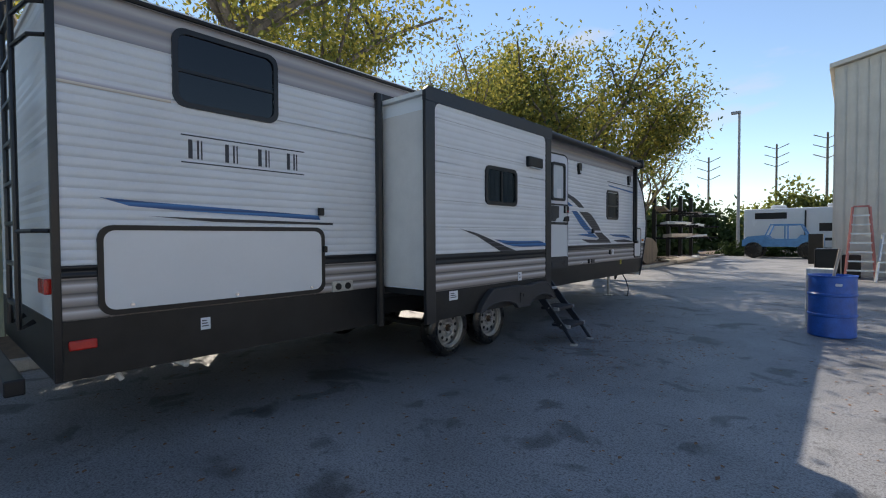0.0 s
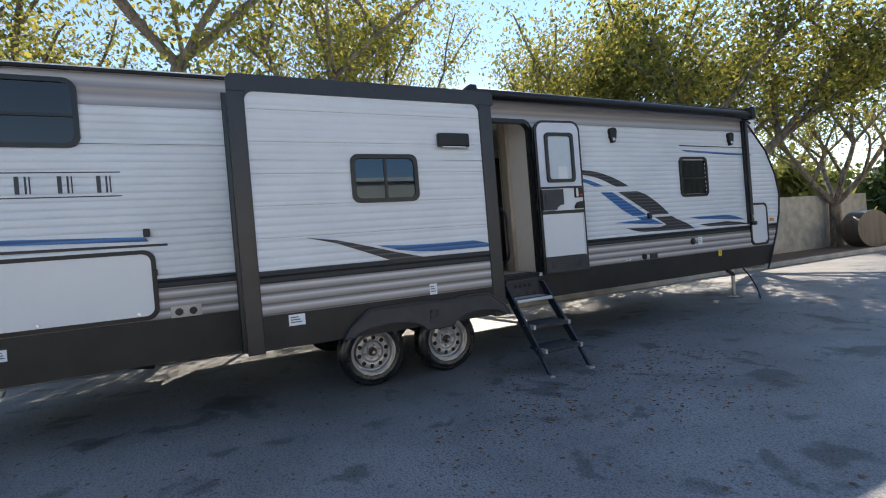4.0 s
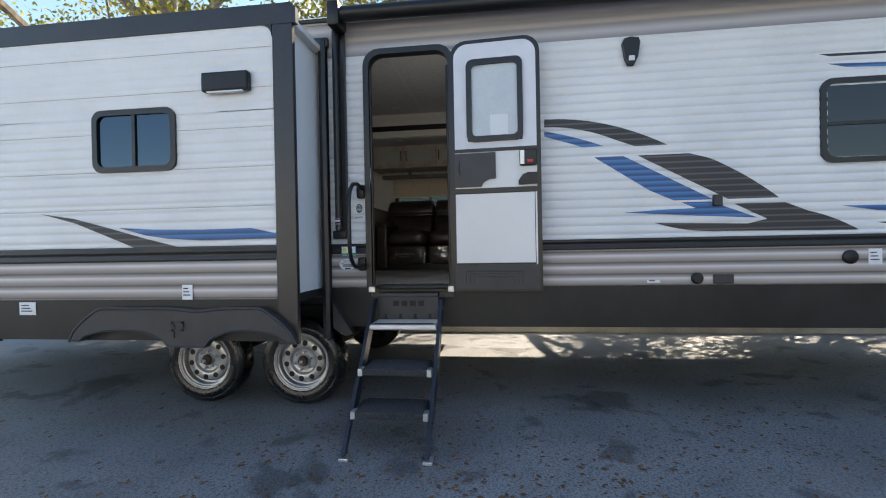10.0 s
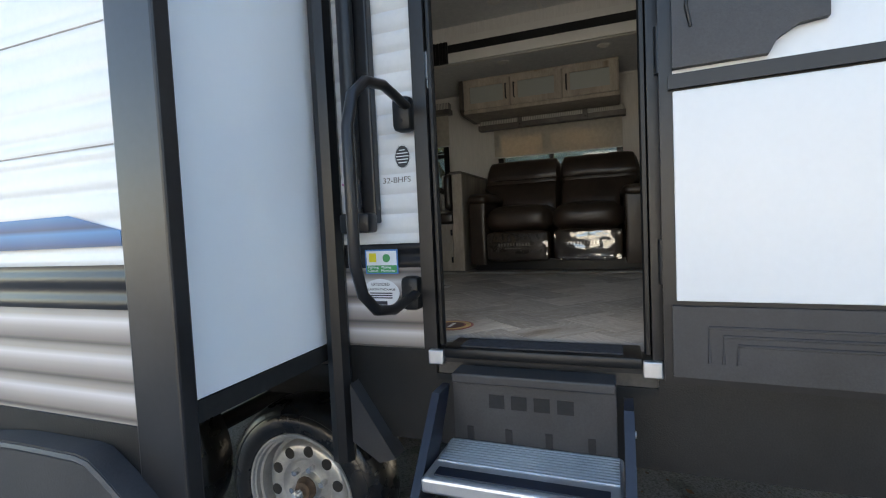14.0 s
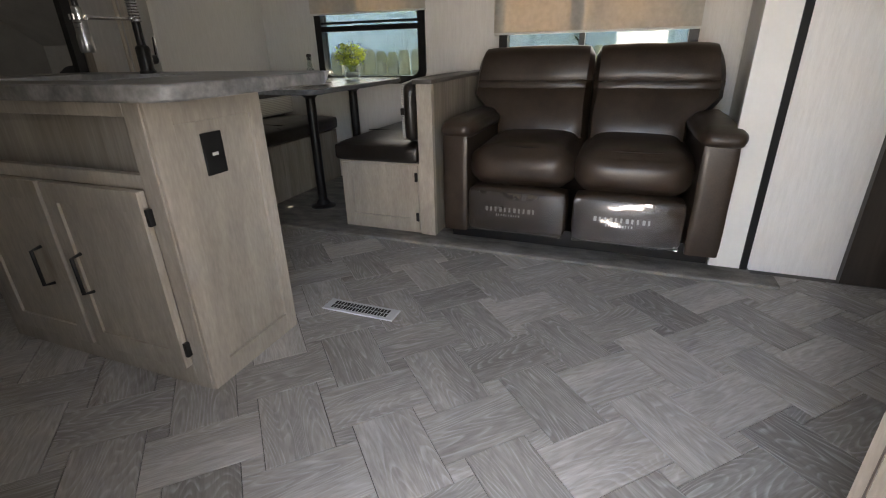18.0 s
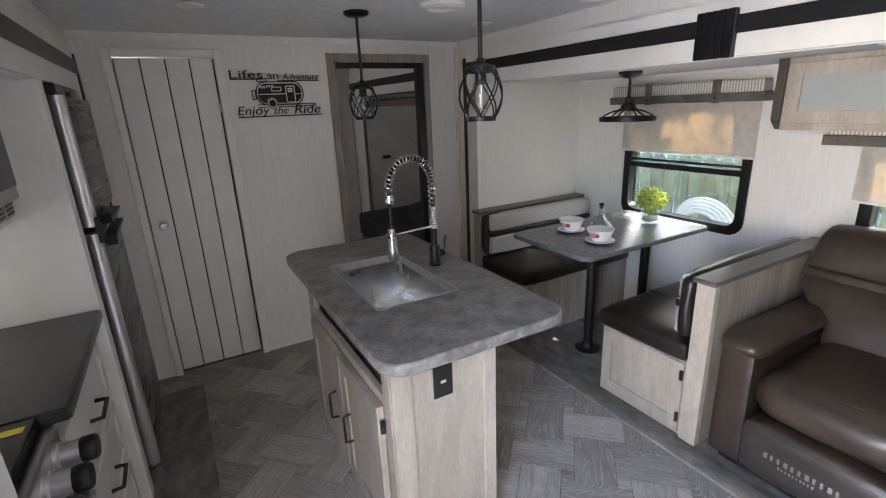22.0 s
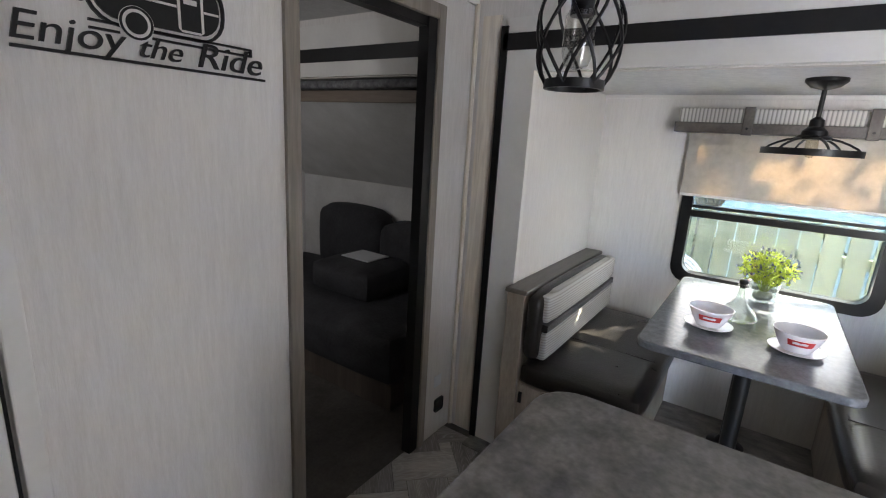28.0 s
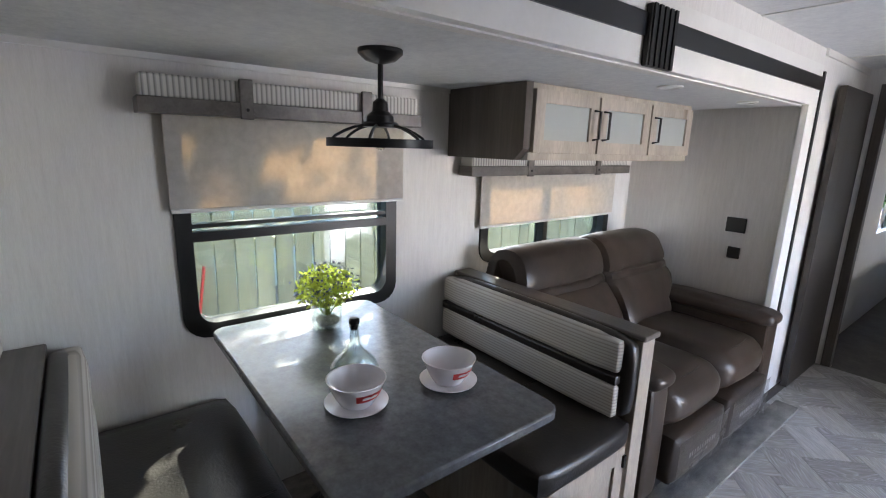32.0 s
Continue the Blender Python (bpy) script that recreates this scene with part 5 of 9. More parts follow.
M_FLOOR_BASE = material("floor_joint", (0.09, 0.08, 0.07), 0.7, var=0.2)
M_PLUG = material("black_plate", (0.012, 0.012, 0.012), 0.35, var=0.1)
M_FROST_DOOR = material("frosted_cabinet_glass", (0.36, 0.385, 0.375), 0.3, var=0.012, scale=2)
IN_N, IN_F = -3.64, -5.98      # inner faces of the two long walls
BH = 3.04                      # rear bulkhead
FB = 7.75                      # front bulkhead
SL_Y0, SL_Y1, SL_TOP = 3.24, 6.72, 2.73
SLIDE_BACK = -6.97

structure("floor", boxed(-5.98, -3.6, 0.6, 11.0, 0.9, 0.972), M_FLOOR_BASE, "grey-brown wood-look plank floor", "floor")
structure("ceiling", boxed(-6.0, -3.6, 0.6, 10.5, CEIL, CEIL + 0.05), M_CEILING, "mottled off-white ceiling panels", "ceiling")
bm = bmesh.new()
for y in (4.48, 5.9, 7.2):
    box(bm, IN_F, IN_N, y - 0.012, y + 0.012, CEIL - 0.004, CEIL)
structure("ceiling_batten", bm, M_WHITE_BOARD, "thin white ceiling seam strips", "trim")
bm = wall_holes(bmesh.new(), "y", BH - 0.05, BH, IN_F, IN_N, 0.95, CEIL, ((-5.695, -5.035, 0.5, 2.89), (-4.32, -3.815, 0.5, 2.91)))
structure("wall_rear", bm, M_WALLPAPER, "pale linen-textured bulkhead", "wall")
bm = wall_holes(bmesh.new(), "x", IN_N, W - 0.01, 0.6, 11.0, 0.9, CEIL, ((3.23, 5.47, 0.5, 2.72), (5.86, 6.52, 0.5, 2.83), (1.27, 2.01, 2.5, 2.99), (9.18, 9.69, 1.88, 2.37)))
structure("wall_east", bm, M_WALLPAPER, "pale linen-textured side wall by the entry", "wall")
bm = wall_holes(bmesh.new(), "x", -6.02, IN_F, 0.6, 11.0, 0.9, CEIL, ((SL_Y0, SL_Y1, 0.5, 2.72), (0.95, 2.8, 0.5, 2.72), (9.2, 9.8, 1.8, 2.5)))
structure("wall_west", bm, M_WALLPAPER, "pale linen-textured side wall", "wall")
bm = wall_holes(bmesh.new(), "y", FB, FB + 0.05, IN_F, IN_N, 0.95, CEIL, ((-5.84, -5.2, 0.5, 2.88),))
structure("wall_front", bm, M_WALLPAPER, "pale bulkhead to the bedroom", "wall")
# far slide-out shell
structure("slide_floor", boxed(-7.03, -5.86, SL_Y0 - 0.04, SL_Y1 + 0.04, 0.93, 0.985), M_RUG, "speckled grey-brown carpet on the raised slide-out floor", "carpet")
bm = bmesh.new()
box(bm, -5.9, -5.78, 3.3, 6.85, 0.972, 0.992, bevel=0.008)
structure("carpet_lip", bm, M_RUG, "speckled grey-brown carpet edge of the slide-out", "carpet", True)
structure("slide_ceiling", boxed(-7.03, -5.984, SL_Y0 - 0.04, SL_Y1 + 0.04, SL_TOP, SL_TOP + 0.05), M_CEILING, "mottled off-white slide-out ceiling", "ceiling")
WIN1, WIN2 = (3.86, 4.71, 1.76, 2.6), (5.31, 6.45, 1.86, 2.36)
structure("wall_slide", wall_holes(bmesh.new(), "x", -7.03, SLIDE_BACK, SL_Y0 - 0.04, SL_Y1 + 0.04, 0.93, SL_TOP + 0.05, (WIN1, WIN2)), M_WALLPAPER, "pale linen-textured slide-out wall", "wall")
structure("wall_slide_end", boxed(SLIDE_BACK, -5.98, SL_Y0 - 0.04, 3.345, 0.985, SL_TOP), M_WALLPAPER, "pale slide-out end wall", "wall")
structure("wall_slide_end", boxed(SLIDE_BACK, -5.98, SL_Y1, SL_Y1 + 0.04, 0.985, SL_TOP), M_WALLPAPER, "pale slide-out end wall", "wall")
bm = bmesh.new()
box(bm, SLIDE_BACK, SLIDE_BACK + 0.012, SL_Y0, SL_Y1, SL_TOP - 0.02, SL_TOP)
box(bm, IN_F, IN_N, BH, BH + 0.012, CEIL - 0.035, CEIL)
box(bm, IN_F, IN_F + 0.012, SL_Y1 + 0.1, FB, CEIL - 0.035, CEIL)
structure("cove_trim", bm, M_WHITE_BOARD, "white cove moulding at the ceiling", "trim")


def fascia(x0, x1, xs, y0, y1, top_z0=2.725, top_z1=2.93, w=0.12):
    """White boards with a black stripe round a slide-out opening."""
    bm = bmesh.new()
    box(bm, x0, x1, y0, y1, top_z0, top_z1)
    box(bm, x0, x1, y0, y0 + w, 0.985, top_z0)
    box(bm, x0, x1, y1 - w, y1, 0.985, top_z0)
    structure("slide_trim", bm, M_WHITE_BOARD, "off-white boards framing the slide-out opening", "trim")
    lo, hi = sorted((x1, xs))
    bm = bmesh.new()
    box(bm, lo, hi, y0 - 0.02, y1 + 0.02, 2.805, 2.87)
    box(bm, lo, hi, y0 - 0.032, y0, 0.985, 2.9)
    box(bm, lo, hi, y1, y1 + 0.03, 0.985, 2.9)
    structure("slide_stripe", bm, M_BLACK_TRIM, "black aluminium strip round the slide-out opening", "trim")


fascia(IN_F, IN_F + 0.03, IN_F + 0.038, 3.222, 6.72, w=0.128)
fascia(IN_N, IN_N - 0.03, IN_N - 0.038, 3.22, 5.44)
bm = boxed(IN_F + 0.03, IN_F + 0.05, 4.97, 5.13, 2.72, 2.895, bevel=0.004)
for k in range(5):
    box(bm, IN_F + 0.05, IN_F + 0.055, 4.978 + 0.031 * k, 4.995 + 0.031 * k, 2.72, 2.895)
structure("stripe_bracket", bm, M_BLACK, "ribbed black bracket clipped over the fascia stripe", "bracket")
# skirting and corner trim
bm = bmesh.new()
box(bm, -5.05, -4.37, BH, BH + 0.008, 0.972, 1.0)
structure("baseboard", bm, M_WHITE_BOARD, "thin white skirting strip", "baseboard")
bm = bmesh.new()
tube(bm, [(IN_F + 0.012, BH + 0.012, 0.98), (IN_F + 0.012, BH + 0.012, 3.0)], 0.012, 6)
box(bm, IN_F, IN_F + 0.012, 3.085, 3.17, 0.985, 2.95)
structure("corner_trim", bm, M_OAK_PALE, "pale wood corner strip", "trim")

# ---- rear bulkhead: pantry door, bunk-room door, sign ----
bm = bmesh.new()
for x0, x1, z0, z1 in ((-3.815, -3.775, 0.972, 2.95), (-4.36, -4.318, 0.972, 2.95), (-4.318, -3.815, 2.905, 2.95)):
    box(bm, x0, x1, BH, BH + 0.016, z0, z1, bevel=0.004)
structure("door_trim", bm, M_WHITE_BOARD, "off-white pantry door casing", "trim")
pantry = thing("pantry_door", (-4.07, BH - 0.02, 1.0), "closed off-white plank pantry door with dark grooves and a nickel knob", "door")
part("backing", boxed(-4.316, -3.818, BH - 0.035, BH - 0.018, 1.005, 2.9), M_DARKVOID, pantry, "dark groove backing")
for k in range(4):
    x = -3.823 - 0.1225 * k
    part("plank", boxed(x - 0.1155, x, BH - 0.018, BH + 0.002, 1.005, 2.9, bevel=0.003), M_WHITE_BOARD, pantry)
part("knob", lathe(bmesh.new(), [(0, 0.045), (0.018, 0.043), (0.024, 0.034), (0.02, 0.022), (0.01, 0.014), (0.012, 0.006), (0.03, 0.004), (0.031, 0)], (-3.887, BH + 0.002, 1.968), "y", 24), M_STEEL, pantry, "round nickel knob", True)
for z in (1.3, 2.6):
    part("hinge", boxed(-4.312, -4.3, BH, BH + 0.008, z, z + 0.05), M_STEEL, pantry)
bm = bmesh.new()
for x0, x1, z0, z1 in ((-5.035, -4.985, 0.972, 2.94), (-5.742, -5.697, 0.972, 2.94), (-5.697, -5.035, 2.885, 2.94)):
    box(bm, x0, x1, BH - 0.055, BH + 0.014, z0, z1, bevel=0.003)
structure("door_casing", bm, M_OAK_GREY, "grey-brown wood casing of the bunk-room doorway", "trim")
bm = bmesh.new()
box(bm, -5.694, -5.64, BH - 0.042, BH + 0.006, 0.975, 2.885)
box(bm, -5.64, -5.06, BH - 0.05, BH - 0.004, 2.85, 2.885)
structure("door_track", bm, M_BLACK_TRIM, "black sliding door frame in the bunk-room doorway", "trim")
sign = thing("wall_sign", (-4.65, BH, 2.56), "black cut-metal camper sign reading Lifes an Adventure Enjoy the Ride", "sign")
SY = BH + 0.012


def sign_part(name, pts):
    return part(name, prism(bmesh.new(), pts, "y", BH + 0.004, SY), M_BLACK, sign)


part("lettering", words("Lifes", 0.068, facing(-4.385, SY, 2.79, "+y"), 0.003, width=0.19), M_BLACK, sign)
part("lettering", words("an", 0.062, facing(-4.6, SY, 2.785, "+y"), 0.003, width=0.068), M_BLACK, sign)
part("lettering", words("Adventure", 0.052, facing(-4.69, SY, 2.782, "+y"), 0.003, shear=0.25, width=0.23), M_BLACK, sign)
part("lettering", words("Enjoy", 0.075, facing(-4.4, SY, 2.578, "+y"), 0.003, shear=0.2, width=0.19), M_BLACK, sign)
part("lettering", words("the", 0.062, facing(-4.615, SY, 2.578, "+y"), 0.003, shear=0.35, width=0.09), M_BLACK, sign)
part("lettering", words("Ride", 0.08, facing(-4.74, SY, 2.575, "+y"), 0.003, shear=0.25, width=0.17), M_BLACK, sign)
for a, b, z in ((-4.385, -4.575, 2.783), (-4.66, -4.92, 2.772), (-4.4, -4.92, 2.562)):
    sign_part("underline", [(a, z), (b, z), (b, z + 0.006), (a, z + 0.006)])
C0, C1 = -4.812, -4.521


def sign_ring(name, x0, x1, z0, z1, rad, w, mat=M_BLACK, d=0.0):
    return part(name, ring(bmesh.new(), "y", BH + 0.004 + d, SY + d, rounded(x0, x1, z0, z1, rad), rounded(x0 + w, x1 - w, z0 + w, z1 - w, max(0.002, rad - w))), mat, sign)


sign_ring("camper_outline", C0, C1, 2.63, 2.772, 0.062, 0.006)
sign_part("camper_body", rounded(C0 + 0.014, C1 - 0.014, 2.644, 2.758, 0.05))
for x0, x1 in ((-4.538, -4.698), (-4.76, -4.796)):
    part("cut_out", boxed(x1, x0, SY, SY + 0.001, 2.694, 2.699), M_WALLPAPER, sign)
part("cut_out", ring(bmesh.new(), "y", SY, SY + 0.001, rounded(-4.759, -4.7, 2.65, 2.745, 0.003), rounded(-4.753, -4.706, 2.645, 2.739, 0.003)), M_WALLPAPER, sign)
part("cut_out", ring(bmesh.new(), "y", SY, SY + 0.001, rounded(-4.676, -4.615, 2.712, 2.74, 0.003), rounded(-4.671, -4.62, 2.717, 2.735, 0.002)), M_WALLPAPER, sign)
for z in (2.706, 2.721):
    part("cut_out", boxed(-4.744, -4.714, SY, SY + 0.001, z, z + 0.011), M_WALLPAPER, sign)
for k in range(5):
    x = -4.548 - 0.0165 * k
    part("cut_out", prism(bmesh.new(), [(x, 2.742 + 0.002 * k), (x - 0.015, 2.744 + 0.002 * k), (x - 0.012, 2.726 + 0.002 * k)], "y", SY, SY + 0.001), M_WALLPAPER, sign)
part("cut_out", lathe(bmesh.new(), [(0, 0.002), (0.034, 0.002), (0.034, 0)], (-4.612, SY, 2.643), "y", 28), M_WALLPAPER, sign)
part("wheel", lathe(bmesh.new(), [(0, 0.003), (0.0215, 0.003), (0.0215, 0)], (-4.612, SY, 2.643), "y", 28), M_BLACK, sign)
part("wheel_rim", lathe(bmesh.new(), [(0.028, 0.001), (0.028, 0.003), (0.033, 0.003), (0.033, 0.001)], (-4.612, SY, 2.643), "y", 28), M_BLACK, sign)
for x0, x1, z in ((-4.526, -4.58, 2.632), (-4.645, -4.882, 2.632), (-4.526, -4.58, 2.617), (-4.645, -4.882, 2.617)):
    sign_part("tongue", [(x0, z), (x1, z), (x1, z + 0.005), (x0, z + 0.005)])
sign_part("tongue", [(-4.878, 2.617), (-4.883, 2.617), (-4.883, 2.637), (-4.878, 2.637)])
sign_ring("bumper", -4.522, -4.498, 2.665, 2.722, 0.004, 0.005)
sign_ring("roof_rack", -4.595, -4.535, 2.768, 2.79, 0.004, 0.005)
plate = solo("wall_socket", boxed(-5.9, -5.83, BH, BH + 0.008, 1.1, 1.17, bevel=0.01), M_PLUG, "small black wall outlet low on the bulkhead", "outlet")
solo("wall_notice", boxed(-5.88, -5.82, BH, BH + 0.002, 1.24, 1.3), M_STICKER, "small white printed notice on the bulkhead", "notice")

# ---- bunk room beyond the doorway ----
M_DIM = material("bunk_room_panel", (0.6, 0.59, 0.57), 0.7, var=0.06, scale=5)
structure("wall_bunk", boxed(-5.97, -3.66, 0.62, 0.66, 0.98, CEIL), M_DIM, "pale bunk-room end wall", "wall")
for name, at in (("wall_bunk_back", (-6.78, -6.74, 0.9, 2.85, 0.98, 2.73)), ("wall_bunk_end", (-6.74, -6.0, 0.9, 0.95, 0.98, 2.73)), ("wall_bunk_end", (-6.74, -6.0, 2.8, 2.85, 0.98, 2.73)), ("ceiling_bunk", (-6.78, -5.98, 0.9, 2.85, 2.73, 2.78)), ("floor_bunk", (-6.78, -5.98, 0.9, 2.85, 0.93, 0.98))):
    structure(name, boxed(*at), M_DIM, "pale panel of the small bunk-room slide-out", name.split("_")[0])
bunk = thing("bunk_bed", (-6.3, 1.9, 2.3), "raised bunk with a slanted pale underside and dark wood edge", "bunk bed")
part("edge_board", boxed(-6.05, -6.02, 0.955, 2.795, 2.598, 2.66, bevel=0.003), wood("brown_bunk_edge", (0.2, 0.15, 0.11), (0.12, 0.09, 0.065), 0.5, grain=(1, 0.08, 1)), bunk, "brown wood edge board")
part("slanted_board", prism(bmesh.new(), [(-6.04, 2.6), (-6.04, 2.63), (-6.735, 2.1), (-6.735, 2.07)], "y", 0.96, 2.79), M_DIM, bunk, "pale slanted underside")
part("mattress", cushion(bmesh.new(), -6.7, -6.0, 0.965, 2.785, 2.662, 2.724, 0.03, 0.004, 6), material("grey_mattress_cover", (0.16, 0.16, 0.165), 0.9, var=0.3, scale=20, bump=0.5), bunk, "mottled grey mattress", True)
couch = thing("bunk_sofa", (-6.3, 1.9, 0.98), "dark grey upholstered sofa in the unlit bunk room", "sofa")
M_DGREY = material("charcoal_upholstery", (0.032, 0.032, 0.036), 0.8, var=0.2, scale=9, bump=0.4)
part("seat", cushion(bmesh.new(), -6.72, -5.8, 0.98, 2.77, 1.12, 1.42, 0.06, 0.03, 6), M_DGREY, couch, smooth=True)
for y0, y1, z1 in ((1.38, 2.0, 1.88), (2.02, 2.77, 1.83)):
    part("backrest", cushion(bmesh.new(), -6.73, -6.5, y0, y1, 1.4, z1, 0.07, 0.03, 6), M_DGREY, couch, "padded back cushion", True)
part("folded_back", cushion(bmesh.new(), -6.52, -6.05, 1.84, 2.36, 1.42, 1.62, 0.05, 0.02, 6), M_DGREY, couch, "folded middle cushion", True)
part("base", boxed(-6.7, -5.84, 1.0, 2.75, 0.98, 1.13), M_DARKWOOD, couch)
solo("brochure", boxed(-6.4, -6.2, 1.98, 2.22, 1.64, 1.646), M_STICKER, "printed leaflet lying on the bunk-room sofa", "leaflet")
for x in (-5.6, -6.25):
    solo("wall_switch", boxed(x - 0.05, x + 0.05, 0.66 if x > -6 else 0.95, 0.67 if x > -6 else 0.96, 2.0, 2.04), M_PLUG, "small black switch on the bunk-room wall", "switch", "bunk-room switches")
bdoor = structure("door_2", boxed(-5.03, -4.99, 2.25, 2.94, 1.0, 2.88), M_OAK_GREY, "grey oak bunk-room door swung open", "door")
part("door_handle", tube(bmesh.new(), [(-5.03, 2.36, 1.95), (-5.09, 2.36, 1.95), (-5.09, 2.46, 1.95)], 0.01), M_CHROME, bdoor, smooth=True)
bm = bmesh.new()
box(bm, -5.98, -5.95, 0.7, 2.9, 2.8, 2.87)
structure("bunk_stripe", bm, M_BLACK_TRIM, "black strip along the bunk-room slide opening", "trim")

bm = bmesh.new()
box(bm, -5.98, -5.953, 0.7, 2.9, 2.725, 2.8)
box(bm, -5.98, -5.953, 0.7, 2.9, 2.87, 2.99)
box(bm, -5.98, -5.953, 2.776, 2.845, 0.98, 2.725)
structure("bunk_trim", bm, M_WHITE_BOARD, "off-white boards round the bunk-room slide opening", "trim")

# ---- kitchen slide ----
structure("wall_kitchen", wall_holes(bmesh.new(), "x", -2.97, -2.945, 3.28, 5.42, 0.985, 2.78, (sl_win,)), material("white_backsplash", (0.7, 0.72, 0.7), 0.4, var=0.03), "white kitchen slide-out wall", "wall")
structure("kitchen_window_frame", ring(bmesh.new(), "x", -2.986, -2.97, rounded(4.175, 4.74, 1.905, 2.258, 0.05), rounded(4.225, 4.66, 1.92, 2.215, 0.04)), M_BLACK, "black inner frame of the kitchen window", "window frame", True)
structure("kitchen_ceiling", boxed(-3.67, -2.945, 3.28, 5.42, 2.73, 2.76), M_CEILING, "mottled slide-out ceiling above the worktop", "ceiling")
structure("kitchen_carpet", boxed(-3.92, -2.95, 3.27, 5.43, 0.972, 0.992, bevel=0.006), M_RUG, "dark carpet edge of the kitchen slide-out", "carpet")
structure("kitchen_end_wall", boxed(-3.64, -2.97, 5.4, 5.42, 0.99, 2.73), M_WHITE_BOARD, "white end wall of the kitchen slide-out", "wall")
M_BRIGHT_STEEL = material("bright_brushed_steel", (0.62, 0.6, 0.6), 0.32, metal=0.75, var=0.05, scale=3, stretch=(1, 1, 30))
M_FRIDGE = material("dark_stainless", (0.1, 0.1, 0.105), 0.28, metal=0.9, var=0.08, scale=2, stretch=(1, 1, 25))
fridge = thing("refrigerator", (-3.35, 3.62, 0.99), "tall dark stainless refrigerator with two doors in the kitchen slide-out", "refrigerator")
part("cabinet", boxed(-3.63, -3.0, 3.29, 4.06, 1.02, 2.7), M_BLACK, fridge, "black cabinet")
for name, z0, z1 in (("freezer_door", 2.19, 2.68), ("lower_door", 1.06, 2.16)):
    d = part(name, boxed(-3.7, -3.635, 3.29, 3.985, z0, z1, bevel=0.012), M_FRIDGE, fridge, "brushed dark steel door", True)
    bm = cyl(bmesh.new(), (-3.678, 4.004, z0), (-3.678, 4.004, z1), 0.027, 20)
    part("edge_strip", bm, M_BRIGHT_STEEL, d, "bright rounded steel door edge", True)
part("hinge_cover", boxed(-3.69, -3.6, 3.85, 4.06, 2.685, 2.72, bevel=0.006), M_BLACK, fridge)
part("gap", boxed(-3.645, -3.62, 4.02, 4.085, 1.02, 2.7), M_DARKVOID, fridge)
for z, dz in ((2.196, 0.03), (2.15, -0.03)):
    part("door_handle", prism(bmesh.new(), [(3.66, z), (3.66, z + dz * 0.4), (3.99, z + dz * 0.5), (4.025, z + dz * 1.4), (4.04, z + dz * 1.3), (4.02, z)], "x", -3.755, -3.715), M_BLACK, fridge, "black handle lip", True)
part("handle_stem", boxed(-3.72, -3.69, 3.995, 4.025, 2.12, 2.225, bevel=0.004), M_BLACK, fridge)
part("side_filler", boxed(-3.66, -3.0, 3.25, 3.285, 0.99, 2.73), M_WHITE_CAB, fridge)
part("logo_bar", boxed(-3.692, -3.69, 3.34, 3.4, 2.55, 2.56), M_STEEL, fridge)
panel = structure("fridge_panel", boxed(-3.65, -2.975, 4.1, 4.165, 0.99, 2.73), M_WHITE_CAB, "off-white panel between refrigerator and worktop", "panel")
part("edge_strip", boxed(-3.664, -3.65, 4.092, 4.172, 0.99, 2.73), M_WHITE_BOARD, panel)
base = thing("drawer_cabinet", (-3.3, 4.45, 0.99), "off-white drawer cabinet with black bar handles under the worktop", "cabinet")
part("body", boxed(-3.6, -2.98, 4.168, 4.875, 0.99, 1.86), M_WHITE_CAB, base)
for z0, z1 in ((1.56, 1.8), (1.28, 1.53), (1.03, 1.25)):
    d = part("drawer_front", boxed(-3.62, -3.6, 4.195, 4.85, z0, z1, bevel=0.004), M_WHITE_CAB, base)
    part("panel_rim", ring(bmesh.new(), "x", -3.628, -3.62, rounded(4.195, 4.85, z0, z1, 0.006), rounded(4.235, 4.81, z0 + 0.045, z1 - 0.045, 0.006)), M_WHITE_CAB, d)
    zc = (z0 + z1) / 2
    part("handle", tube(bmesh.new(), [(-3.628, 4.46, zc), (-3.662, 4.465, zc), (-3.662, 4.585, zc), (-3.628, 4.59, zc)], 0.007), M_BLACK, d, "black bar handle", True)
ct = solo("worktop", prism(bmesh.new(), [(-3.655, 4.167), (-2.975, 4.167), (-2.975, 4.88), (-3.655, 4.88)], "z", 1.862, 1.9), M_STONE_DARK, "dark grey stone-look kitchen worktop", "worktop")
part("front_edge", boxed(-3.664, -3.6545, 4.167, 4.88, 1.864, 1.899, bevel=0.004), M_STONE_DARK, ct, "rounded front edge", True)
stove = thing("cooker", (-3.3, 5.15, 0.99), "black gas cooker with steel knobs and a glass lid", "cooker")
part("body", boxed(-3.6, -2.98, 4.885, 5.395, 0.99, 1.88), M_BLACK, stove)
part("glass_lid", boxed(-3.6, -3.0, 4.89, 5.39, 1.882, 1.9, bevel=0.004), material("black_glass", (0.008, 0.008, 0.009), 0.06, var=0.02), stove, "black glass lid")
part("lid_sticker", boxed(-3.585, -3.515, 4.925, 4.95, 1.9, 1.902), M_YELLOW, stove, "yellow warning sticker")
part("control_panel", boxed(-3.63, -3.6, 4.89, 5.39, 1.74, 1.87, bevel=0.006), M_STEEL, stove, "steel control panel")
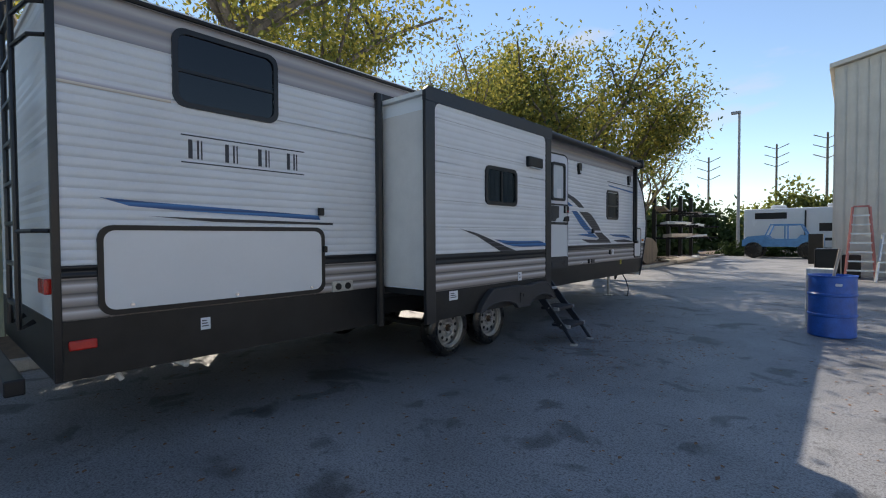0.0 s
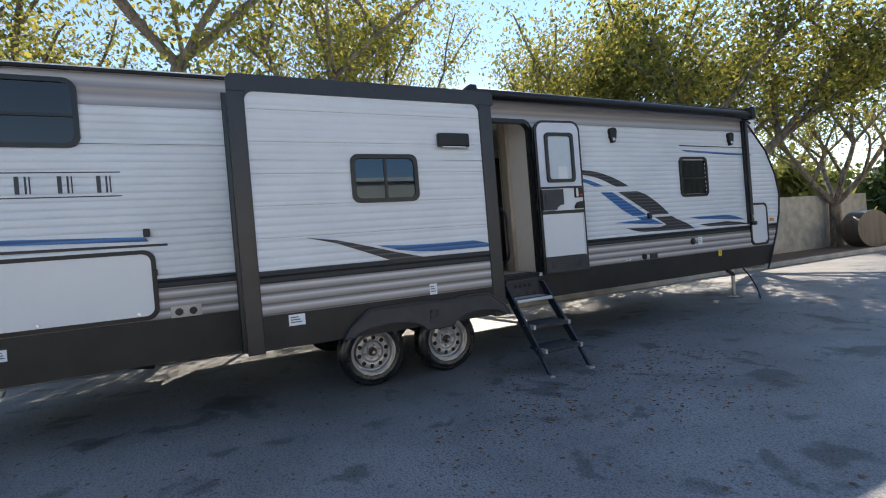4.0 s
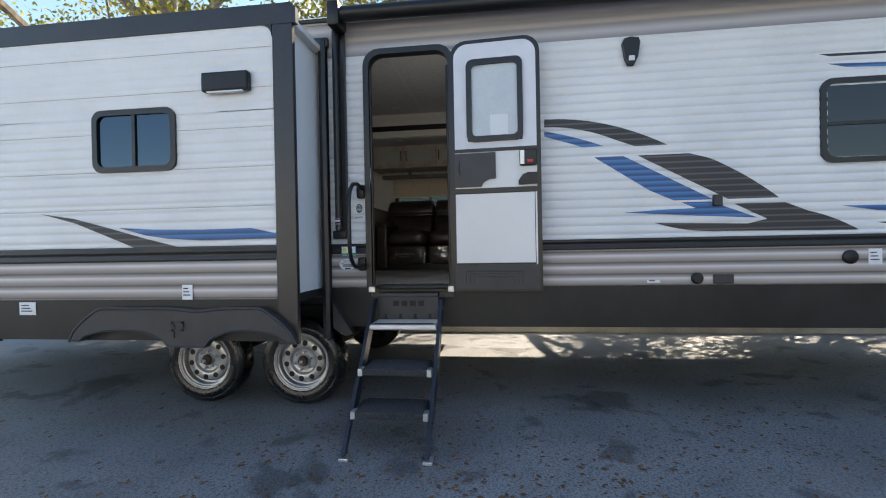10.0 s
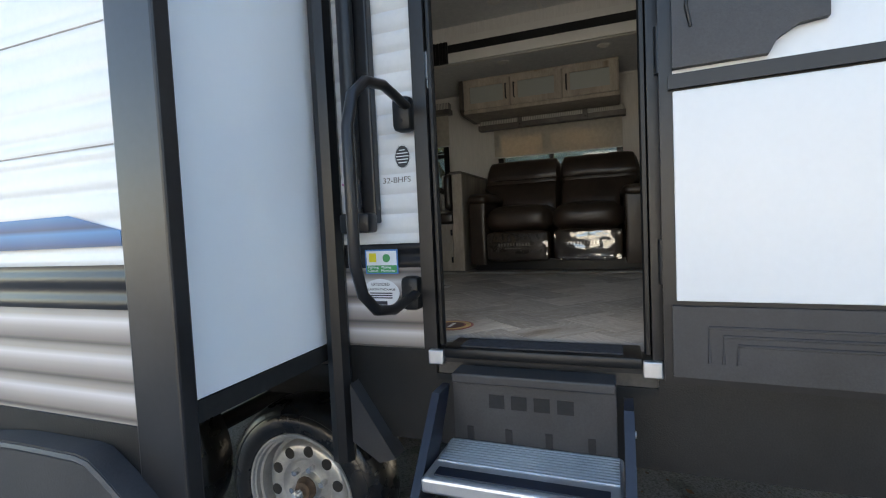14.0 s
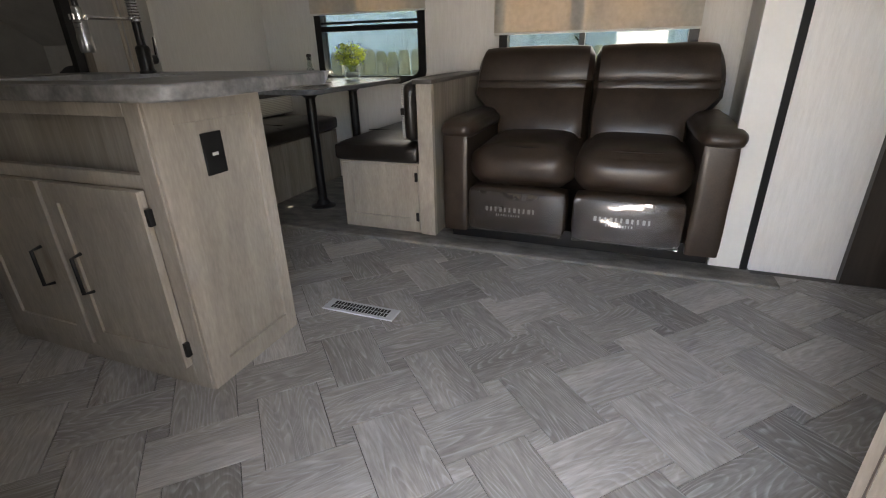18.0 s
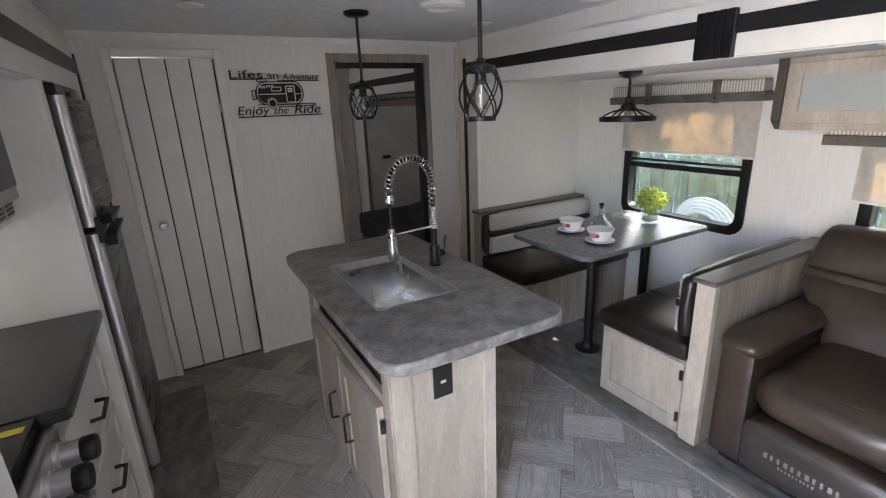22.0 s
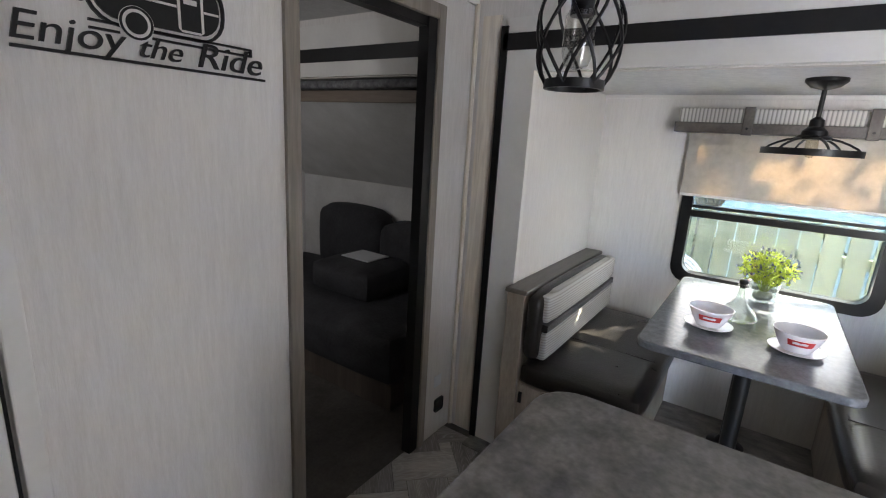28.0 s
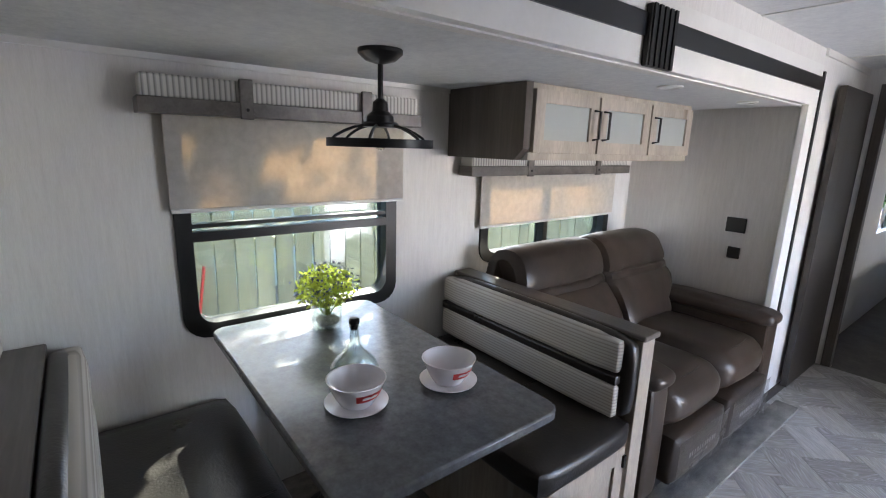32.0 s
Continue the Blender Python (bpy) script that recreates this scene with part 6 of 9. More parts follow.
for k in range(4):
    y = 4.96 + 0.115 * k
    knob = part("knob", lathe(bmesh.new(), [(0.036, 0.0), (0.036, -0.008), (0.03, -0.012), (0.029, -0.05), (0, -0.05)], (-3.63, y, 1.815), "x", 24), M_BRIGHT_STEEL, stove, "steel knob with a black cap", True)
    part("cap", lathe(bmesh.new(), [(0.029, -0.05), (0.031, -0.055), (0.031, -0.078), (0.027, -0.084), (0, -0.085)], (-3.63, y, 1.815), "x", 24), M_BLACK, knob, "black cap", True)
part("oven_door", boxed(-3.625, -3.6, 4.9, 5.38, 1.15, 1.72, bevel=0.006), M_BLACK, stove)
part("oven_handle", tube(bmesh.new(), [(-3.625, 4.94, 1.68), (-3.67, 4.95, 1.68), (-3.67, 5.33, 1.68), (-3.625, 5.34, 1.68)], 0.01), M_STEEL, stove, smooth=True)
M_TOWEL = material("cream_patterned_towel", (0.62, 0.5, 0.3), 0.95, var=0.25, scale=22, bump=0.5, bscale=200, color2=(0.72, 0.66, 0.52))
bm = bmesh.new()
rows = []
for k in range(9):
    z = 1.69 - 0.055 * k
    rows.append([bm.verts.new((-3.682 - 0.006 * k ** 0.5 + 0.008 * math.sin(j * 1.9 + k * 0.3), 4.98 + 0.0235 * j, z + 0.004 * math.sin(j))) for j in range(14)])
for A, B in zip(rows, rows[1:]):
    for j in range(13):
        bm.faces.new((A[j], A[j + 1], B[j + 1], B[j]))
towel = part("dish_towel", bm, M_TOWEL, None, "", True)
tagged(towel, "cream dish towel with yellow print hung on the oven rail", "towel")
sol = towel.modifiers.new("thick", "SOLIDIFY")
sol.thickness = 0.006
for z in (1.3, 1.27):
    b = part("towel_band", boxed(-3.702, -3.7, 4.985, 5.28, z - 0.006, z + 0.006), material("towel_band_print", (0.15, 0.16, 0.3), 0.9), towel)
uppers = thing("wall_cabinet", (-3.25, 5.1, 2.28), "off-white wall cabinet with frosted glass door beside the microwave", "cabinet")
part("body", boxed(-3.48, -2.98, 4.79, 5.395, 2.46, 2.73), M_WHITE_CAB, uppers)
part("side_panel", boxed(-3.5, -2.98, 4.787, 4.81, 2.27, 2.475), M_WHITE_CAB, uppers)
part("face_rail", boxed(-3.5, -3.482, 4.812, 5.395, 2.43, 2.47), M_WHITE_CAB, uppers)
part("shelf", boxed(-3.48, -2.98, 4.812, 5.395, 2.27, 2.29), M_WHITE_CAB, uppers)
part("shelf_edge", boxed(-3.495, -3.48, 4.812, 5.395, 2.265, 2.292), M_WHITE_BOARD, uppers)
d = part("door", ring(bmesh.new(), "x", -3.505, -3.48, rounded(4.8, 5.38, 2.475, 2.725, 0.004), rounded(4.845, 5.335, 2.515, 2.685, 0.004)), M_WHITE_CAB, uppers)
part("pane", boxed(-3.495, -3.488, 4.845, 5.335, 2.515, 2.685), M_FROST_DOOR, d, "frosted glass")
part("handle", tube(bmesh.new(), [(-3.505, 4.825, 2.515), (-3.55, 4.825, 2.515), (-3.55, 4.825, 2.675), (-3.505, 4.825, 2.675)], 0.0075), M_BLACK, d, "black bar handle", True)
hood = part("hood", boxed(-3.45, -3.0, 4.86, 5.39, 2.37, 2.425, bevel=0.012), M_BLACK, uppers, "black range hood", True)
part("hood_lip", boxed(-3.454, -3.448, 4.88, 5.37, 2.378, 2.396), M_STEEL, hood)
M_MICRO = material("dark_brushed_steel", (0.34, 0.33, 0.32), 0.3, metal=0.9, var=0.08, scale=3, stretch=(1, 1, 30))
micro = thing("microwave", (-3.25, 4.42, 2.28), "stainless built-in microwave with vented trim frame", "microwave")
part("surround", boxed(-3.48, -2.98, 4.17, 4.785, 2.26, 2.73), M_WHITE_CAB, micro)
fr = part("trim_frame", ring(bmesh.new(), "x", -3.505, -3.48, rounded(4.09, 4.76, 2.29, 2.715, 0.01), rounded(4.13, 4.69, 2.345, 2.62, 0.01)), M_MICRO, micro, "brushed steel trim frame")
for z in (2.638, 2.655, 2.672, 2.689, 2.303, 2.317, 2.331):
    for k in range(4):
        part("vent_slot", boxed(-3.507, -3.504, 4.13 + 0.14 * k, 4.24 + 0.14 * k, z - 0.004, z + 0.004), M_BLACK, fr)
part("door", boxed(-3.53, -3.48, 4.13, 4.69, 2.345, 2.62, bevel=0.006), M_MICRO, micro)
part("door_glass", boxed(-3.534, -3.53, 4.136, 4.684, 2.39, 2.614), material("smoked_glass", (0.005, 0.005, 0.0055), 0.07, spec=0.25, var=0.02), micro, "smoked glass")
part("window_mesh", boxed(-3.536, -3.534, 4.29, 4.64, 2.42, 2.585), material("mesh_screen", (0.012, 0.012, 0.0125), 0.2, spec=0.25), micro)
for y in (4.088, 4.755):
    for z in (2.33, 2.5, 2.69):
        part("screw", cyl(bmesh.new(), (-3.508, y, z), (-3.504, y, z), 0.006, 8), M_CHROME, micro)
out = solo("wall_socket", boxed(-3.3, -3.22, 4.165, 4.175, 2.03, 2.15, bevel=0.004), M_PLUG, "black double socket above the worktop", "outlet")
for z in (2.06, 2.115):
    part("socket_face", cyl(bmesh.new(), (-3.26, 4.175, z), (-3.26, 4.177, z), 0.016, 12), M_BLACK, out)
tin = thing("biscuit_tin", (-3.165, 4.38, 1.9), "round blue and white biscuit tin on the worktop", "tin")
part("body", lathe(bmesh.new(), [(0, 0), (0.088, 0), (0.09, 0.004), (0.09, 0.045), (0, 0.045)], (-3.165, 4.38, 1.9), "z", 32), striped("tin_print", [(0, (0.6, 0.6, 0.58)), (0.5, (0.55, 0.3, 0.1)), (1, (0.6, 0.58, 0.5))], 0.05, offset=1.9), tin, smooth=True)
part("lid", lathe(bmesh.new(), [(0.093, 0.036), (0.094, 0.055), (0.09, 0.06), (0.084, 0.056), (0, 0.056)], (-3.165, 4.38, 1.9), "z", 32), material("blue_tin_lid", (0.05, 0.12, 0.4), 0.3, var=0.05), tin, "blue-rimmed lid", True)
part("lid_picture", lathe(bmesh.new(), [(0.0, 0.0575), (0.07, 0.0575), (0.07, 0.056)], (-3.165, 4.38, 1.9), "z", 28), material("lid_print", (0.5, 0.42, 0.3), 0.3, var=0.3, scale=25, color2=(0.7, 0.7, 0.68)), tin)

# ---- island ----
isl = thing("kitchen_island", (-4.67, 4.53, 0.975), "oak-laminate kitchen island with two cupboard doors and an open shelf slot", "kitchen island")
IX0, IX1, IY0, IY1 = -4.88, -4.47, 4.03, 5.02
part("end_panel", boxed(IX0, IX1, IY1 - 0.02, IY1, 0.976, 1.86), M_OAK, isl, "light oak end panel")
for x0, x1, z0, z1 in ((IX1 - 0.075, IX1, 0.976, 1.86), (IX0, IX0 + 0.05, 0.976, 1.86), (IX0 + 0.05, IX1 - 0.075, 1.79, 1.86), (IX0 + 0.05, IX1 - 0.075, 0.976, 1.05)):
    part("stile", boxed(x0, x1, IY1, IY1 + 0.012, z0, z1, bevel=0.002), M_OAK, isl)
part("back_panel", boxed(IX0 - 0.02, IX0 - 0.002, IY0, IY1 - 0.02, 0.976, 1.86), M_OAK, isl)
part("end_panel", boxed(IX0, IX1, IY0, IY0 + 0.02, 0.976, 1.86), M_OAK, isl)
part("bottom", boxed(IX0 + 0.02, IX1 - 0.03, IY0 + 0.02, IY1 - 0.02, 1.02, 1.04), M_OAK, isl)
for y0, y1, z0, z1 in ((IY0, IY0 + 0.1, 0.976, 1.86), (IY1 - 0.06, IY1, 0.976, 1.86), (IY0 + 0.1, IY1 - 0.06, 1.82, 1.86), (IY0 + 0.1, IY1 - 0.06, 1.63, 1.67), (IY0 + 0.1, IY1 - 0.06, 0.976, 1.06)):
    part("face_frame", boxed(IX1 - 0.02, IX1 + 0.004, y0, y1, z0, z1, bevel=0.002), M_OAK, isl)
part("slot_back", boxed(IX1 - 0.06, IX1 - 0.05, IY0 + 0.08, IY1 - 0.05, 1.62, 1.84), M_OAK_GREY, isl)
for y0, y1, hy in ((4.13, 4.535, 4.45), (4.555, 4.96, 4.64)):
    d = part("door", boxed(IX1 + 0.004, IX1 + 0.022, y0, y1, 1.06, 1.63, bevel=0.003), M_OAK, isl, "shaker cupboard door")
    part("door_rim", ring(bmesh.new(), "x", IX1 + 0.022, IX1 + 0.03, rounded(y0, y1, 1.06, 1.63, 0.004), rounded(y0 + 0.055, y1 - 0.055, 1.12, 1.57, 0.004)), M_OAK, d)
    part("handle", tube(bmesh.new(), [(IX1 + 0.03, hy, 1.28), (IX1 + 0.06, hy, 1.285), (IX1 + 0.06, hy, 1.405), (IX1 + 0.03, hy, 1.41)], 0.006), M_BLACK, d, "black bar handle", True)
for z in (1.1, 1.53):
    part("hinge", boxed(IX1 + 0.006, IX1 + 0.024, 4.962, 4.975, z, z + 0.05, bevel=0.003), M_BLACK, isl)
out = part("outlet", boxed(-4.7, -4.625, IY1 + 0.002, IY1 + 0.009, 1.632, 1.755, bevel=0.003), M_PLUG, isl, "black outlet plate")
part("outlet_label", boxed(-4.672, -4.652, IY1 + 0.009, IY1 + 0.012, 1.688, 1.697), M_SMOOTH_WHITE, out)
top_o = rounded(-5.09, -4.4, 3.87, 5.19, 0.09, 6)
sink_o = rounded(-4.875, -4.535, 4.22, 4.8, 0.012, 6)
worktop = solo("island_worktop", ring(bmesh.new(), "z", 1.862, 1.902, top_o, sink_o), M_STONE, "grey stone-look island worktop with rounded corners", "worktop", smooth=True)
part("sink_cut_edge", ring(bmesh.new(), "z", 1.866, 1.9035, rounded(-4.878, -4.532, 4.217, 4.803, 0.014, 6), rounded(-4.872, -4.538, 4.223, 4.797, 0.01, 6)), material("pale_cut_stone_edge", (0.33, 0.325, 0.32), 0.5, var=0.12, scale=25), worktop, "pale sawn edge round the sink")
bv = worktop.modifiers.new("edge", "BEVEL")
bv.width, bv.segments = 0.006, 2
M_SINK = material("satin_sink_steel", (0.6, 0.595, 0.58), 0.27, metal=1.0, var=0.02, scale=3)
sink = thing("sink", (-4.705, 4.51, 1.7), "square stainless undermount sink in the island", "sink")
bm = bmesh.new()
sx0, sx1, sy0, sy1, sz = -4.878, -4.532, 4.217, 4.803, 1.7
for q in (((sx0, sy0, sz), (sx1, sy0, sz), (sx1, sy1, sz), (sx0, sy1, sz)), ((sx0, sy0, sz), (sx0, sy1, sz), (sx0, sy1, 1.87), (sx0, sy0, 1.87)), ((sx1, sy0, sz), (sx1, sy1, sz), (sx1, sy1, 1.87), (sx1, sy0, 1.87)), ((sx0, sy0, sz), (sx1, sy0, sz), (sx1, sy0, 1.87), (sx0, sy0, 1.87)), ((sx0, sy1, sz), (sx1, sy1, sz), (sx1, sy1, 1.87), (sx0, sy1, 1.87))):
    bm.faces.new([bm.verts.new(p) for p in q])
bmesh.ops.remove_doubles(bm, verts=bm.verts, dist=0.0005)
part("basin", bm, M_SINK, sink, "brushed steel basin")
part("drain", lathe(bmesh.new(), [(0.0, 0.002), (0.035, 0.002), (0.045, 0.006), (0.048, 0.001)], (-4.7, 4.34, 1.7), "z", 24), M_CHROME, sink, smooth=True)
faucet = thing("faucet", (-4.93, 4.53, 1.9), "tall black and chrome spring-neck kitchen faucet", "faucet")
FX, FY = -4.945, 4.485
HX, HY = -4.735, 4.507      # spray head
part("base", lathe(bmesh.new(), [(0.028, 0), (0.028, 0.008), (0.024, 0.012), (0.024, 0.085), (0.02, 0.092), (0.014, 0.096), (0.014, 0.175)], (FX, FY, 1.902), "z", 24), M_BLACK, faucet, "black column", True)
part("collar", lathe(bmesh.new(), [(0.015, 0.17), (0.019, 0.172)] + [(0.0165 + 0.0022 * (k % 2), 0.18 + 0.0045 * k) for k in range(20)] + [(0.012, 0.272)], (FX, FY, 1.902), "z", 20), M_CHROME, faucet, "tight chrome spring collar", True)
part("lever_body", cyl(bmesh.new(), (FX, FY, 1.945), (FX - 0.05, FY - 0.012, 1.948), 0.016, 16), M_BLACK, faucet, smooth=True)
part("lever", tube(bmesh.new(), [(FX - 0.048, FY - 0.012, 1.95), (FX - 0.06, FY - 0.014, 1.962), (FX - 0.066, FY - 0.014, 2.025)], 0.0055), M_CHROME, faucet, "chrome lever", True)
RAD = math.hypot(HX - FX, HY - FY) / 2
arch = [Vector((FX, FY, 2.17 + 0.0275 * k)) for k in range(4)]
for k in range(17):
    a = math.pi * k / 16
    q = (1 - math.cos(a)) / 2
    arch.append(Vector((FX + (HX - FX) * q, FY + (HY - FY) * q, 2.28 + RAD * math.sin(a))))
arch.append(Vector((HX, HY, 2.24)))
part("hose", tube(bmesh.new(), arch + [Vector((HX, HY, 2.1))], 0.0085, 10), M_BLACK, faucet, "black hose", True)
TURNS, PER = 27, 12
coil = []
for k in range(TURNS * PER):
    f = k / (TURNS * PER - 1) * (len(arch) - 1)
    i = min(len(arch) - 2, int(f))
    p = arch[i].lerp(arch[i + 1], f - i)
    d = (arch[i + 1] - arch[i]).normalized()
    oth = Vector((HY - FY, FX - HX, 0)).normalized()
    side = d.cross(oth)
    a = 2 * math.pi * k / PER
    coil.append(p + (side * math.cos(a) + oth * math.sin(a)) * 0.0165)
part("spring", tube(bmesh.new(), coil, 0.0026, 5), M_CHROME, faucet, "chrome coil spring", True)
part("hose_end", lathe(bmesh.new(), [(0.0165, 0.0), (0.0175, 0.004), (0.0175, 0.03), (0.015, 0.034)], (HX, HY, 2.215), "z", 18), M_CHROME, faucet, "chrome spring end", True)
part("spray_head", lathe(bmesh.new(), [(0, 0.0), (0.019, 0.0), (0.021, 0.006), (0.021, 0.05), (0.0185, 0.056), (0.0185, 0.1), (0.014, 0.108), (0.0135, 0.13), (0.009, 0.134)], (HX, HY, 1.975), "z", 22), M_STEEL, faucet, "steel spray head", True)
part("holder_arm", tube(bmesh.new(), [(FX, FY, 2.082), (FX + (HX - FX) * 0.86, FY + (HY - FY) * 0.86, 2.078)], 0.0055), M_CHROME, faucet, smooth=True)
part("holder_ring", lathe(bmesh.new(), [(0.019, -0.008), (0.025, -0.008), (0.025, 0.008), (0.019, 0.008)], (HX, HY, 2.078), "z", 18), M_CHROME, faucet, smooth=True)

# ---- dinette ----
def bench(name, y_back, y_front, flip, label):
    """A dinette bench: back partition with a cap, padded seat and backrest. flip: +1 when it faces +y."""
    b = thing(name, (-6.4, (y_back + y_front) / 2, 0.985), label, "bench", "dinette benches")
    lo, hi = sorted((y_back, y_front))
    f = lambda d: y_back + flip * d
    def bx(x0, x1, d0, d1, z0, z1, **k):
        a, c = sorted((f(d0), f(d1)))
        return boxed(x0, x1, a, c, z0, z1, **k)
    part("partition", bx(-6.96, -5.94, 0.0, 0.08, 0.985, 1.8), M_OAK_GREY, b, "grey oak partition")
    part("end_post", bx(-5.94, -5.905, 0.0, 0.085, 0.985, 1.8, bevel=0.003), M_OAK, b, "light oak end post")
    part("cap", bx(-6.965, -5.89, -0.006, 0.1, 1.8, 1.822, bevel=0.006), M_CAP, b, "dark grey-brown cap")
    length = abs(y_front - y_back)
    part("seat_box", bx(-6.96, -5.945, 0.08, length - 0.03, 0.985, 1.375), M_OAK_GREY, b, "grey oak seat box")
    d = part("front_panel", bx(-5.945, -5.925, 0.085, length - 0.02, 0.985, 1.385), M_OAK, b, "light oak hatch door")
    a, c = sorted((f(0.1), f(length - 0.03)))
    part("panel_rim", ring(bmesh.new(), "x", -5.925, -5.915, rounded(a, c, 1.0, 1.375, 0.004), rounded(a + 0.06, c - 0.06, 1.07, 1.31, 0.004)), M_OAK, d)
    for z in (1.06, 1.29):
        part("hinge", bx(-5.914, -5.905, 0.1, 0.115, z, z + 0.05), M_BLACK, d, "black hinge")
    a, c = sorted((f(0.09), f(length + 0.01)))
    s = part("seat_cushion", cushion(bmesh.new(), -6.95, -5.9, a, c, 1.38, 1.49, 0.035, 0.012, 10), M_LEATHER_BLACK, b, "black-brown vinyl seat cushion", True)
    part("seam", tube(bmesh.new(), [(-6.3, a + 0.02, 1.499), (-6.3, c - 0.03, 1.499)], 0.003, 5), M_LEATHER_BLACK, s)
    a, c = sorted((f(0.085), f(0.175)))
    part("back_cushion", cushion(bmesh.new(), -6.95, -5.905, a, c, 1.5, 1.815, 0.045, 0.012, 10), M_LEATHER_BLACK, b, "padded backrest", True)
    a, c = sorted((f(0.12), f(0.196)))
    part("back_fabric", cushion(bmesh.new(), -6.945, -5.935, a, c, 1.676, 1.812, 0.03, 0.003, 8), M_WEAVE, b, "grey woven fabric roll", True)
    part("back_fabric", cushion(bmesh.new(), -6.945, -5.935, a, c, 1.505, 1.644, 0.02, 0.002, 8), M_WEAVE, b, "grey woven fabric panel", True)
    a, c = sorted((f(0.12), f(0.1945)))
    part("back_band", cushion(bmesh.new(), -6.943, -5.933, a, c, 1.64, 1.68, 0.008, 0.001, 6), M_LEATHER_BLACK, b, "black vinyl band between the fabric panels", True)
    return b


bench("dinette_bench", 3.347, 3.95, 1, "dinette bench with black vinyl seat and woven back at the bulkhead")
bench("dinette_bench", 5.21, 4.6, -1, "dinette bench with black vinyl seat and woven back beside the sofa")
M_TABLE = material("blue_grey_stone_laminate", (0.17, 0.176, 0.184), 0.22, var=0.12, scale=34, bump=0.05, bscale=110, color2=(0.115, 0.12, 0.126))
table = thing("dinette_table", (-6.35, 4.25, 0.985), "grey stone-look dinette table on two black pedestal legs", "table")
tt = part("tabletop", prism(bmesh.new(), rounded(-6.93, -5.82, 3.91, 4.565, 0.05, 5), "z", 1.745, 1.775), M_TABLE, table, "blue-grey stone-look top", True)
bv = tt.modifiers.new("edge", "BEVEL")
bv.width, bv.segments, bv.limit_method = 0.006, 2, "ANGLE"
for x in (-6.2, -6.715):
    leg = part("leg", cyl(bmesh.new(), (x, 4.26, 0.99), (x, 4.26, 1.745), 0.03, 18), M_BLACK, table, "black tubular leg", True)
    part("floor_flange", lathe(bmesh.new(), [(0.085, 0.0), (0.085, 0.008), (0.05, 0.02), (0.032, 0.05)], (x, 4.26, 0.985), "z", 24), M_BLACK, leg, smooth=True)
    part("top_flange", lathe(bmesh.new(), [(0.032, -0.05), (0.07, -0.015), (0.08, 0.0)], (x, 4.26, 1.745), "z", 24), M_BLACK, leg, smooth=True)
M_CERAMIC = material("white_melamine", (0.86, 0.82, 0.83), 0.2, var=0.03)


def bowl(x, y):
    s = solo("saucer", lathe(bmesh.new(), [(0, 0.004), (0.045, 0.004), (0.085, 0.012), (0.086, 0.015), (0.05, 0.009), (0, 0.008)], (x, y, 1.776), "z", 32), M_CERAMIC, "white saucer under a bowl on the dinette table", "saucer", "table setting", True)
    b = solo("bowl", lathe(bmesh.new(), [(0.0, 0.0), (0.044, 0.0), (0.048, 0.006), (0.062, 0.03), (0.074, 0.058), (0.079, 0.07), (0.0805, 0.072), (0.0765, 0.0715), (0.07, 0.057), (0.057, 0.03), (0.04, 0.01), (0, 0.008)], (x, y, 1.785), "z", 36), M_CERAMIC, "white bowl with a red label on the dinette table", "bowl", "table setting", True)
    bm = bmesh.new()
    v0 = []
    for k in range(7):
        a = radians(-48 + 11 * k + 20)
        v0.append((bm.verts.new((x + 0.0632 * math.cos(a), y + 0.0632 * math.sin(a), 1.815)), bm.verts.new((x + 0.0745 * math.cos(a), y + 0.0745 * math.sin(a), 1.839))))
    for A, B in zip(v0, v0[1:]):
        bm.faces.new((A[0], B[0], B[1], A[1]))
    lab = part("label", bm, M_RED, b, "red label with a pale script bar")
    bm = bmesh.new()
    v0 = []
    for k in range(5):
        a = radians(-35 + 9 * k + 20)
        v0.append((bm.verts.new((x + 0.0695 * math.cos(a), y + 0.0695 * math.sin(a), 1.8245)), bm.verts.new((x + 0.0735 * math.cos(a), y + 0.0735 * math.sin(a), 1.832 + 0.002 * (k % 2)))))
    for A, B in zip(v0, v0[1:]):
        bm.faces.new((A[0], B[0], B[1], A[1]))
    part("brand_bar", bm, M_CERAMIC, lab)


bowl(-6.155, 4.11)
bowl(-6.11, 4.39)
M_CLEAR = glass("clear_glassware", ior=1.95, rough=0.03, tint=(0.88, 0.91, 0.9))
DX, DY, DZ = -6.33, 4.195, 1.776
decanter = solo("decanter", lathe(bmesh.new(), [(0, 0.002), (0.06, 0.002), (0.072, 0.008), (0.074, 0.018), (0.062, 0.04), (0.03, 0.072), (0.017, 0.095), (0.0145, 0.14), (0.0165, 0.147), (0.0205, 0.151), (0.0205, 0.155), (0.013, 0.154), (0.0115, 0.14), (0.014, 0.095), (0.026, 0.073), (0.058, 0.04), (0.069, 0.018), (0.066, 0.011), (0, 0.008)], (DX, DY, DZ), "z", 36), M_CLEAR, "clear glass ship's decanter on the dinette table", "decanter", smooth=True)
part("stopper", lathe(bmesh.new(), [(0, 0.176), (0.012, 0.175), (0.0165, 0.17), (0.0165, 0.158), (0.011, 0.154), (0.0105, 0.138), (0, 0.138)], (DX, DY, DZ), "z", 16), M_BLACK, decanter, "black stopper", True)
vase = thing("flower_vase", (-6.71, 4.275, 1.776), "clear glass vase of foliage and small blue flowers on the table", "vase")
part("vase", lathe(bmesh.new(), [(0.0, 0.002), (0.05, 0.002), (0.056, 0.01), (0.06, 0.09), (0.063, 0.096), (0.06, 0.095), (0.055, 0.08), (0.052, 0.014), (0, 0.008)], (-6.71, 4.275, 1.776), "z", 24), M_CLEAR, vase, "clear glass", True)
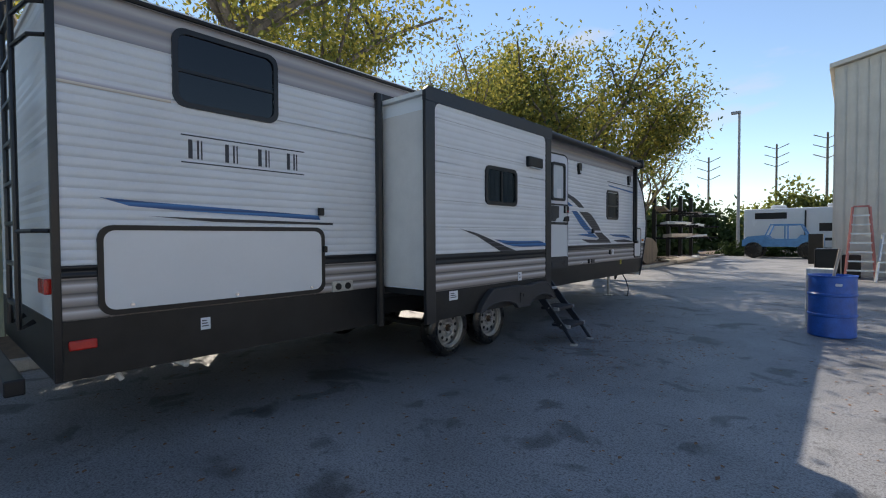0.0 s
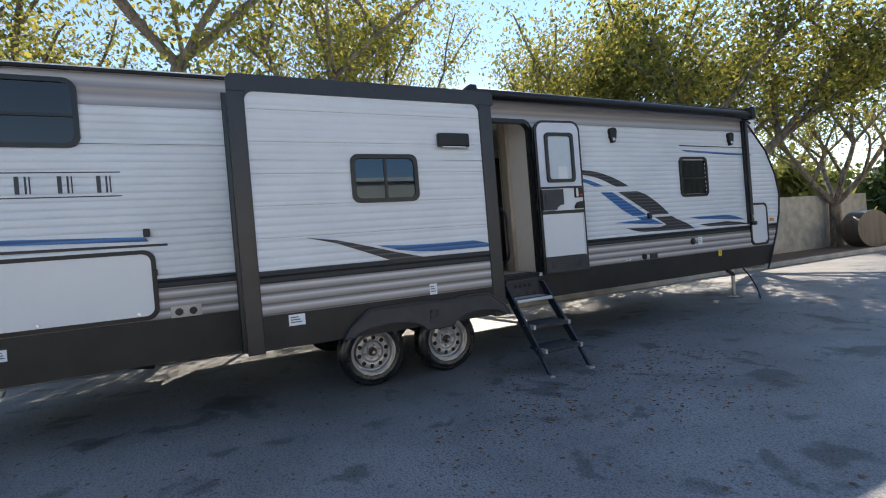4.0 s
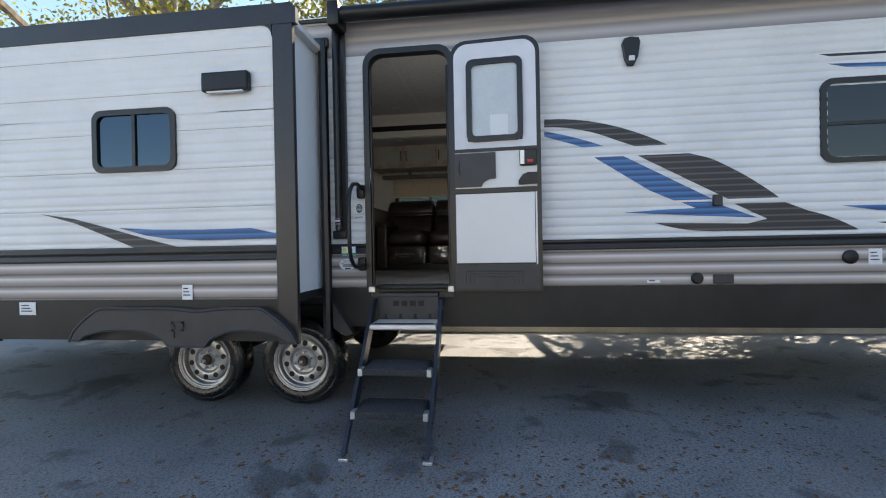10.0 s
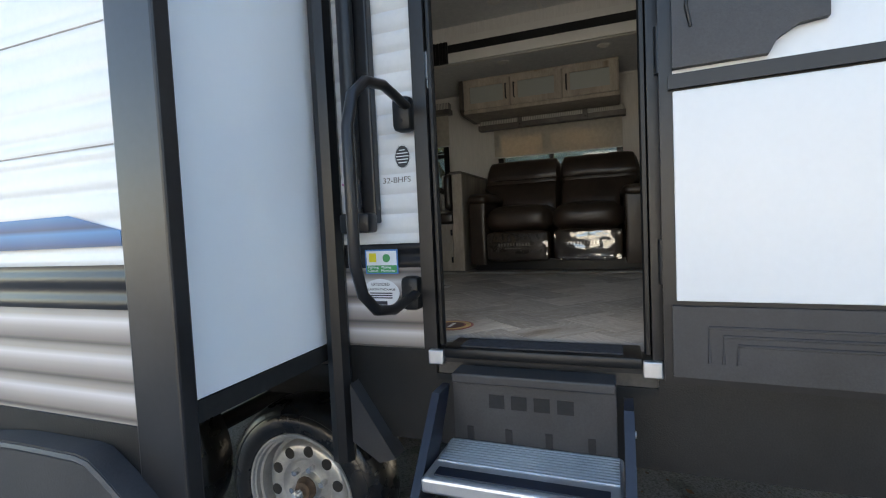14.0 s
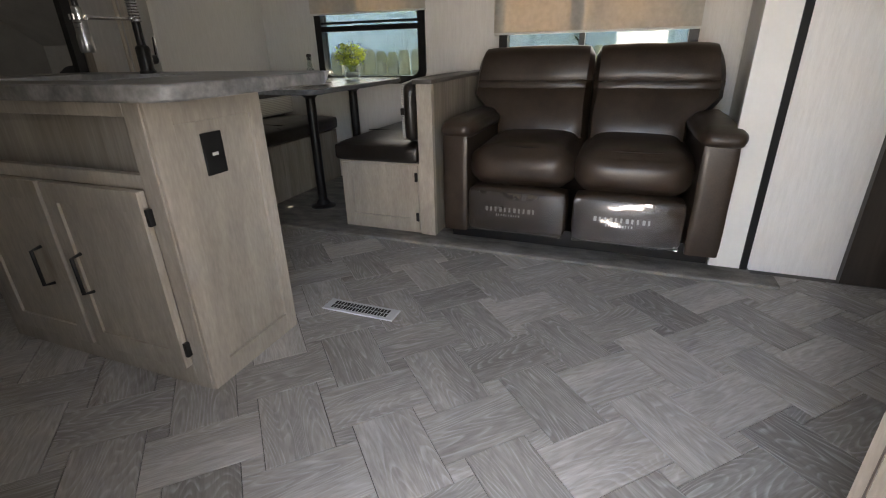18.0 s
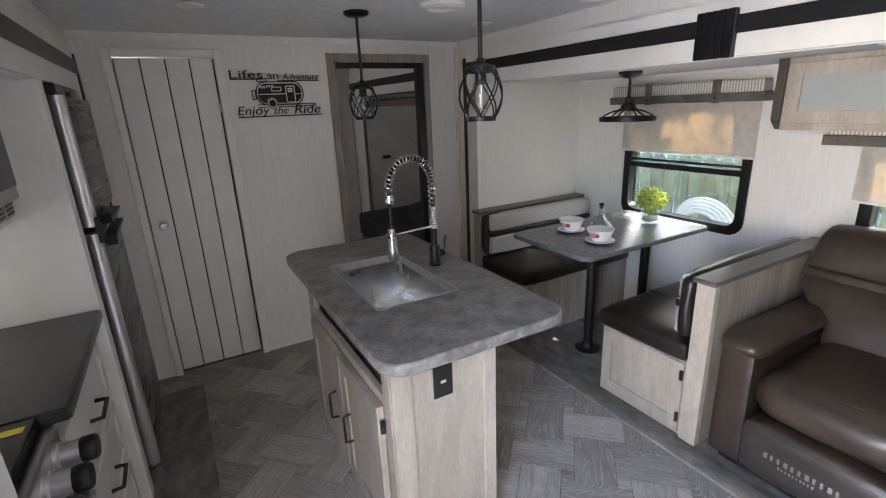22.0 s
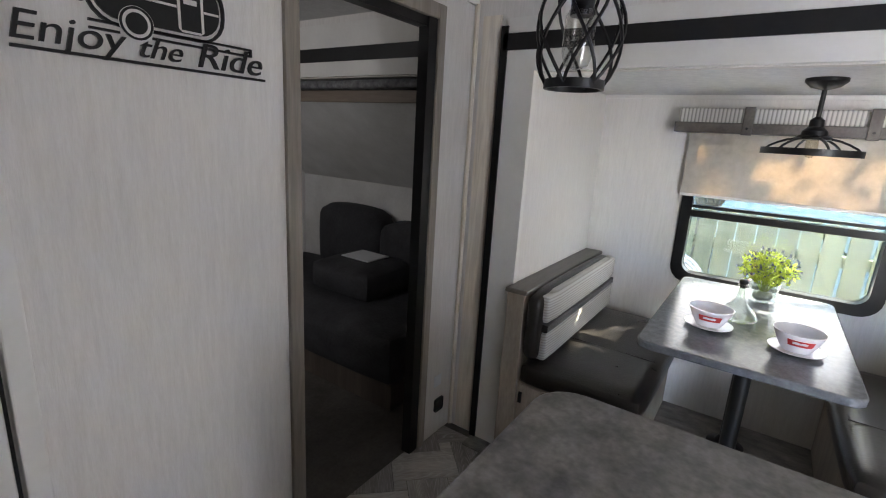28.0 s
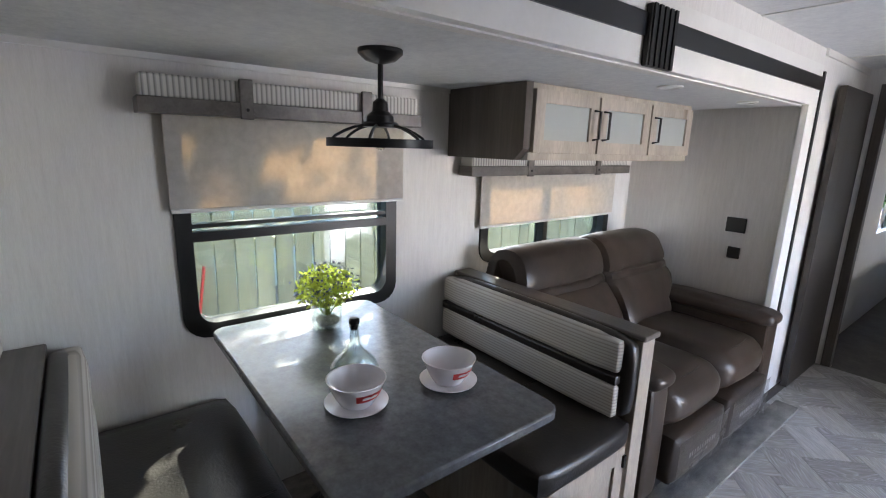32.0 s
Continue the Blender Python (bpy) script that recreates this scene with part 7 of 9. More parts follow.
part("pebbles", cushion(bmesh.new(), -6.748, -6.672, 4.237, 4.313, 1.786, 1.822, 0.02, 0.003, 5, 0.01), material("white_pebbles", (0.55, 0.53, 0.5), 0.5, var=0.2, scale=60), vase, smooth=True)
M_SPRIG = cloth_through("bright_green_foliage", (0.42, 0.5, 0.07), 0.5)
M_BLOOM = material("blue_grey_blossom", (0.07, 0.08, 0.17), 0.7, var=0.3, scale=40)
rnd = random.Random(5)


def leaf_cloud(bm, n, centre, spread, size, rnd, flat=0.4):
    for _ in range(n):
        while True:
            u = Vector((rnd.uniform(-1, 1), rnd.uniform(-1, 1), rnd.uniform(-1, 1)))
            if 0.2 < u.length < 1:
                break
        c = Vector(centre) + Vector((u.x * spread[0], u.y * spread[1], u.z * spread[2]))
        a, e = rnd.uniform(0, 6.283), rnd.uniform(-0.8, 1.2)
        d = Vector((math.cos(a) * math.cos(e), math.sin(a) * math.cos(e), math.sin(e)))
        s = d.cross(Vector((rnd.uniform(-1, 1), rnd.uniform(-1, 1), rnd.uniform(-1, 1)))).normalized()
        k = size * rnd.uniform(0.6, 1.4)
        bm.faces.new([bm.verts.new(p) for p in (c, c + d * k * 0.5 + s * k * flat * 0.5, c + d * k, c + d * k * 0.5 - s * k * flat * 0.5)])
    return bm


bm = bmesh.new()
for k in range(26):
    a = rnd.uniform(0, 6.283)
    r = rnd.uniform(0.02, 0.11)
    tube(bm, [(-6.71, 4.275, 1.81), (-6.71 + 0.4 * r * math.cos(a), 4.275 + 0.4 * r * math.sin(a), 1.87), (-6.71 + r * math.cos(a), 4.275 + r * math.sin(a), rnd.uniform(1.91, 2.0))], 0.0016, 4)
part("stems", bm, M_SPRIG, vase)
part("foliage", leaf_cloud(bmesh.new(), 900, (-6.71, 4.275, 1.935), (0.1, 0.11, 0.075), 0.022, rnd), M_SPRIG, vase, "bright green leaves")
part("blossoms", leaf_cloud(bmesh.new(), 420, (-6.71, 4.275, 1.945), (0.125, 0.13, 0.085), 0.011, rnd, 0.9), M_BLOOM, vase, "tiny blue flowers")

# ---- sofa ----
M_FILM_PRINT = material("pale_film_print", (0.3, 0.28, 0.26), 0.4, var=0.1)
sofa = thing("reclining_sofa", (-6.4, 5.93, 0.985), "dark brown leather two-seat reclining sofa on the slide-out carpet", "sofa")
M_FILM = glass("clear_film", rough=0.02, ior=2.0, tint=(0.9, 0.9, 0.9))


def sofa_back(y0, y1, wing):
    """One reclined back: a padded slab with a stitched band under the head, that spreads over the arm by wing."""
    bm = bmesh.new()
    prof = [(-6.42, 1.40), (-6.40, 1.46), (-6.40, 1.52), (-6.425, 1.58), (-6.46, 1.64), (-6.5, 1.69), (-6.53, 1.722), (-6.552, 1.735), (-6.55, 1.745), (-6.56, 1.768), (-6.577, 1.776), (-6.572, 1.79), (-6.575, 1.82), (-6.59, 1.86), (-6.615, 1.91), (-6.65, 1.945), (-6.7, 1.964), (-6.77, 1.966), (-6.84, 1.945), (-6.89, 1.88), (-6.9, 1.78), (-6.88, 1.6), (-6.86, 1.4)]
    n = 18
    rows = []
    for x, z in prof:
        cx, cz = -6.62 - 0.25 * (z - 1.5), min(1.85, max(1.42, z))
        row = []
        for k in range(n + 1):
            u = -1 + 2 * k / n
            u = math.copysign(abs(u) ** 0.72, u)
            f = (1 - abs(u) ** 5) ** 0.2 if abs(u) < 1 else 0.0
            g = 0.5 + 0.5 * f
            q = min(1.0, max(0.0, (z - 1.6) / 0.07))
            reach = wing * q * q * (3 - 2 * q) * (1 - 0.12 * max(0.0, (z - 1.8) / 0.15))
            lo, hi = y0 + min(0.0, reach), y1 + max(0.0, reach)
            p = Vector((cx + (x - cx) * g, (lo + hi) / 2 + (hi - lo) / 2 * u, cz + (z - cz) * g))
            crease = math.exp(-((z - 1.755) / 0.05) ** 2)
            p += noise.noise_vector(p * 7) * 0.007 + noise.noise_vector(Vector((p.x * 20, p.y * 34, p.z * 14))) * (0.002 + 0.004 * crease)
            row.append(bm.verts.new(p))
        rows.append(row)
    for A, B in zip(rows, rows[1:]):
        for k in range(n):
            bm.faces.new((A[k], A[k + 1], B[k + 1], B[k]))
    for k in (0, n):
        bm.faces.new([row[k] for row in rows])
    bm.faces.new(rows[0])
    bm.faces.new(rows[-1])
    return bm


def film_sheet(y0, y1, z0, z1, x, seed):
    """Clear wrapping film drawn over a panel, with slack folds."""
    bm = bmesh.new()
    nu, nv = 36, 16
    rows = []
    for j in range(nv + 1):
        z = z0 + (z1 - z0) * j / nv
        row = []
        for i in range(nu + 1):
            y = y0 + (y1 - y0) * i / nu
            w = math.sin(math.pi * i / nu) * math.sin(math.pi * j / nv)
            d = noise.noise(Vector((y * 9 + seed, z * 22, seed))) * 0.005 + noise.noise(Vector((y * 30, z * 60, seed + 4))) * 0.0022
            row.append(bm.verts.new((x + 0.006 * w + d, y, z)))
        rows.append(row)
    for A, B in zip(rows, rows[1:]):
        for k in range(nu):
            bm.faces.new((A[k], A[k + 1], B[k + 1], B[k]))
    return bm


for y0, y1 in ((5.41, 5.925), (5.945, 6.455)):
    st = part("seat_cushion", cushion(bmesh.new(), -6.6, -5.9, y0, y1, 1.3, 1.5, 0.08, 0.025, 14, 0.005), M_LEATHER, sofa, "rounded seat cushion", True)
    yc = (y0 + y1) / 2
    part("seam", tube(bmesh.new(), [(-5.99 - 0.045 * ((k - 6) / 6) ** 2 + 0.045, y0 + 0.03 + (y1 - y0 - 0.06) * k / 12, 1.502 - 0.02 * abs((k - 6) / 6) ** 3) for k in range(13)], 0.0025, 5), M_LEATHER_BLACK, st)
    fp = part("footrest", cushion(bmesh.new(), -6.0, -5.86, y0 + 0.01, y1 - 0.01, 1.07, 1.3, 0.025, 0.008, 8, 0.002), M_LEATHER, sofa, "footrest panel still in clear film", True)
    part("film", film_sheet(y0 + 0.015, y1 - 0.015, 1.075, 1.29, -5.846, y0), M_FILM, fp, "slack clear wrapping film", True)
    for ya, wide, z, high, count in ((y0 + 0.11, 0.017, 1.188, 0.024, 11), (y0 + 0.165, 0.009, 1.165, 0.012, 10)):
        for k in range(count):
            ys = ya + k * wide * 1.42
            part("brand_bar", boxed(-5.842, -5.8415, ys, ys + wide * (0.55 if k % 3 else 0.8), z, z + high), M_FILM_PRINT, fp)
    part("backrest", sofa_back(y0 - 0.004, y1 + 0.004, -0.175 if y0 < 5.6 else 0.15), M_LEATHER, sofa, "padded back with a stitched band below the head", True)
for y0, y1 in ((5.25, 5.41), (6.46, 6.63)):
    part("arm", cushion(bmesh.new(), -6.75, -5.91, y0 + 0.008, y1 - 0.008, 1.03, 1.56, 0.02, 0.004, 8, 0.002), M_LEATHER, sofa, "upholstered arm", True)
    part("arm_pad", cushion(bmesh.new(), -6.7, -5.895, y0 - 0.004, y1 + 0.012, 1.535, 1.62, 0.042, 0.012, 12, 0.005), M_LEATHER, sofa, "padded armrest", True)
part("base", boxed(-6.75, -5.95, 5.3, 6.58, 0.99, 1.08), M_BLACK, sofa)
part("back_shell", boxed(-6.93, -6.78, 5.3, 6.56, 1.02, 1.7, bevel=0.03), M_LEATHER, sofa, smooth=True)

# ---- slide-out windows, shades and cabinet ----
def room_window(name, w, sash):
    y0, y1, z0, z1 = w
    f = structure(name, ring(bmesh.new(), "x", -7.04, SLIDE_BACK + 0.012, rounded(y0 - 0.03, y1 + 0.03, z0 - 0.03, z1 + 0.03, 0.09), rounded(y0 + 0.025, y1 - 0.025, z0 + 0.025, z1 - 0.025, 0.06)), M_BLACK, "black-framed slide-out window with clear panes", "window", True)
    part("pane", boxed(-7.012, -7.008, y0 + 0.02, y1 - 0.02, z0 + 0.02, z1 - 0.02), M_PANE, f, "clear glass")
    if sash == "h":
        part("sash_bar", boxed(-7.03, SLIDE_BACK + 0.01, y0 + 0.02, y1 - 0.02, 2.1, 2.135), M_BLACK, f)
        part("sash_bar", boxed(-7.0, SLIDE_BACK + 0.006, y0 + 0.02, y1 - 0.02, 2.15, 2.165), M_BLACK, f)
    else:
        part("sash_bar", boxed(-7.03, SLIDE_BACK + 0.01, 5.8, 5.835, z0 + 0.02, z1 - 0.02), M_BLACK, f)
    return f


room_window("window_1", WIN1, "h")
room_window("window_2", WIN2, "v")


def shade(y0, y1, z0, z1, vy0, vy1, vz0, vz1):
    s = thing("roller_shade", (-6.93, (y0 + y1) / 2, z1), "beige roller shade half drawn, with a patterned grey valance", "window shade", "slide-out shades")
    part("cloth", boxed(-6.938, -6.935, y0, y1, z0, z1), M_SHADE, s, "translucent beige cloth")
    part("hem_bar", boxed(-6.945, -6.928, y0, y1, z0 - 0.014, z0, bevel=0.004), M_WHITE_BOARD, s)
    v = part("valance", boxed(-6.96, -6.87, vy0, vy1, vz0 + 0.045, vz1, bevel=0.008), M_WEAVE_Y, s, "chevron-patterned valance")
    part("valance_rail", boxed(-6.96, -6.855, vy0 - 0.012, vy1 + 0.012, vz0, vz0 + 0.05, bevel=0.003), M_CAP, v, "grey-brown lower rail")
    for y in (vy0 + (vy1 - vy0) * 0.3, vy0 + (vy1 - vy0) * 0.75):
        st = part("valance_strap", boxed(-6.866, -6.85, y - 0.022, y + 0.022, vz0 - 0.006, vz1 + 0.006, bevel=0.003), M_CAP, v, "grey-brown strap")
        part("strap_screw", cyl(bmesh.new(), (-6.85, y, vz0 + 0.025), (-6.846, y, vz0 + 0.025), 0.006, 8), M_BLACK, v)
    return s


shade(3.82, 4.76, 2.225, 2.6, 3.76, 4.79, 2.54, 2.66)
shade(5.25, 6.48, 2.05, 2.36, 5.12, 6.5, 2.32, 2.415)
cab = thing("overhead_cabinet", (-6.72, 5.85, 2.42), "oak overhead cabinet with three frosted glass doors above the sofa", "cabinet")
part("side_panel", prism(bmesh.new(), [(-6.965, 2.415), (-6.52, 2.415), (-6.47, 2.46), (-6.47, 2.728), (-6.965, 2.728)], "y", 5.04, 5.08), M_DARKWOOD, cab, "dark wood end panel")
part("body", boxed(-6.965, -6.5, 5.08, 6.46, 2.415, 2.728), M_OAK_GREY, cab)
part("bottom_rail", boxed(-6.5, -6.478, 5.08, 6.46, 2.415, 2.445), M_OAK, cab)
part("top_rail", boxed(-6.5, -6.478, 5.08, 6.46, 2.705, 2.728), M_OAK, cab)
for k, (y0, y1) in enumerate(((5.09, 5.525), (5.54, 5.985), (6.0, 6.445))):
    d = part("door", ring(bmesh.new(), "x", -6.48, -6.458, rounded(y0, y1, 2.447, 2.703, 0.004), rounded(y0 + 0.06, y1 - 0.06, 2.5, 2.65, 0.004)), M_OAK, cab, "light oak door frame")
    part("pane", boxed(-6.473, -6.468, y0 + 0.058, y1 - 0.058, 2.498, 2.652), M_FROST_DOOR, d, "frosted glass")
    hy = y1 - 0.03 if k == 0 else y0 + 0.03
    part("handle", tube(bmesh.new(), [(-6.458, hy, 2.51), (-6.425, hy, 2.515), (-6.425, hy, 2.635), (-6.458, hy, 2.64)], 0.006), M_BLACK, d, "black bar handle", True)
for x0, x1, z0, z1 in ((-6.29, -6.18, 2.0, 2.09), (-6.26, -6.19, 1.84, 1.91)):
    solo("wall_switch", boxed(x0, x1, SL_Y1 - 0.012, SL_Y1, z0, z1, bevel=0.004), M_PLUG, "black switch plate on the slide-out end wall", "switch", "slide-out switches")

# ---- lamps (unlit) ----
def pendant(x, y, z_top, z0, z1, r):
    p = thing("pendant_lamp", (x, y, z_top), "unlit black wire-cage pendant lamp over the island", "pendant lamp", "island pendants")
    part("ceiling_plate", lathe(bmesh.new(), [(0, 0), (0.06, 0), (0.06, -0.012), (0.05, -0.02), (0.008, -0.022)], (x, y, z_top), "z", 24), M_BLACK, p, smooth=True)
    part("rod", cyl(bmesh.new(), (x, y, z1), (x, y, z_top - 0.02), 0.007, 10), M_BLACK, p, smooth=True)
    part("cap", lathe(bmesh.new(), [(0.008, 0.03), (0.012, 0.026), (0.016, 0.012), (0.044, 0.006), (0.048, 0), (0.048, -0.014), (0.04, -0.014)], (x, y, z1), "z", 24), M_BLACK, p, smooth=True)
    part("bottom_ring", lathe(bmesh.new(), [(0.042, 0), (0.048, 0), (0.048, 0.014), (0.042, 0.014)], (x, y, z0), "z", 24), M_BLACK, p, smooth=True)
    h = z1 - z0
    for k in range(6):
        for s in (1, -1):
            pts = []
            for j in range(11):
                t = j / 10
                a = 2 * math.pi * k / 6 + s * t * 1.25
                rr = 0.046 + (r - 0.046) * math.sin(math.pi * t) ** 0.8
                pts.append((x + rr * math.cos(a), y + rr * math.sin(a), z0 + 0.007 + h * t - 0.01 * t))
            part("cage_wire", tube(bmesh.new(), pts, 0.0028, 5), M_BLACK, p)
    part("socket", cyl(bmesh.new(), (x, y, z1 - 0.05), (x, y, z1), 0.018, 14), M_BLACK, p, smooth=True)
    part("bulb", lathe(bmesh.new(), [(0.014, 0), (0.024, -0.02), (0.025, -0.075), (0.018, -0.095), (0, -0.1)], (x, y, z1 - 0.03), "z", 16), glass("clear_bulb", ior=1.9, rough=0.08, tint=(0.8, 0.8, 0.78)), p, "clear tubular bulb", True)
    return p


pendant(-4.885, 3.92, CEIL, 2.535, 2.695, 0.068)
pendant(-4.885, 4.955, CEIL, 2.535, 2.695, 0.068)
lx, ly = -6.37, 4.31
dl = thing("dinette_lamp", (lx, ly, SL_TOP), "unlit black wire-wheel lamp over the dinette table", "pendant lamp")
part("ceiling_plate", lathe(bmesh.new(), [(0, 0), (0.065, 0), (0.065, -0.012), (0.045, -0.03), (0.01, -0.04)], (lx, ly, SL_TOP), "z", 24), M_BLACK, dl, smooth=True)
part("rod", cyl(bmesh.new(), (lx, ly, 2.56), (lx, ly, SL_TOP - 0.03), 0.008, 10), M_BLACK, dl, smooth=True)
part("cap", lathe(bmesh.new(), [(0.01, 0.05), (0.022, 0.04), (0.024, 0.015), (0.04, 0.0), (0.042, -0.02), (0.03, -0.025)], (lx, ly, 2.545), "z", 24), M_BLACK, dl, smooth=True)
part("rim", lathe(bmesh.new(), [(0.152, -0.012), (0.158, -0.012), (0.158, 0.012), (0.152, 0.012)], (lx, ly, 2.468), "z", 48), M_BLACK, dl, smooth=True)
part("hub", lathe(bmesh.new(), [(0.0, 0.012), (0.05, 0.01), (0.056, 0.004), (0.056, -0.004), (0.0, -0.006)], (lx, ly, 2.518), "z", 28), M_BLACK, dl, smooth=True)
for k in range(6):
    a = 2 * math.pi * (k + 0.3) / 6
    c, s = math.cos(a), math.sin(a)
    arcs = [(0.05, 2.518), (0.08, 2.512), (0.11, 2.5), (0.135, 2.486), (0.154, 2.466)]
    part("spoke", tube(bmesh.new(), [(lx + q * c, ly + q * s, z) for q, z in arcs], 0.0045, 6), M_BLACK, dl, smooth=True)
part("bulb", lathe(bmesh.new(), [(0.012, 0.03), (0.02, 0.01), (0.022, -0.03), (0.012, -0.05), (0, -0.055)], (lx, ly, 2.5), "z", 14), glass("lamp_bulb", tint=(0.85, 0.82, 0.75)), dl, smooth=True)
for x, y, z, r in ((-4.18, 3.85, CEIL, 0.055), (-5.69, 3.8, CEIL, 0.055), (-5.69, 5.6, CEIL, 0.055), (-6.15, 5.55, SL_TOP, 0.05), (-6.15, 6.35, SL_TOP, 0.05), (-3.3, 4.4, 2.73, 0.06)):
    solo("ceiling_spot", lathe(bmesh.new(), [(0, -0.004), (r * 0.7, -0.004), (r * 0.75, -0.009), (r, -0.006), (r, 0)], (x, y, z), "z", 28), M_WHITE_BOARD, "small round off-white ceiling puck light, unlit", "ceiling light", "puck lights", True)
vent = solo("ceiling_vent", lathe(bmesh.new(), [(0, -0.012), (0.04, -0.014), (0.06, -0.01), (0.075, -0.022), (0.1, -0.014), (0.105, 0)], (-5.2, 4.2, CEIL), "z", 32), M_WHITE_BOARD, "round off-white ceiling air vent", "vent", smooth=True)
vent = thing("roof_hatch", (-4.8, 6.6, CEIL), "square off-white ceiling fan hatch, closed", "hatch")
part("frame", boxed(-5.05, -4.55, 6.4, 6.9, CEIL - 0.03, CEIL, bevel=0.01), M_WHITE_BOARD, vent)
part("screen", boxed(-4.98, -4.62, 6.47, 6.83, CEIL - 0.034, CEIL - 0.028), M_CEILING, vent)

# ---- entry closet, entertainment wall, bedroom ----
clos = thing("entry_closet", (-4.05, 7.2, 0.975), "tall entry closet with oak corner post and pale side panel", "closet")
part("side_panel", boxed(-4.24, -3.645, 6.66, 6.69, 0.976, CEIL), M_WALLPAPER, clos, "pale linen-textured panel")
part("oak_side", boxed(-4.43, -4.24, 6.6, 6.69, 0.976, CEIL, bevel=0.004), M_OAK, clos, "light oak front stile")
part("oak_groove", boxed(-4.39, -4.384, 6.598, 6.601, 0.976, CEIL), M_DARKWOOD, clos)
part("front", boxed(-4.44, -4.42, 6.69, 7.9, 0.976, CEIL), M_OAK, clos)
part("screen_panel", boxed(-4.5, -4.44, 6.78, 7.7, 1.05, 1.95, bevel=0.004), material("black_screen", (0.008, 0.008, 0.009), 0.12, var=0.02), clos, "black glass fireplace front")
structure("wall_strip", boxed(IN_F, IN_F + 0.006, 7.28, 7.3, 0.98, 1.6), M_BLACK_TRIM, "black strip on the side wall", "trim")
# darker than the doorway's walnut: the leaf's shadow is put into its colour
bdr = structure("door_3", boxed(-5.02, -4.985, 0, 0.62, 0, 1.88), wood("shaded_door_skin", (0.05, 0.039, 0.033), (0.028, 0.022, 0.018), 0.4), "open dark wood bedroom door", "door")
bdr.data.transform(Matrix.Translation((5.0, 0, 0)))
bdr.matrix_world = pose(-5.94, 7.715, 0.985, 0, 0, 180)
part("door_handle", tube(bmesh.new(), [(0.0, 0.56, 0.96), (0.05, 0.56, 0.96), (0.05, 0.45, 0.96)], 0.01), M_CHROME, None, smooth=True).parent = bdr
bm = bmesh.new()
for x0, x1, z0, z1 in ((-5.895, -5.84, 0.972, 2.93), (-5.2, -5.145, 0.972, 2.93), (-5.84, -5.2, 2.875, 2.93)):
    box(bm, x0, x1, FB - 0.014, FB + 0.055, z0, z1, bevel=0.003)
structure("bedroom_casing", bm, M_DARKWOOD, "dark wood casing of the bedroom doorway", "trim")
bed = thing("bed", (-4.9, 9.6, 0.98), "made bed with pale blue-grey cover in the dim bedroom", "bed")
part("bed_base", boxed(-5.6, -4.1, 8.7, 10.6, 0.98, 1.35), M_DARKWOOD, bed)
part("mattress", cushion(bmesh.new(), -5.62, -4.08, 8.65, 10.6, 1.35, 1.6, 0.06, 0.02, 8), material("grey_blue_cover", (0.3, 0.33, 0.38), 0.9, var=0.15, scale=9, bump=0.4), bed, smooth=True)
reg = thing("floor_register", (-5.05, 5.22, 0.977), "white pressed-metal floor air register", "floor vent")
part("frame", boxed(-5.097, -5.013, 5.055, 5.38, 0.977, 0.983, bevel=0.002), M_SMOOTH_WHITE, reg)
for k in range(18):
    for x0, x1 in ((-5.081, -5.057), (-5.053, -5.029)):
        part("slot", boxed(x0, x1, 5.088 + 0.0144 * k, 5.0985 + 0.0144 * k, 0.983, 0.9835), M_DARKVOID, reg)
sticker_floor = solo("floor_sticker", lathe(bmesh.new(), [(0, 0.001), (0.088, 0.001), (0.088, 0)], (-3.95, 5.785, 0.977), "z", 32), material("sticker_maroon", (0.3, 0.05, 0.06), 0.4), "round maroon and gold flooring sticker by the door", "sticker")
M_GOLD = material("sticker_gold", (0.6, 0.42, 0.16), 0.4, var=0.2, scale=20)
part("gold_ring", lathe(bmesh.new(), [(0.058, 0.001), (0.058, 0.0016), (0.078, 0.0016), (0.078, 0.001)], (-3.95, 5.785, 0.977), "z", 36), M_GOLD, sticker_floor, "gold ring")
part("sticker_field", lathe(bmesh.new(), [(0, 0.0018), (0.05, 0.0018), (0.05, 0.001)], (-3.95, 5.785, 0.977), "z", 32), material("sticker_dark_centre", (0.06, 0.02, 0.02), 0.4), sticker_floor, "dark centre")
part("print_bar", boxed(-3.985, -3.915, 5.778, 5.792, 0.9788, 0.9793), M_STICKER, sticker_floor)

# ---- yard ----
M_CONC = material("pale_concrete", (0.36, 0.34, 0.3), 0.85, var=0.15, scale=3, bump=0.4)
M_MULCH = material("leaf_litter", (0.16, 0.11, 0.075), 0.95, var=0.4, scale=9, bump=0.9, bscale=60, color2=(0.08, 0.06, 0.045))
M_FENCE = wood("weathered_fence_board", (0.36, 0.375, 0.28), (0.23, 0.25, 0.175), 0.9, per_object=0.18, bump=0.4)
M_BARK = material("grey_brown_bark", (0.2, 0.165, 0.13), 0.95, var=0.35, scale=8, bump=0.9, bscale=40, stretch=(1, 1, 0.3))
M_LEAF_OLIVE = cloth_through("olive_leaf", (0.18, 0.195, 0.05), 0.55)
M_LEAF_GOLD = cloth_through("yellow_green_leaf", (0.34, 0.3, 0.065), 0.6)
M_LEAF_DARK = cloth_through("dark_leaf", (0.045, 0.075, 0.02), 0.3)
kerb = structure("kerb", boxed(-7.05, -6.9, -30, 60, 0.0, 0.14, bevel=0.02), M_CONC, "pale concrete kerb along the planting strip", "kerb")
bm = boxed(-9.4, -7.05, -30, 60, 0.0, 0.11)
structure("planting_strip", bm, M_MULCH, "brown leaf-littered planting strip behind the kerb", "ground")
FENCE_X = -8.9
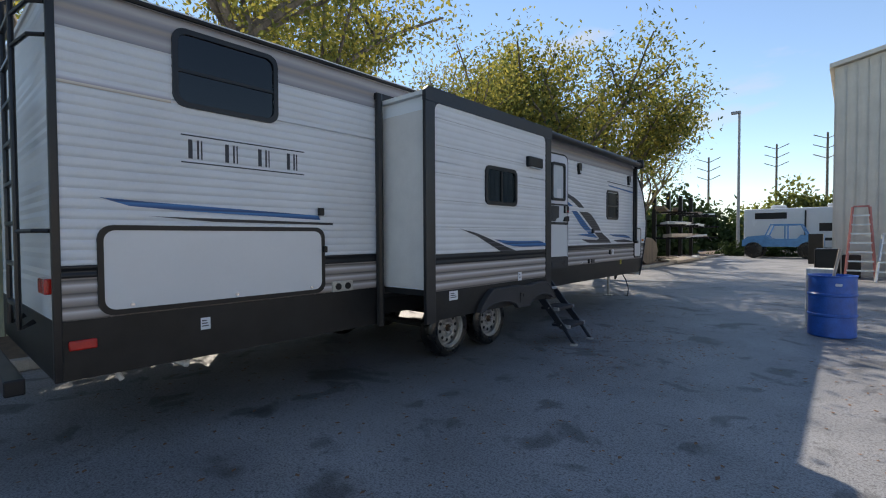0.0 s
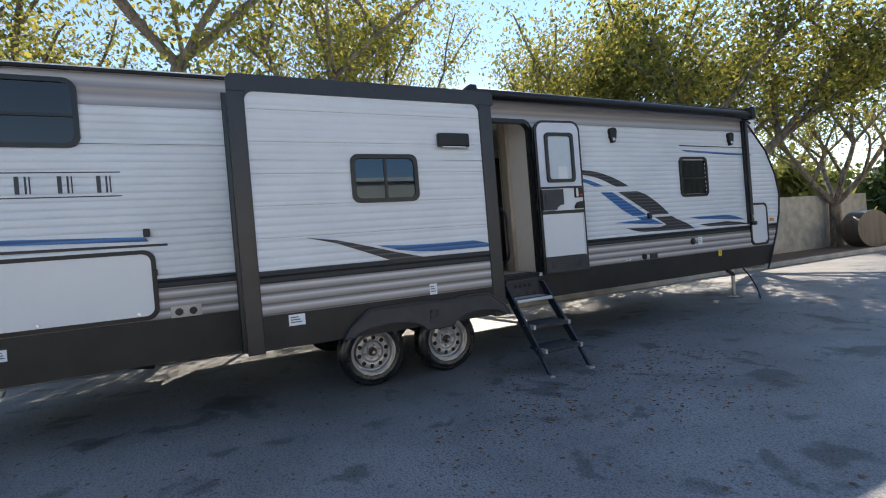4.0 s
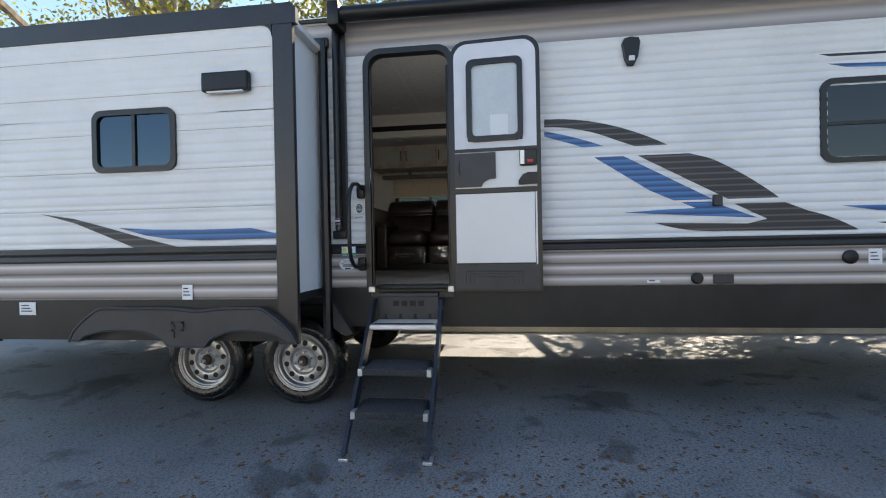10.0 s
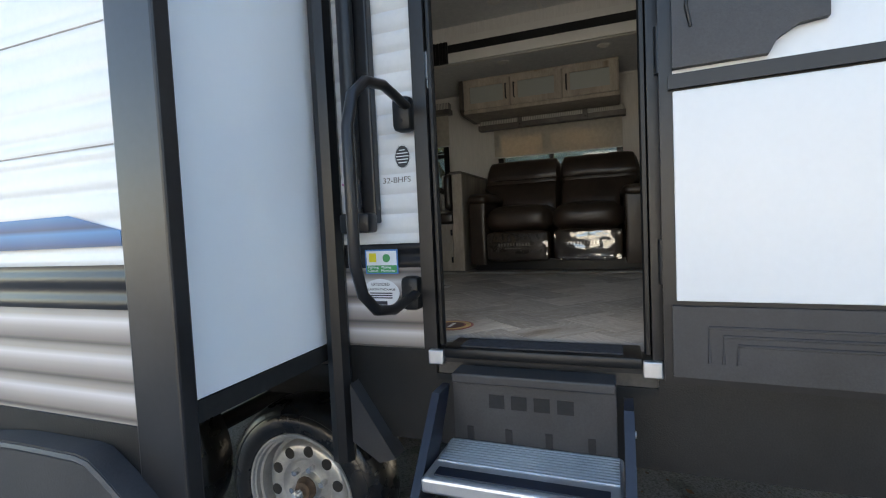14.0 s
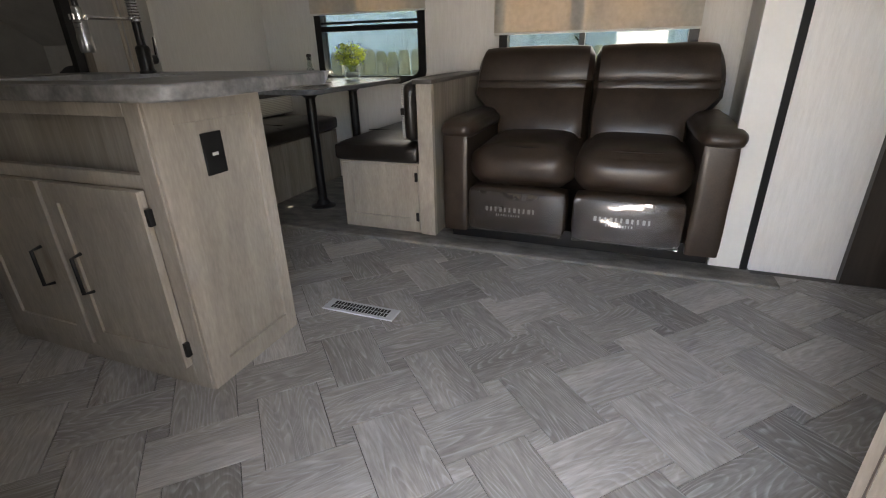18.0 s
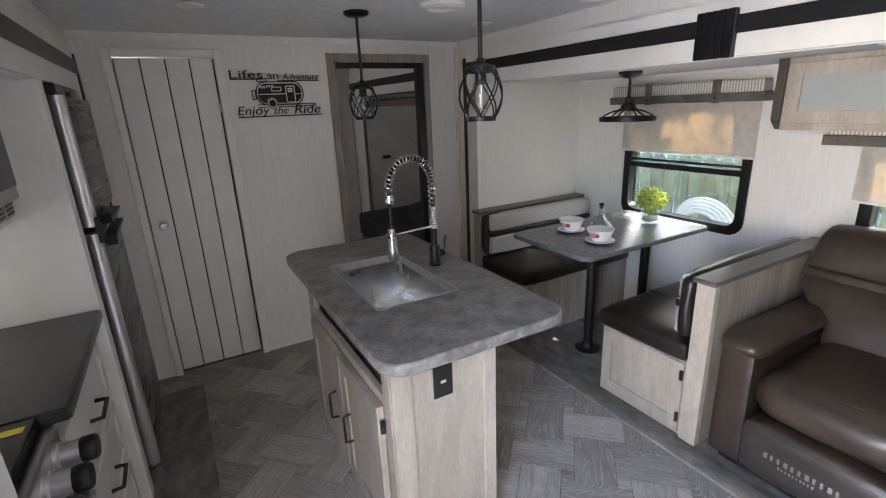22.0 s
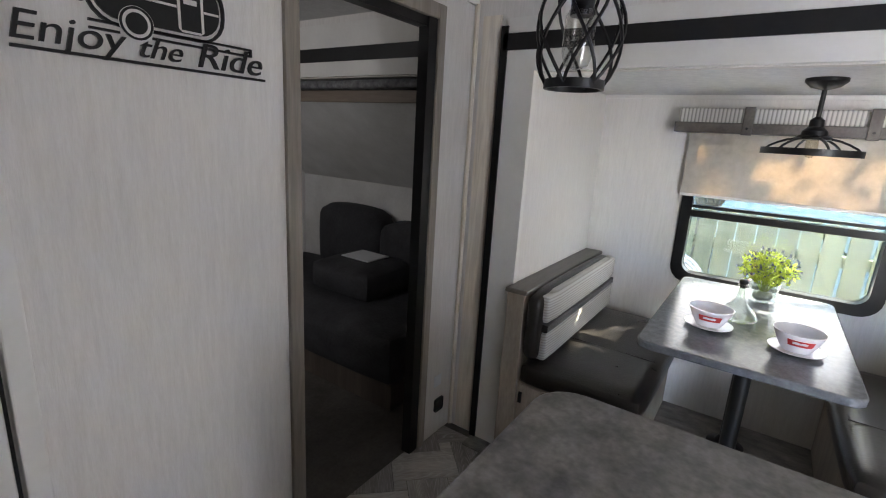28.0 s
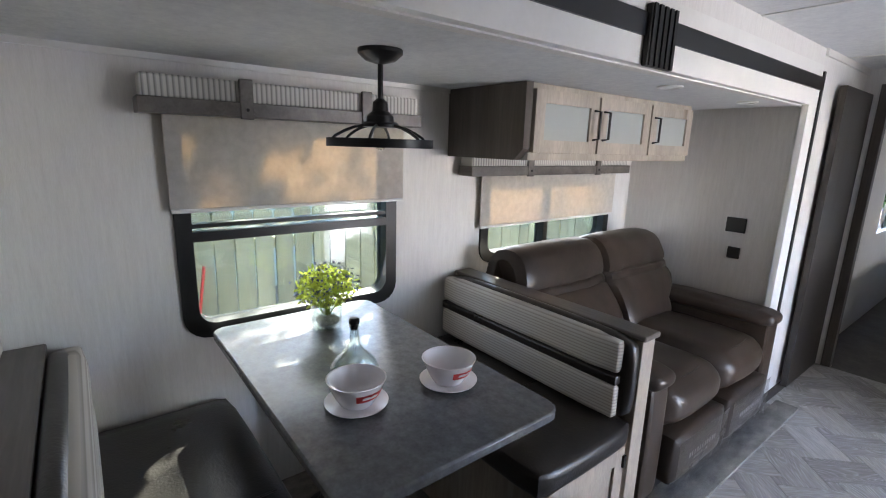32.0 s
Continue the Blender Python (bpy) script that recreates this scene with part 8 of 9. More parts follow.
fence = thing("board_fence", (FENCE_X, 6, 0.1), "weathered grey-green wooden board fence behind the trailer", "fence")
for z in (0.4, 1.0, 1.6):
    part("rail", boxed(FENCE_X - 0.08, FENCE_X - 0.03, -1.0, 16.0, z, z + 0.09), M_FENCE, fence)
board = None
rnd = random.Random(3)
y = -1.0
while y < 16.0:
    h = 1.84 + rnd.uniform(-0.015, 0.015)
    if board is None:
        bm = prism(bmesh.new(), [(0.0, 0.0), (0.138, 0.0), (0.138, 1.94), (0.11, 2.0), (0.028, 2.0), (0.0, 1.94)], "x", -0.011, 0.011)
        board = part("board", bm, M_FENCE)
        b = board
    else:
        b = new("board", board.data)
    b.parent = fence
    b.matrix_basis = Matrix.Translation((rnd.uniform(-0.006, 0.006), y - 6, 0.02)) @ Matrix.Diagonal((1, 1, h / 2.0, 1))
    y += 0.15 + (0.012 if rnd.random() < 0.35 else 0)
bm = boxed(FENCE_X - 0.12, FENCE_X, 16.0, 27.0, 0.1, 2.1)
structure("yard_wall", bm, M_CONC, "tan concrete boundary wall with dark streaks", "wall")
bm = bmesh.new()
for k in range(5):
    tube(bm, [(-8.55 + 0.02 * k + 0.05 * math.sin(a), 3.58 + (0.34 - 0.03 * k) * math.cos(a), 1.26 + (0.34 - 0.03 * k) * math.sin(a)) for a in [2 * math.pi * j / 28 for j in range(28)]], 0.018, 6, closed=True)
hose = solo("coiled_hose", bm, M_SMOOTH_WHITE, "coiled white hose hung behind the window", "hose", smooth=True)
part("hook_board", boxed(-8.62, -8.58, 3.53, 3.63, 0.11, 1.64), M_FENCE, hose)
solo("red_pole", tube(bmesh.new(), [(-8.62, 4.0, 0.11), (-8.76, 4.24, 1.56)], 0.011, 8), M_RED, "thin red pole leaning on the fence", "pole", smooth=True)


def tree(at, height, spread, leaves, seed, mats, lean=(0, 0), trunk_r=0.22, fork=1.6, leaf=0.105, scatter=0.3, label="tree"):
    """A trunk that forks into limbs and twigs, and a loose crown of single leaves at the twig ends."""
    rnd = random.Random(seed)
    t = thing("tree", at, label, "tree")
    at = Vector(at)
    bm = bmesh.new()
    tips = []

    def grow(p, d, length, r, level):
        pts, radii = [p], [r]
        n = 4
        for k in range(n):
            d = (d + Vector((rnd.uniform(-1, 1), rnd.uniform(-1, 1), rnd.uniform(-0.4, 0.7))) * 0.16).normalized()
            p = p + d * length / n
            pts.append(p)
            radii.append(r * (1 - 0.45 * (k + 1) / n))
        tube(bm, pts, r, 8 if level < 2 else 5, radii=radii)
        if level >= 3:
            tips.extend(pts[1:])
            return
        if level == 2:
            tips.extend(pts[2:])
        kids = rnd.randint(3, 4)
        for k in range(kids):
            a = 2 * math.pi * (k + rnd.random() * 0.7) / kids
            out = Vector((math.cos(a), math.sin(a), 0)) * rnd.uniform(0.55, 1.0) * spread
            nd = (d * 0.75 + out + Vector((0, 0, 0.35))).normalized()
            grow(pts[rnd.choice((2, 3, 4, 4))], nd, length * rnd.uniform(0.6, 0.85), r * 0.55, level + 1)

    tr = (Vector((lean[0], lean[1], 1))).normalized()
    base, r = at, trunk_r
    pts = [base - Vector((0, 0, 0.1)), base + Vector((0, 0, 0.15)), base + tr * fork * 0.5, base + tr * fork]
    tube(bm, pts, r, 12, radii=[r * 1.35, r * 1.05, r * 0.95, r * 0.9])
    top = base + tr * fork
    for k in range(5):
        a = 2 * math.pi * (k + rnd.random() * 0.6) / 5
        grow(top, (Vector((math.cos(a) * spread, math.sin(a) * spread, 0.8 + 0.4 * rnd.random()))).normalized(), height * 0.36, r * 0.6, 1)
    part("trunk", bm, M_BARK, t, "grey-brown trunk and limbs", True)
    for name, mat, share in mats:
        n = int(leaves * share)
        idx = np.array([rnd.randrange(len(tips)) for _ in range(n)])
        c = np.array([tuple(p) for p in tips])[idx]
        rs = np.random.RandomState(seed + len(name))
        c = c + rs.normal(0, scatter, (n, 3))
        d = rs.normal(0, 1, (n, 3))
        d[:, 2] -= 0.35
        d /= np.linalg.norm(d, axis=1)[:, None]
        s = np.cross(d, rs.normal(0, 1, (n, 3)))
        s /= np.linalg.norm(s, axis=1)[:, None]
        k = leaf * rs.uniform(0.6, 1.3, (n, 1))
        v = np.stack([c, c + d * k * 0.5 + s * k * 0.24, c + d * k, c + d * k * 0.5 - s * k * 0.24], 1).reshape(-1, 3) - np.array(tuple(at))
        me = bpy.data.meshes.new(name)
        me.from_pydata(v.tolist(), [], np.arange(4 * n).reshape(-1, 4).tolist())
        me.materials.append(mat)
        ob = new(name, me)
        ob.parent = t
        tagged(ob, "", "", "", "stuff")
    return t


# crown_shade: dark leaves mixed in for the shaded inside of a dense crown
MIX_DENSE = (("crown", M_LEAF_OLIVE, 0.5), ("crown_gold", M_LEAF_GOLD, 0.43), ("crown_shade", M_LEAF_DARK, 0.07))
MIX_GOLD = (("crown", M_LEAF_OLIVE, 0.5), ("crown_gold", M_LEAF_GOLD, 0.5))
MIX_OLIVE = (("crown", M_LEAF_OLIVE, 0.7), ("crown_gold", M_LEAF_GOLD, 0.3))
tree((-8.0, 1.8, 0.1), 8.6, 1.25, 26000, 14, MIX_GOLD, (0.05, 0.05), 0.2, 1.9, label="wide multi-limbed shade tree with sparse yellow-green leaves")
tree((-8.5, 16.9, 0.1), 9.2, 1.0, 38000, 15, MIX_DENSE, (0.05, -0.05), 0.27, 1.9, leaf=0.155, scatter=0.38, label="tall olive-green shade tree behind the trailer's nose")
tree((-11.0, 8.4, 0.1), 8.6, 1.1, 26000, 26, MIX_GOLD, (0, 0.05), 0.17, 2.0, label="shade tree with sparse yellow-green leaves beyond the fence")
# unseen tree, added to keep the sun off the ground under the trailer
tree((-10.8, 14.0, 0.1), 6.4, 0.9, 28000, 25, MIX_OLIVE, (0, 0), 0.2, 1.4, label="added low leafy tree, hidden behind the trailer, that shades the ground")
tree((-11.3, 3.6, 0.1), 5.4, 0.75, 14000, 33, MIX_OLIVE, (0, 0), 0.14, 1.6, label="slim leafy tree just beyond the board fence")
tree((-8.6, 24.0, 0.1), 7.0, 0.95, 10000, 16, MIX_OLIVE, (0, 0), 0.2, 1.6, label="olive-green shade tree in the planting strip")
tree((-8.4, -6.5, 0.1), 8.0, 1.1, 12000, 18, MIX_GOLD, (0, 0), 0.24, 1.8, label="shade tree with yellow-green leaves")

# ---- the building, barrel and ladders ----
M_CLAD = material("beige_metal_cladding", (0.62, 0.58, 0.5), 0.5, var=0.05, scale=1.5)
bld = thing("metal_building", (6, 28, 0), "tall beige ribbed metal warehouse with a low gable", "building")
part("end_wall", prism(bmesh.new(), [(-0.45, 0), (-0.45, 7.6), (6.5, 9.0), (13.5, 7.6), (13.5, 0)], "y", 22.5, 22.7), M_CLAD, bld, "beige metal end wall")
bm = bmesh.new()
for k in range(46):
    x = -0.4 + 0.3 * k
    box(bm, x, x + 0.05, 22.46, 22.5, 0.05, 7.55 + 1.35 * (1 - abs(x - 6.5) / 7.0))
part("cladding_ribs", bm, M_CLAD, bld)
part("side_wall", boxed(-0.45, -0.25, 22.7, 36, 0, 7.6), M_CLAD, bld)
part("roof", prism(bmesh.new(), [(-0.6, 7.6), (6.5, 9.05), (13.65, 7.6), (13.65, 7.75), (6.5, 9.2), (-0.6, 7.75)], "y", 22.3, 36), M_CLAD, bld, "beige metal roof")
bld2 = thing("metal_building", (22, 6, 0), "long beige metal warehouse across the yard, in full sun", "building")
part("wall", boxed(17, 17.2, -25, 21, 0, 5.0), M_CLAD, bld2, "beige metal wall")
part("roof", boxed(16.8, 30, -25.2, 21.2, 5.0, 5.2), M_ROOF, bld2)
for k in range(5):
    part("roller_door", boxed(16.94, 17.0, -18 + 8 * k, -14 + 8 * k, 0, 4.2), M_WHITE_BOARD, bld2, "off-white roller door")
M_BLUE_DRUM = material("blue_plastic_drum", (0.015, 0.1, 0.42), 0.4, var=0.15, scale=6, bump=0.1)
drum = thing("drum", (-0.1, 8.95, 0), "blue open-topped steel drum with scuffs, standing in the yard", "drum")
part("body", lathe(bmesh.new(), [(0, 0.005), (0.27, 0.005), (0.285, 0.02), (0.283, 0.3), (0.295, 0.315), (0.295, 0.335), (0.283, 0.35), (0.283, 0.6), (0.295, 0.615), (0.295, 0.635), (0.283, 0.65), (0.283, 0.88), (0.295, 0.89), (0.295, 0.905), (0.275, 0.905), (0.27, 0.88), (0.27, 0.5), (0, 0.5)], (-0.1, 8.95, 0), "z", 40), M_BLUE_DRUM, drum, "blue drum", True)
part("scuff", prism(bmesh.new(), rounded(-0.06, 0.02, 0.76, 0.8, 0.015), "y", 8.655, 8.662), M_STICKER, drum)
solo("broom_handle", tube(bmesh.new(), [(-0.15, 9.0, 0.5), (-0.02, 9.1, 1.28)], 0.02, 8), M_OAK, "wooden broom handle standing in the drum", "broom", smooth=True)
solo("cardboard_box", boxed(-0.45, -0.1, 9.6, 9.95, 0, 0.95, bevel=0.02), material("white_carton", (0.5, 0.5, 0.48), 0.8, var=0.15), "crumpled white carton behind the drum", "box")
M_LADDER = material("red_fibreglass", (0.5, 0.17, 0.14), 0.5, var=0.1)


def step_ladder(x, y, h, mat, label):
    lad = thing("step_ladder", (x, y, 0), label, "ladder", "step ladders")
    for s in (-0.38, 0.38):
        part("front_rail", tube(bmesh.new(), [(x + s, y - 0.5, 0), (x + s * 0.55, y, h)], 0.045, 6), mat, lad)
        part("back_rail", tube(bmesh.new(), [(x + s, y + 0.55, 0), (x + s * 0.55, y + 0.05, h)], 0.035, 6), mat, lad)
    for k in range(int(h / 0.3)):
        f = (k + 1) * 0.3 / h
        w = 0.38 * (1 - 0.45 * f)
        part("step", boxed(x - w, x + w, y - 0.5 + 0.5 * f - 0.03, y - 0.5 + 0.5 * f + 0.05, f * h, f * h + 0.05), M_ALU, lad)
    part("top_cap", boxed(x - 0.2, x + 0.2, y - 0.1, y + 0.12, h, h + 0.05), mat, lad)


step_ladder(0.32, 20.6, 2.4, M_LADDER, "tall red and aluminium step ladder by the warehouse")
step_ladder(1.05, 20.2, 1.5, M_ALU, "shorter aluminium step ladder by the warehouse")
for k, (x, w, h) in enumerate(((-0.9, 0.7, 1.0), (-0.15, 0.5, 0.8), (1.4, 0.6, 1.3))):
    solo("dark_bin", boxed(x, x + w, 21.2, 21.9, 0, h, bevel=0.04), M_BLACK, "dark plastic bin by the warehouse", "bin", "bins")
tall = solo("dark_crate", boxed(-1.6, -1.0, 30.5, 31.1, 0, 1.55, bevel=0.03), M_BLACK, "large dark crate beside the parked trailer", "crate")
# storage rack
rack = thing("storage_rack", (-7.6, 29, 0), "black steel cantilever rack loaded with scrap trim and panels", "rack")
for x, y in ((-8.1, 27.0), (-8.1, 29.6), (-8.1, 32.2), (-8.1, 34.8)):
    p = part("upright", boxed(x - 0.1, x + 0.1, y - 0.1, y + 0.1, 0.1, 4.0), M_BLACK_TRIM, rack)
    for z in (1.3, 2.0, 2.7):
        part("arm", boxed(x, x + 1.6, y - 0.06, y + 0.06, z, z + 0.1), M_BLACK_TRIM, rack)
rnd = random.Random(8)
for k in range(26):
    y = rnd.uniform(26.5, 34)
    z = rnd.choice((1.4, 2.1, 2.8, 0.15))
    L = rnd.uniform(1.2, 3.2)
    c = rnd.choice((M_SMOOTH_WHITE, M_SMOOTH_WHITE, M_OAK, M_BLACK, M_ALU, M_BARK))
    x = rnd.uniform(-7.9, -6.9)
    ob = boxed(-0.1, 0.1 + rnd.random() * 0.3, -L / 2, L / 2, 0, rnd.uniform(0.04, 0.18))
    bmesh.ops.rotate(ob, verts=ob.verts, matrix=Euler((rnd.uniform(-0.06, 0.06), rnd.uniform(-0.2, 0.2), rnd.uniform(-0.3, 0.3))).to_matrix())
    bmesh.ops.translate(ob, verts=ob.verts, vec=(x, y, z))
    solo("scrap_panel", ob, c, "length of scrap trim lying on the storage rack", "scrap", "scrap on the rack")
solo("cable_reel", cyl(bmesh.new(), (-7.9, 23.8, 0.75), (-7.3, 23.6, 0.75), 0.65, 24), M_DARKWOOD, "dark wooden cable reel by the boundary wall", "reel", smooth=True)
# open-topped blue off-roader and white parked trailer
M_OFFROAD = material("dull_blue_paint", (0.06, 0.2, 0.42), 0.45, var=0.1)
jeep = thing("off_road_car", (-3.2, 37.5, 0), "blue open-topped off-road car with black tyres parked at the yard's end", "car")
part("body", prism(bmesh.new(), [(-5.4, 0.75), (-5.4, 1.15), (-5.1, 1.4), (-4.1, 1.5), (-3.9, 1.25), (-2.5, 1.25), (-2.3, 1.5), (-1.2, 1.5), (-1.2, 0.75)], "y", 36.4, 38.4), M_OFFROAD, jeep, "blue body")
for y in (36.45, 38.35):
    part("roll_frame", tube(bmesh.new(), [(-4.15, y, 1.4), (-3.85, y, 2.15), (-2.3, y, 2.15), (-2.0, y, 1.5)], 0.05, 6), M_OFFROAD, jeep, "blue roll frame")
    part("roll_frame", tube(bmesh.new(), [(-3.1, y, 1.25), (-3.1, y, 2.15)], 0.04, 6), M_OFFROAD, jeep)
for x in (-4.75, -1.95):
    for y in (36.35, 38.3):
        w = part("wheel", lathe(bmesh.new(), [(0, 0), (0.3, 0), (0.5, 0.02), (0.52, 0.08), (0.5, 0.2), (0, 0.2)], (x, y - 0.1, 0.52), "y", 24), M_TYRE, jeep, "black off-road tyre", True)
        part("rim", lathe(bmesh.new(), [(0, -0.01), (0.22, -0.01), (0.25, 0.0)], (x, y - 0.1, 0.52), "y", 16), M_BLACK, w)
rv = thing("parked_trailer", (-1, 43, 0), "white travel trailer with dark windows parked behind the off-road car", "trailer")
part("body", boxed(-6.0, 4.5, 41, 43.4, 0.6, 3.4, bevel=0.08), M_SMOOTH_WHITE, rv, "white body")
for x0, x1, z0, z1 in ((-5.3, -3.4, 2.65, 3.1), (-1.6, 0.3, 1.75, 2.3), (3.0, 3.8, 1.9, 2.6)):
    part("window", boxed(x0, x1, 40.97, 41.0, z0, z1), M_BLACK, rv, "dark window")
part("stripe", boxed(-2.2, 4.5, 40.975, 41.0, 1.1, 1.3), M_BLACK, rv)
part("slide_edge", boxed(-2.4, -2.3, 40.9, 41.0, 0.7, 3.2), M_BLACK_TRIM, rv)
for x in (-1.4, -0.6):
    part("wheel", lathe(bmesh.new(), [(0, 0), (0.2, 0.01), (0.35, 0.0), (0.37, 0.04), (0.37, 0.2), (0, 0.2)], (x, 41.05, 0.37), "y", 24), M_TYRE, rv, smooth=True)
for x in (-5.6, 4.1):
    part("jack", cyl(bmesh.new(), (x, 41.4, 0.0), (x, 41.4, 0.62), 0.05, 8), M_STEEL, rv)
part("chassis", boxed(-5.8, 4.3, 41.3, 43.1, 0.4, 0.62), M_DARKVOID, rv)
for x in (-4.4, -1.2, 3.0):
    part("roof_unit", boxed(x, x + 0.9, 41.5, 42.4, 3.4, 3.65, bevel=0.08), M_SMOOTH_WHITE, rv)


def clump(name, at, size, n, leaf, mat, seed, label, category):
    rs = np.random.RandomState(seed)
    u = rs.normal(0, 1, (n, 3))
    u /= np.linalg.norm(u, axis=1)[:, None]
    lump = 0.75 + 0.25 * np.sin(u[:, :1] * 5 + seed) * np.cos(u[:, 1:2] * 6) + rs.normal(0, 0.08, (n, 1))
    c = u * lump * rs.uniform(0.7, 1.0, (n, 1)) * np.array(size)
    c[:, 2] = np.abs(c[:, 2])
    d = rs.normal(0, 1, (n, 3))
    d /= np.linalg.norm(d, axis=1)[:, None]
    s = np.cross(d, rs.normal(0, 1, (n, 3)))
    s /= np.linalg.norm(s, axis=1)[:, None]
    k = leaf * rs.uniform(0.5, 1.4, (n, 1))
    v = np.stack([c, c + d * k * 0.5 + s * k * 0.3, c + d * k, c + d * k * 0.5 - s * k * 0.3], 1).reshape(-1, 3)
    me = bpy.data.meshes.new(name)
    me.from_pydata(v.tolist(), [], np.arange(4 * n).reshape(-1, 4).tolist())
    me.materials.append(mat)
    ob = new(name, me)
    ob.location = at
    return tagged(ob, label, category, "", "stuff")


clump("hedge", (-5.0, 39.5, 0), (3.6, 0.8, 1.2), 5000, 0.16, M_LEAF_DARK, 4, "clipped green hedge at the yard's end", "hedge")
for k, (x, y, sx, sz, mat) in enumerate(((-14, 52, 9, 6.5, M_LEAF_DARK), (-4, 62, 8, 7.5, M_LEAF_OLIVE), (-24, 50, 10, 7, M_LEAF_OLIVE), (7, 60, 7, 8.5, M_LEAF_DARK), (-12, 38, 4, 4.0, M_LEAF_DARK), (-13, 28, 3.5, 4.5, M_LEAF_OLIVE), (-16, 18, 5, 5.5, M_LEAF_OLIVE), (-36, 45, 12, 9, M_LEAF_DARK), (-18, 5, 5, 6, M_LEAF_DARK), (-19, -6, 6, 7, M_LEAF_OLIVE))):
    clump("far_trees", (x, y, 0), (sx, 4.0, sz), 9000, 0.5, mat, 20 + k, "distant line of mixed green trees", "trees")
M_POLE = material("galvanised_pole", (0.3, 0.3, 0.3), 0.6, metal=0.3)
lampost = thing("street_lamp", (-7.3, 47, 0), "tall grey lamp post at the yard's end", "street lamp")
part("pole", cyl(bmesh.new(), (-7.3, 47, 0), (-7.3, 47, 12), 0.14, 10, 0.09), M_POLE, lampost)
part("lamp_head", boxed(-7.9, -7.2, 46.8, 47.2, 11.9, 12.1), M_POLE, lampost)
for x, y, h in ((-16, 78, 13), (-8.5, 85, 15), (-2.5, 80, 15)):
    pole = thing("utility_pole", (x, y, 0), "distant utility pole with cross-arms", "utility pole", "utility poles")
    part("pole", cyl(bmesh.new(), (x, y, 0), (x, y, h), 0.2, 8, 0.12), M_BARK, pole)
    for k in range(3):
        part("cross_arm", tube(bmesh.new(), [(x - 1.5, y, h - 0.5 - 1.3 * k + 0.35), (x, y, h - 0.8 - 1.3 * k), (x + 1.5, y, h - 0.5 - 1.3 * k + 0.35)], 0.06, 5), M_BARK, pole)
structure("neighbour_building", boxed(-16, -13, -8, 14, 0, 4.6), material("pale_blue_stucco", (0.5, 0.61, 0.68), 0.8, var=0.06), "pale blue building beyond the fence", "building")

# dry leaves on the asphalt
rs = np.random.RandomState(2)
n = 2600
heap = np.array([(-2.7, 5.9), (-2.6, 6.6), (-2.3, 7.6), (-3.3, 8.2), (-2.0, 5.2), (-3.0, 9.6), (-1.5, 6.4), (-2.6, 10.5)])[rs.randint(0, 8, n)]
loose = rs.uniform(0, 1, n) < 0.6
c = np.stack([np.where(loose, rs.uniform(-5.5, 1.5, n), heap[:, 0] + rs.normal(0, 0.35, n)), np.where(loose, rs.uniform(-0.5, 13, n), heap[:, 1] + rs.normal(0, 0.4, n)), np.full(n, 0.006)], 1)
a = rs.uniform(0, 6.28, n)
d = np.stack([np.cos(a), np.sin(a), rs.uniform(-0.05, 0.15, n)], 1)
s = np.stack([-np.sin(a), np.cos(a), rs.uniform(-0.1, 0.1, n)], 1)
k = rs.uniform(0.018, 0.055, (n, 1))
v = np.stack([c, c + d * k * 0.5 + s * k * 0.3, c + d * k, c + d * k * 0.5 - s * k * 0.3], 1)
v[:, :, 2] = np.maximum(v[:, :, 2], 0.004)
me = bpy.data.meshes.new("fallen_leaves")
me.from_pydata(v.reshape(-1, 3).tolist(), [], np.arange(4 * n).reshape(-1, 4).tolist())
me.materials.append(material("dry_leaf", (0.26, 0.13, 0.06), 0.8, var=0.3, scale=25, color2=(0.09, 0.045, 0.025)))
tagged(new("fallen_leaves", me), "scattered dry brown leaves on the asphalt", "leaves", "", "stuff")

# ---- floor planks: interlocking planks and small squares, laid at 45 degrees ----
M_PLANK = planked("greige_oak_plank", (0.43, 0.396, 0.36), (0.285, 0.26, 0.236), (0.6, 0.58, 0.56))
PL, PW = 0.298, 0.182
PS = (PL - PW) / 2
E1, E2 = Vector((-1, 1)).normalized(), Vector((-1, -1)).normalized()
ORIGIN = Vector((-4.44, 5.48))
BOUNDS = (-5.93, -3.655, 3.015, 7.745)
floor_ob = bpy.data.objects["floor"]


def clip(poly, bounds):
    x0, x1, y0, y1 = bounds
    for axis, lim, sign in ((0, x0, 1), (0, x1, -1), (1, y0, 1), (1, y1, -1)):
        out = []
        for i in range(len(poly)):
            a, b = poly[i], poly[(i + 1) % len(poly)]
            ia, ib = sign * (a[axis] - lim) >= 0, sign * (b[axis] - lim) >= 0
            if ia:
                out.append(a)
            if ia != ib:
                t = (lim - a[axis]) / (b[axis] - a[axis])
                out.append(Vector((a[0] + (b[0] - a[0]) * t, a[1] + (b[1] - a[1]) * t)))
        poly = out
        if len(poly) < 3:
            return []
    return poly


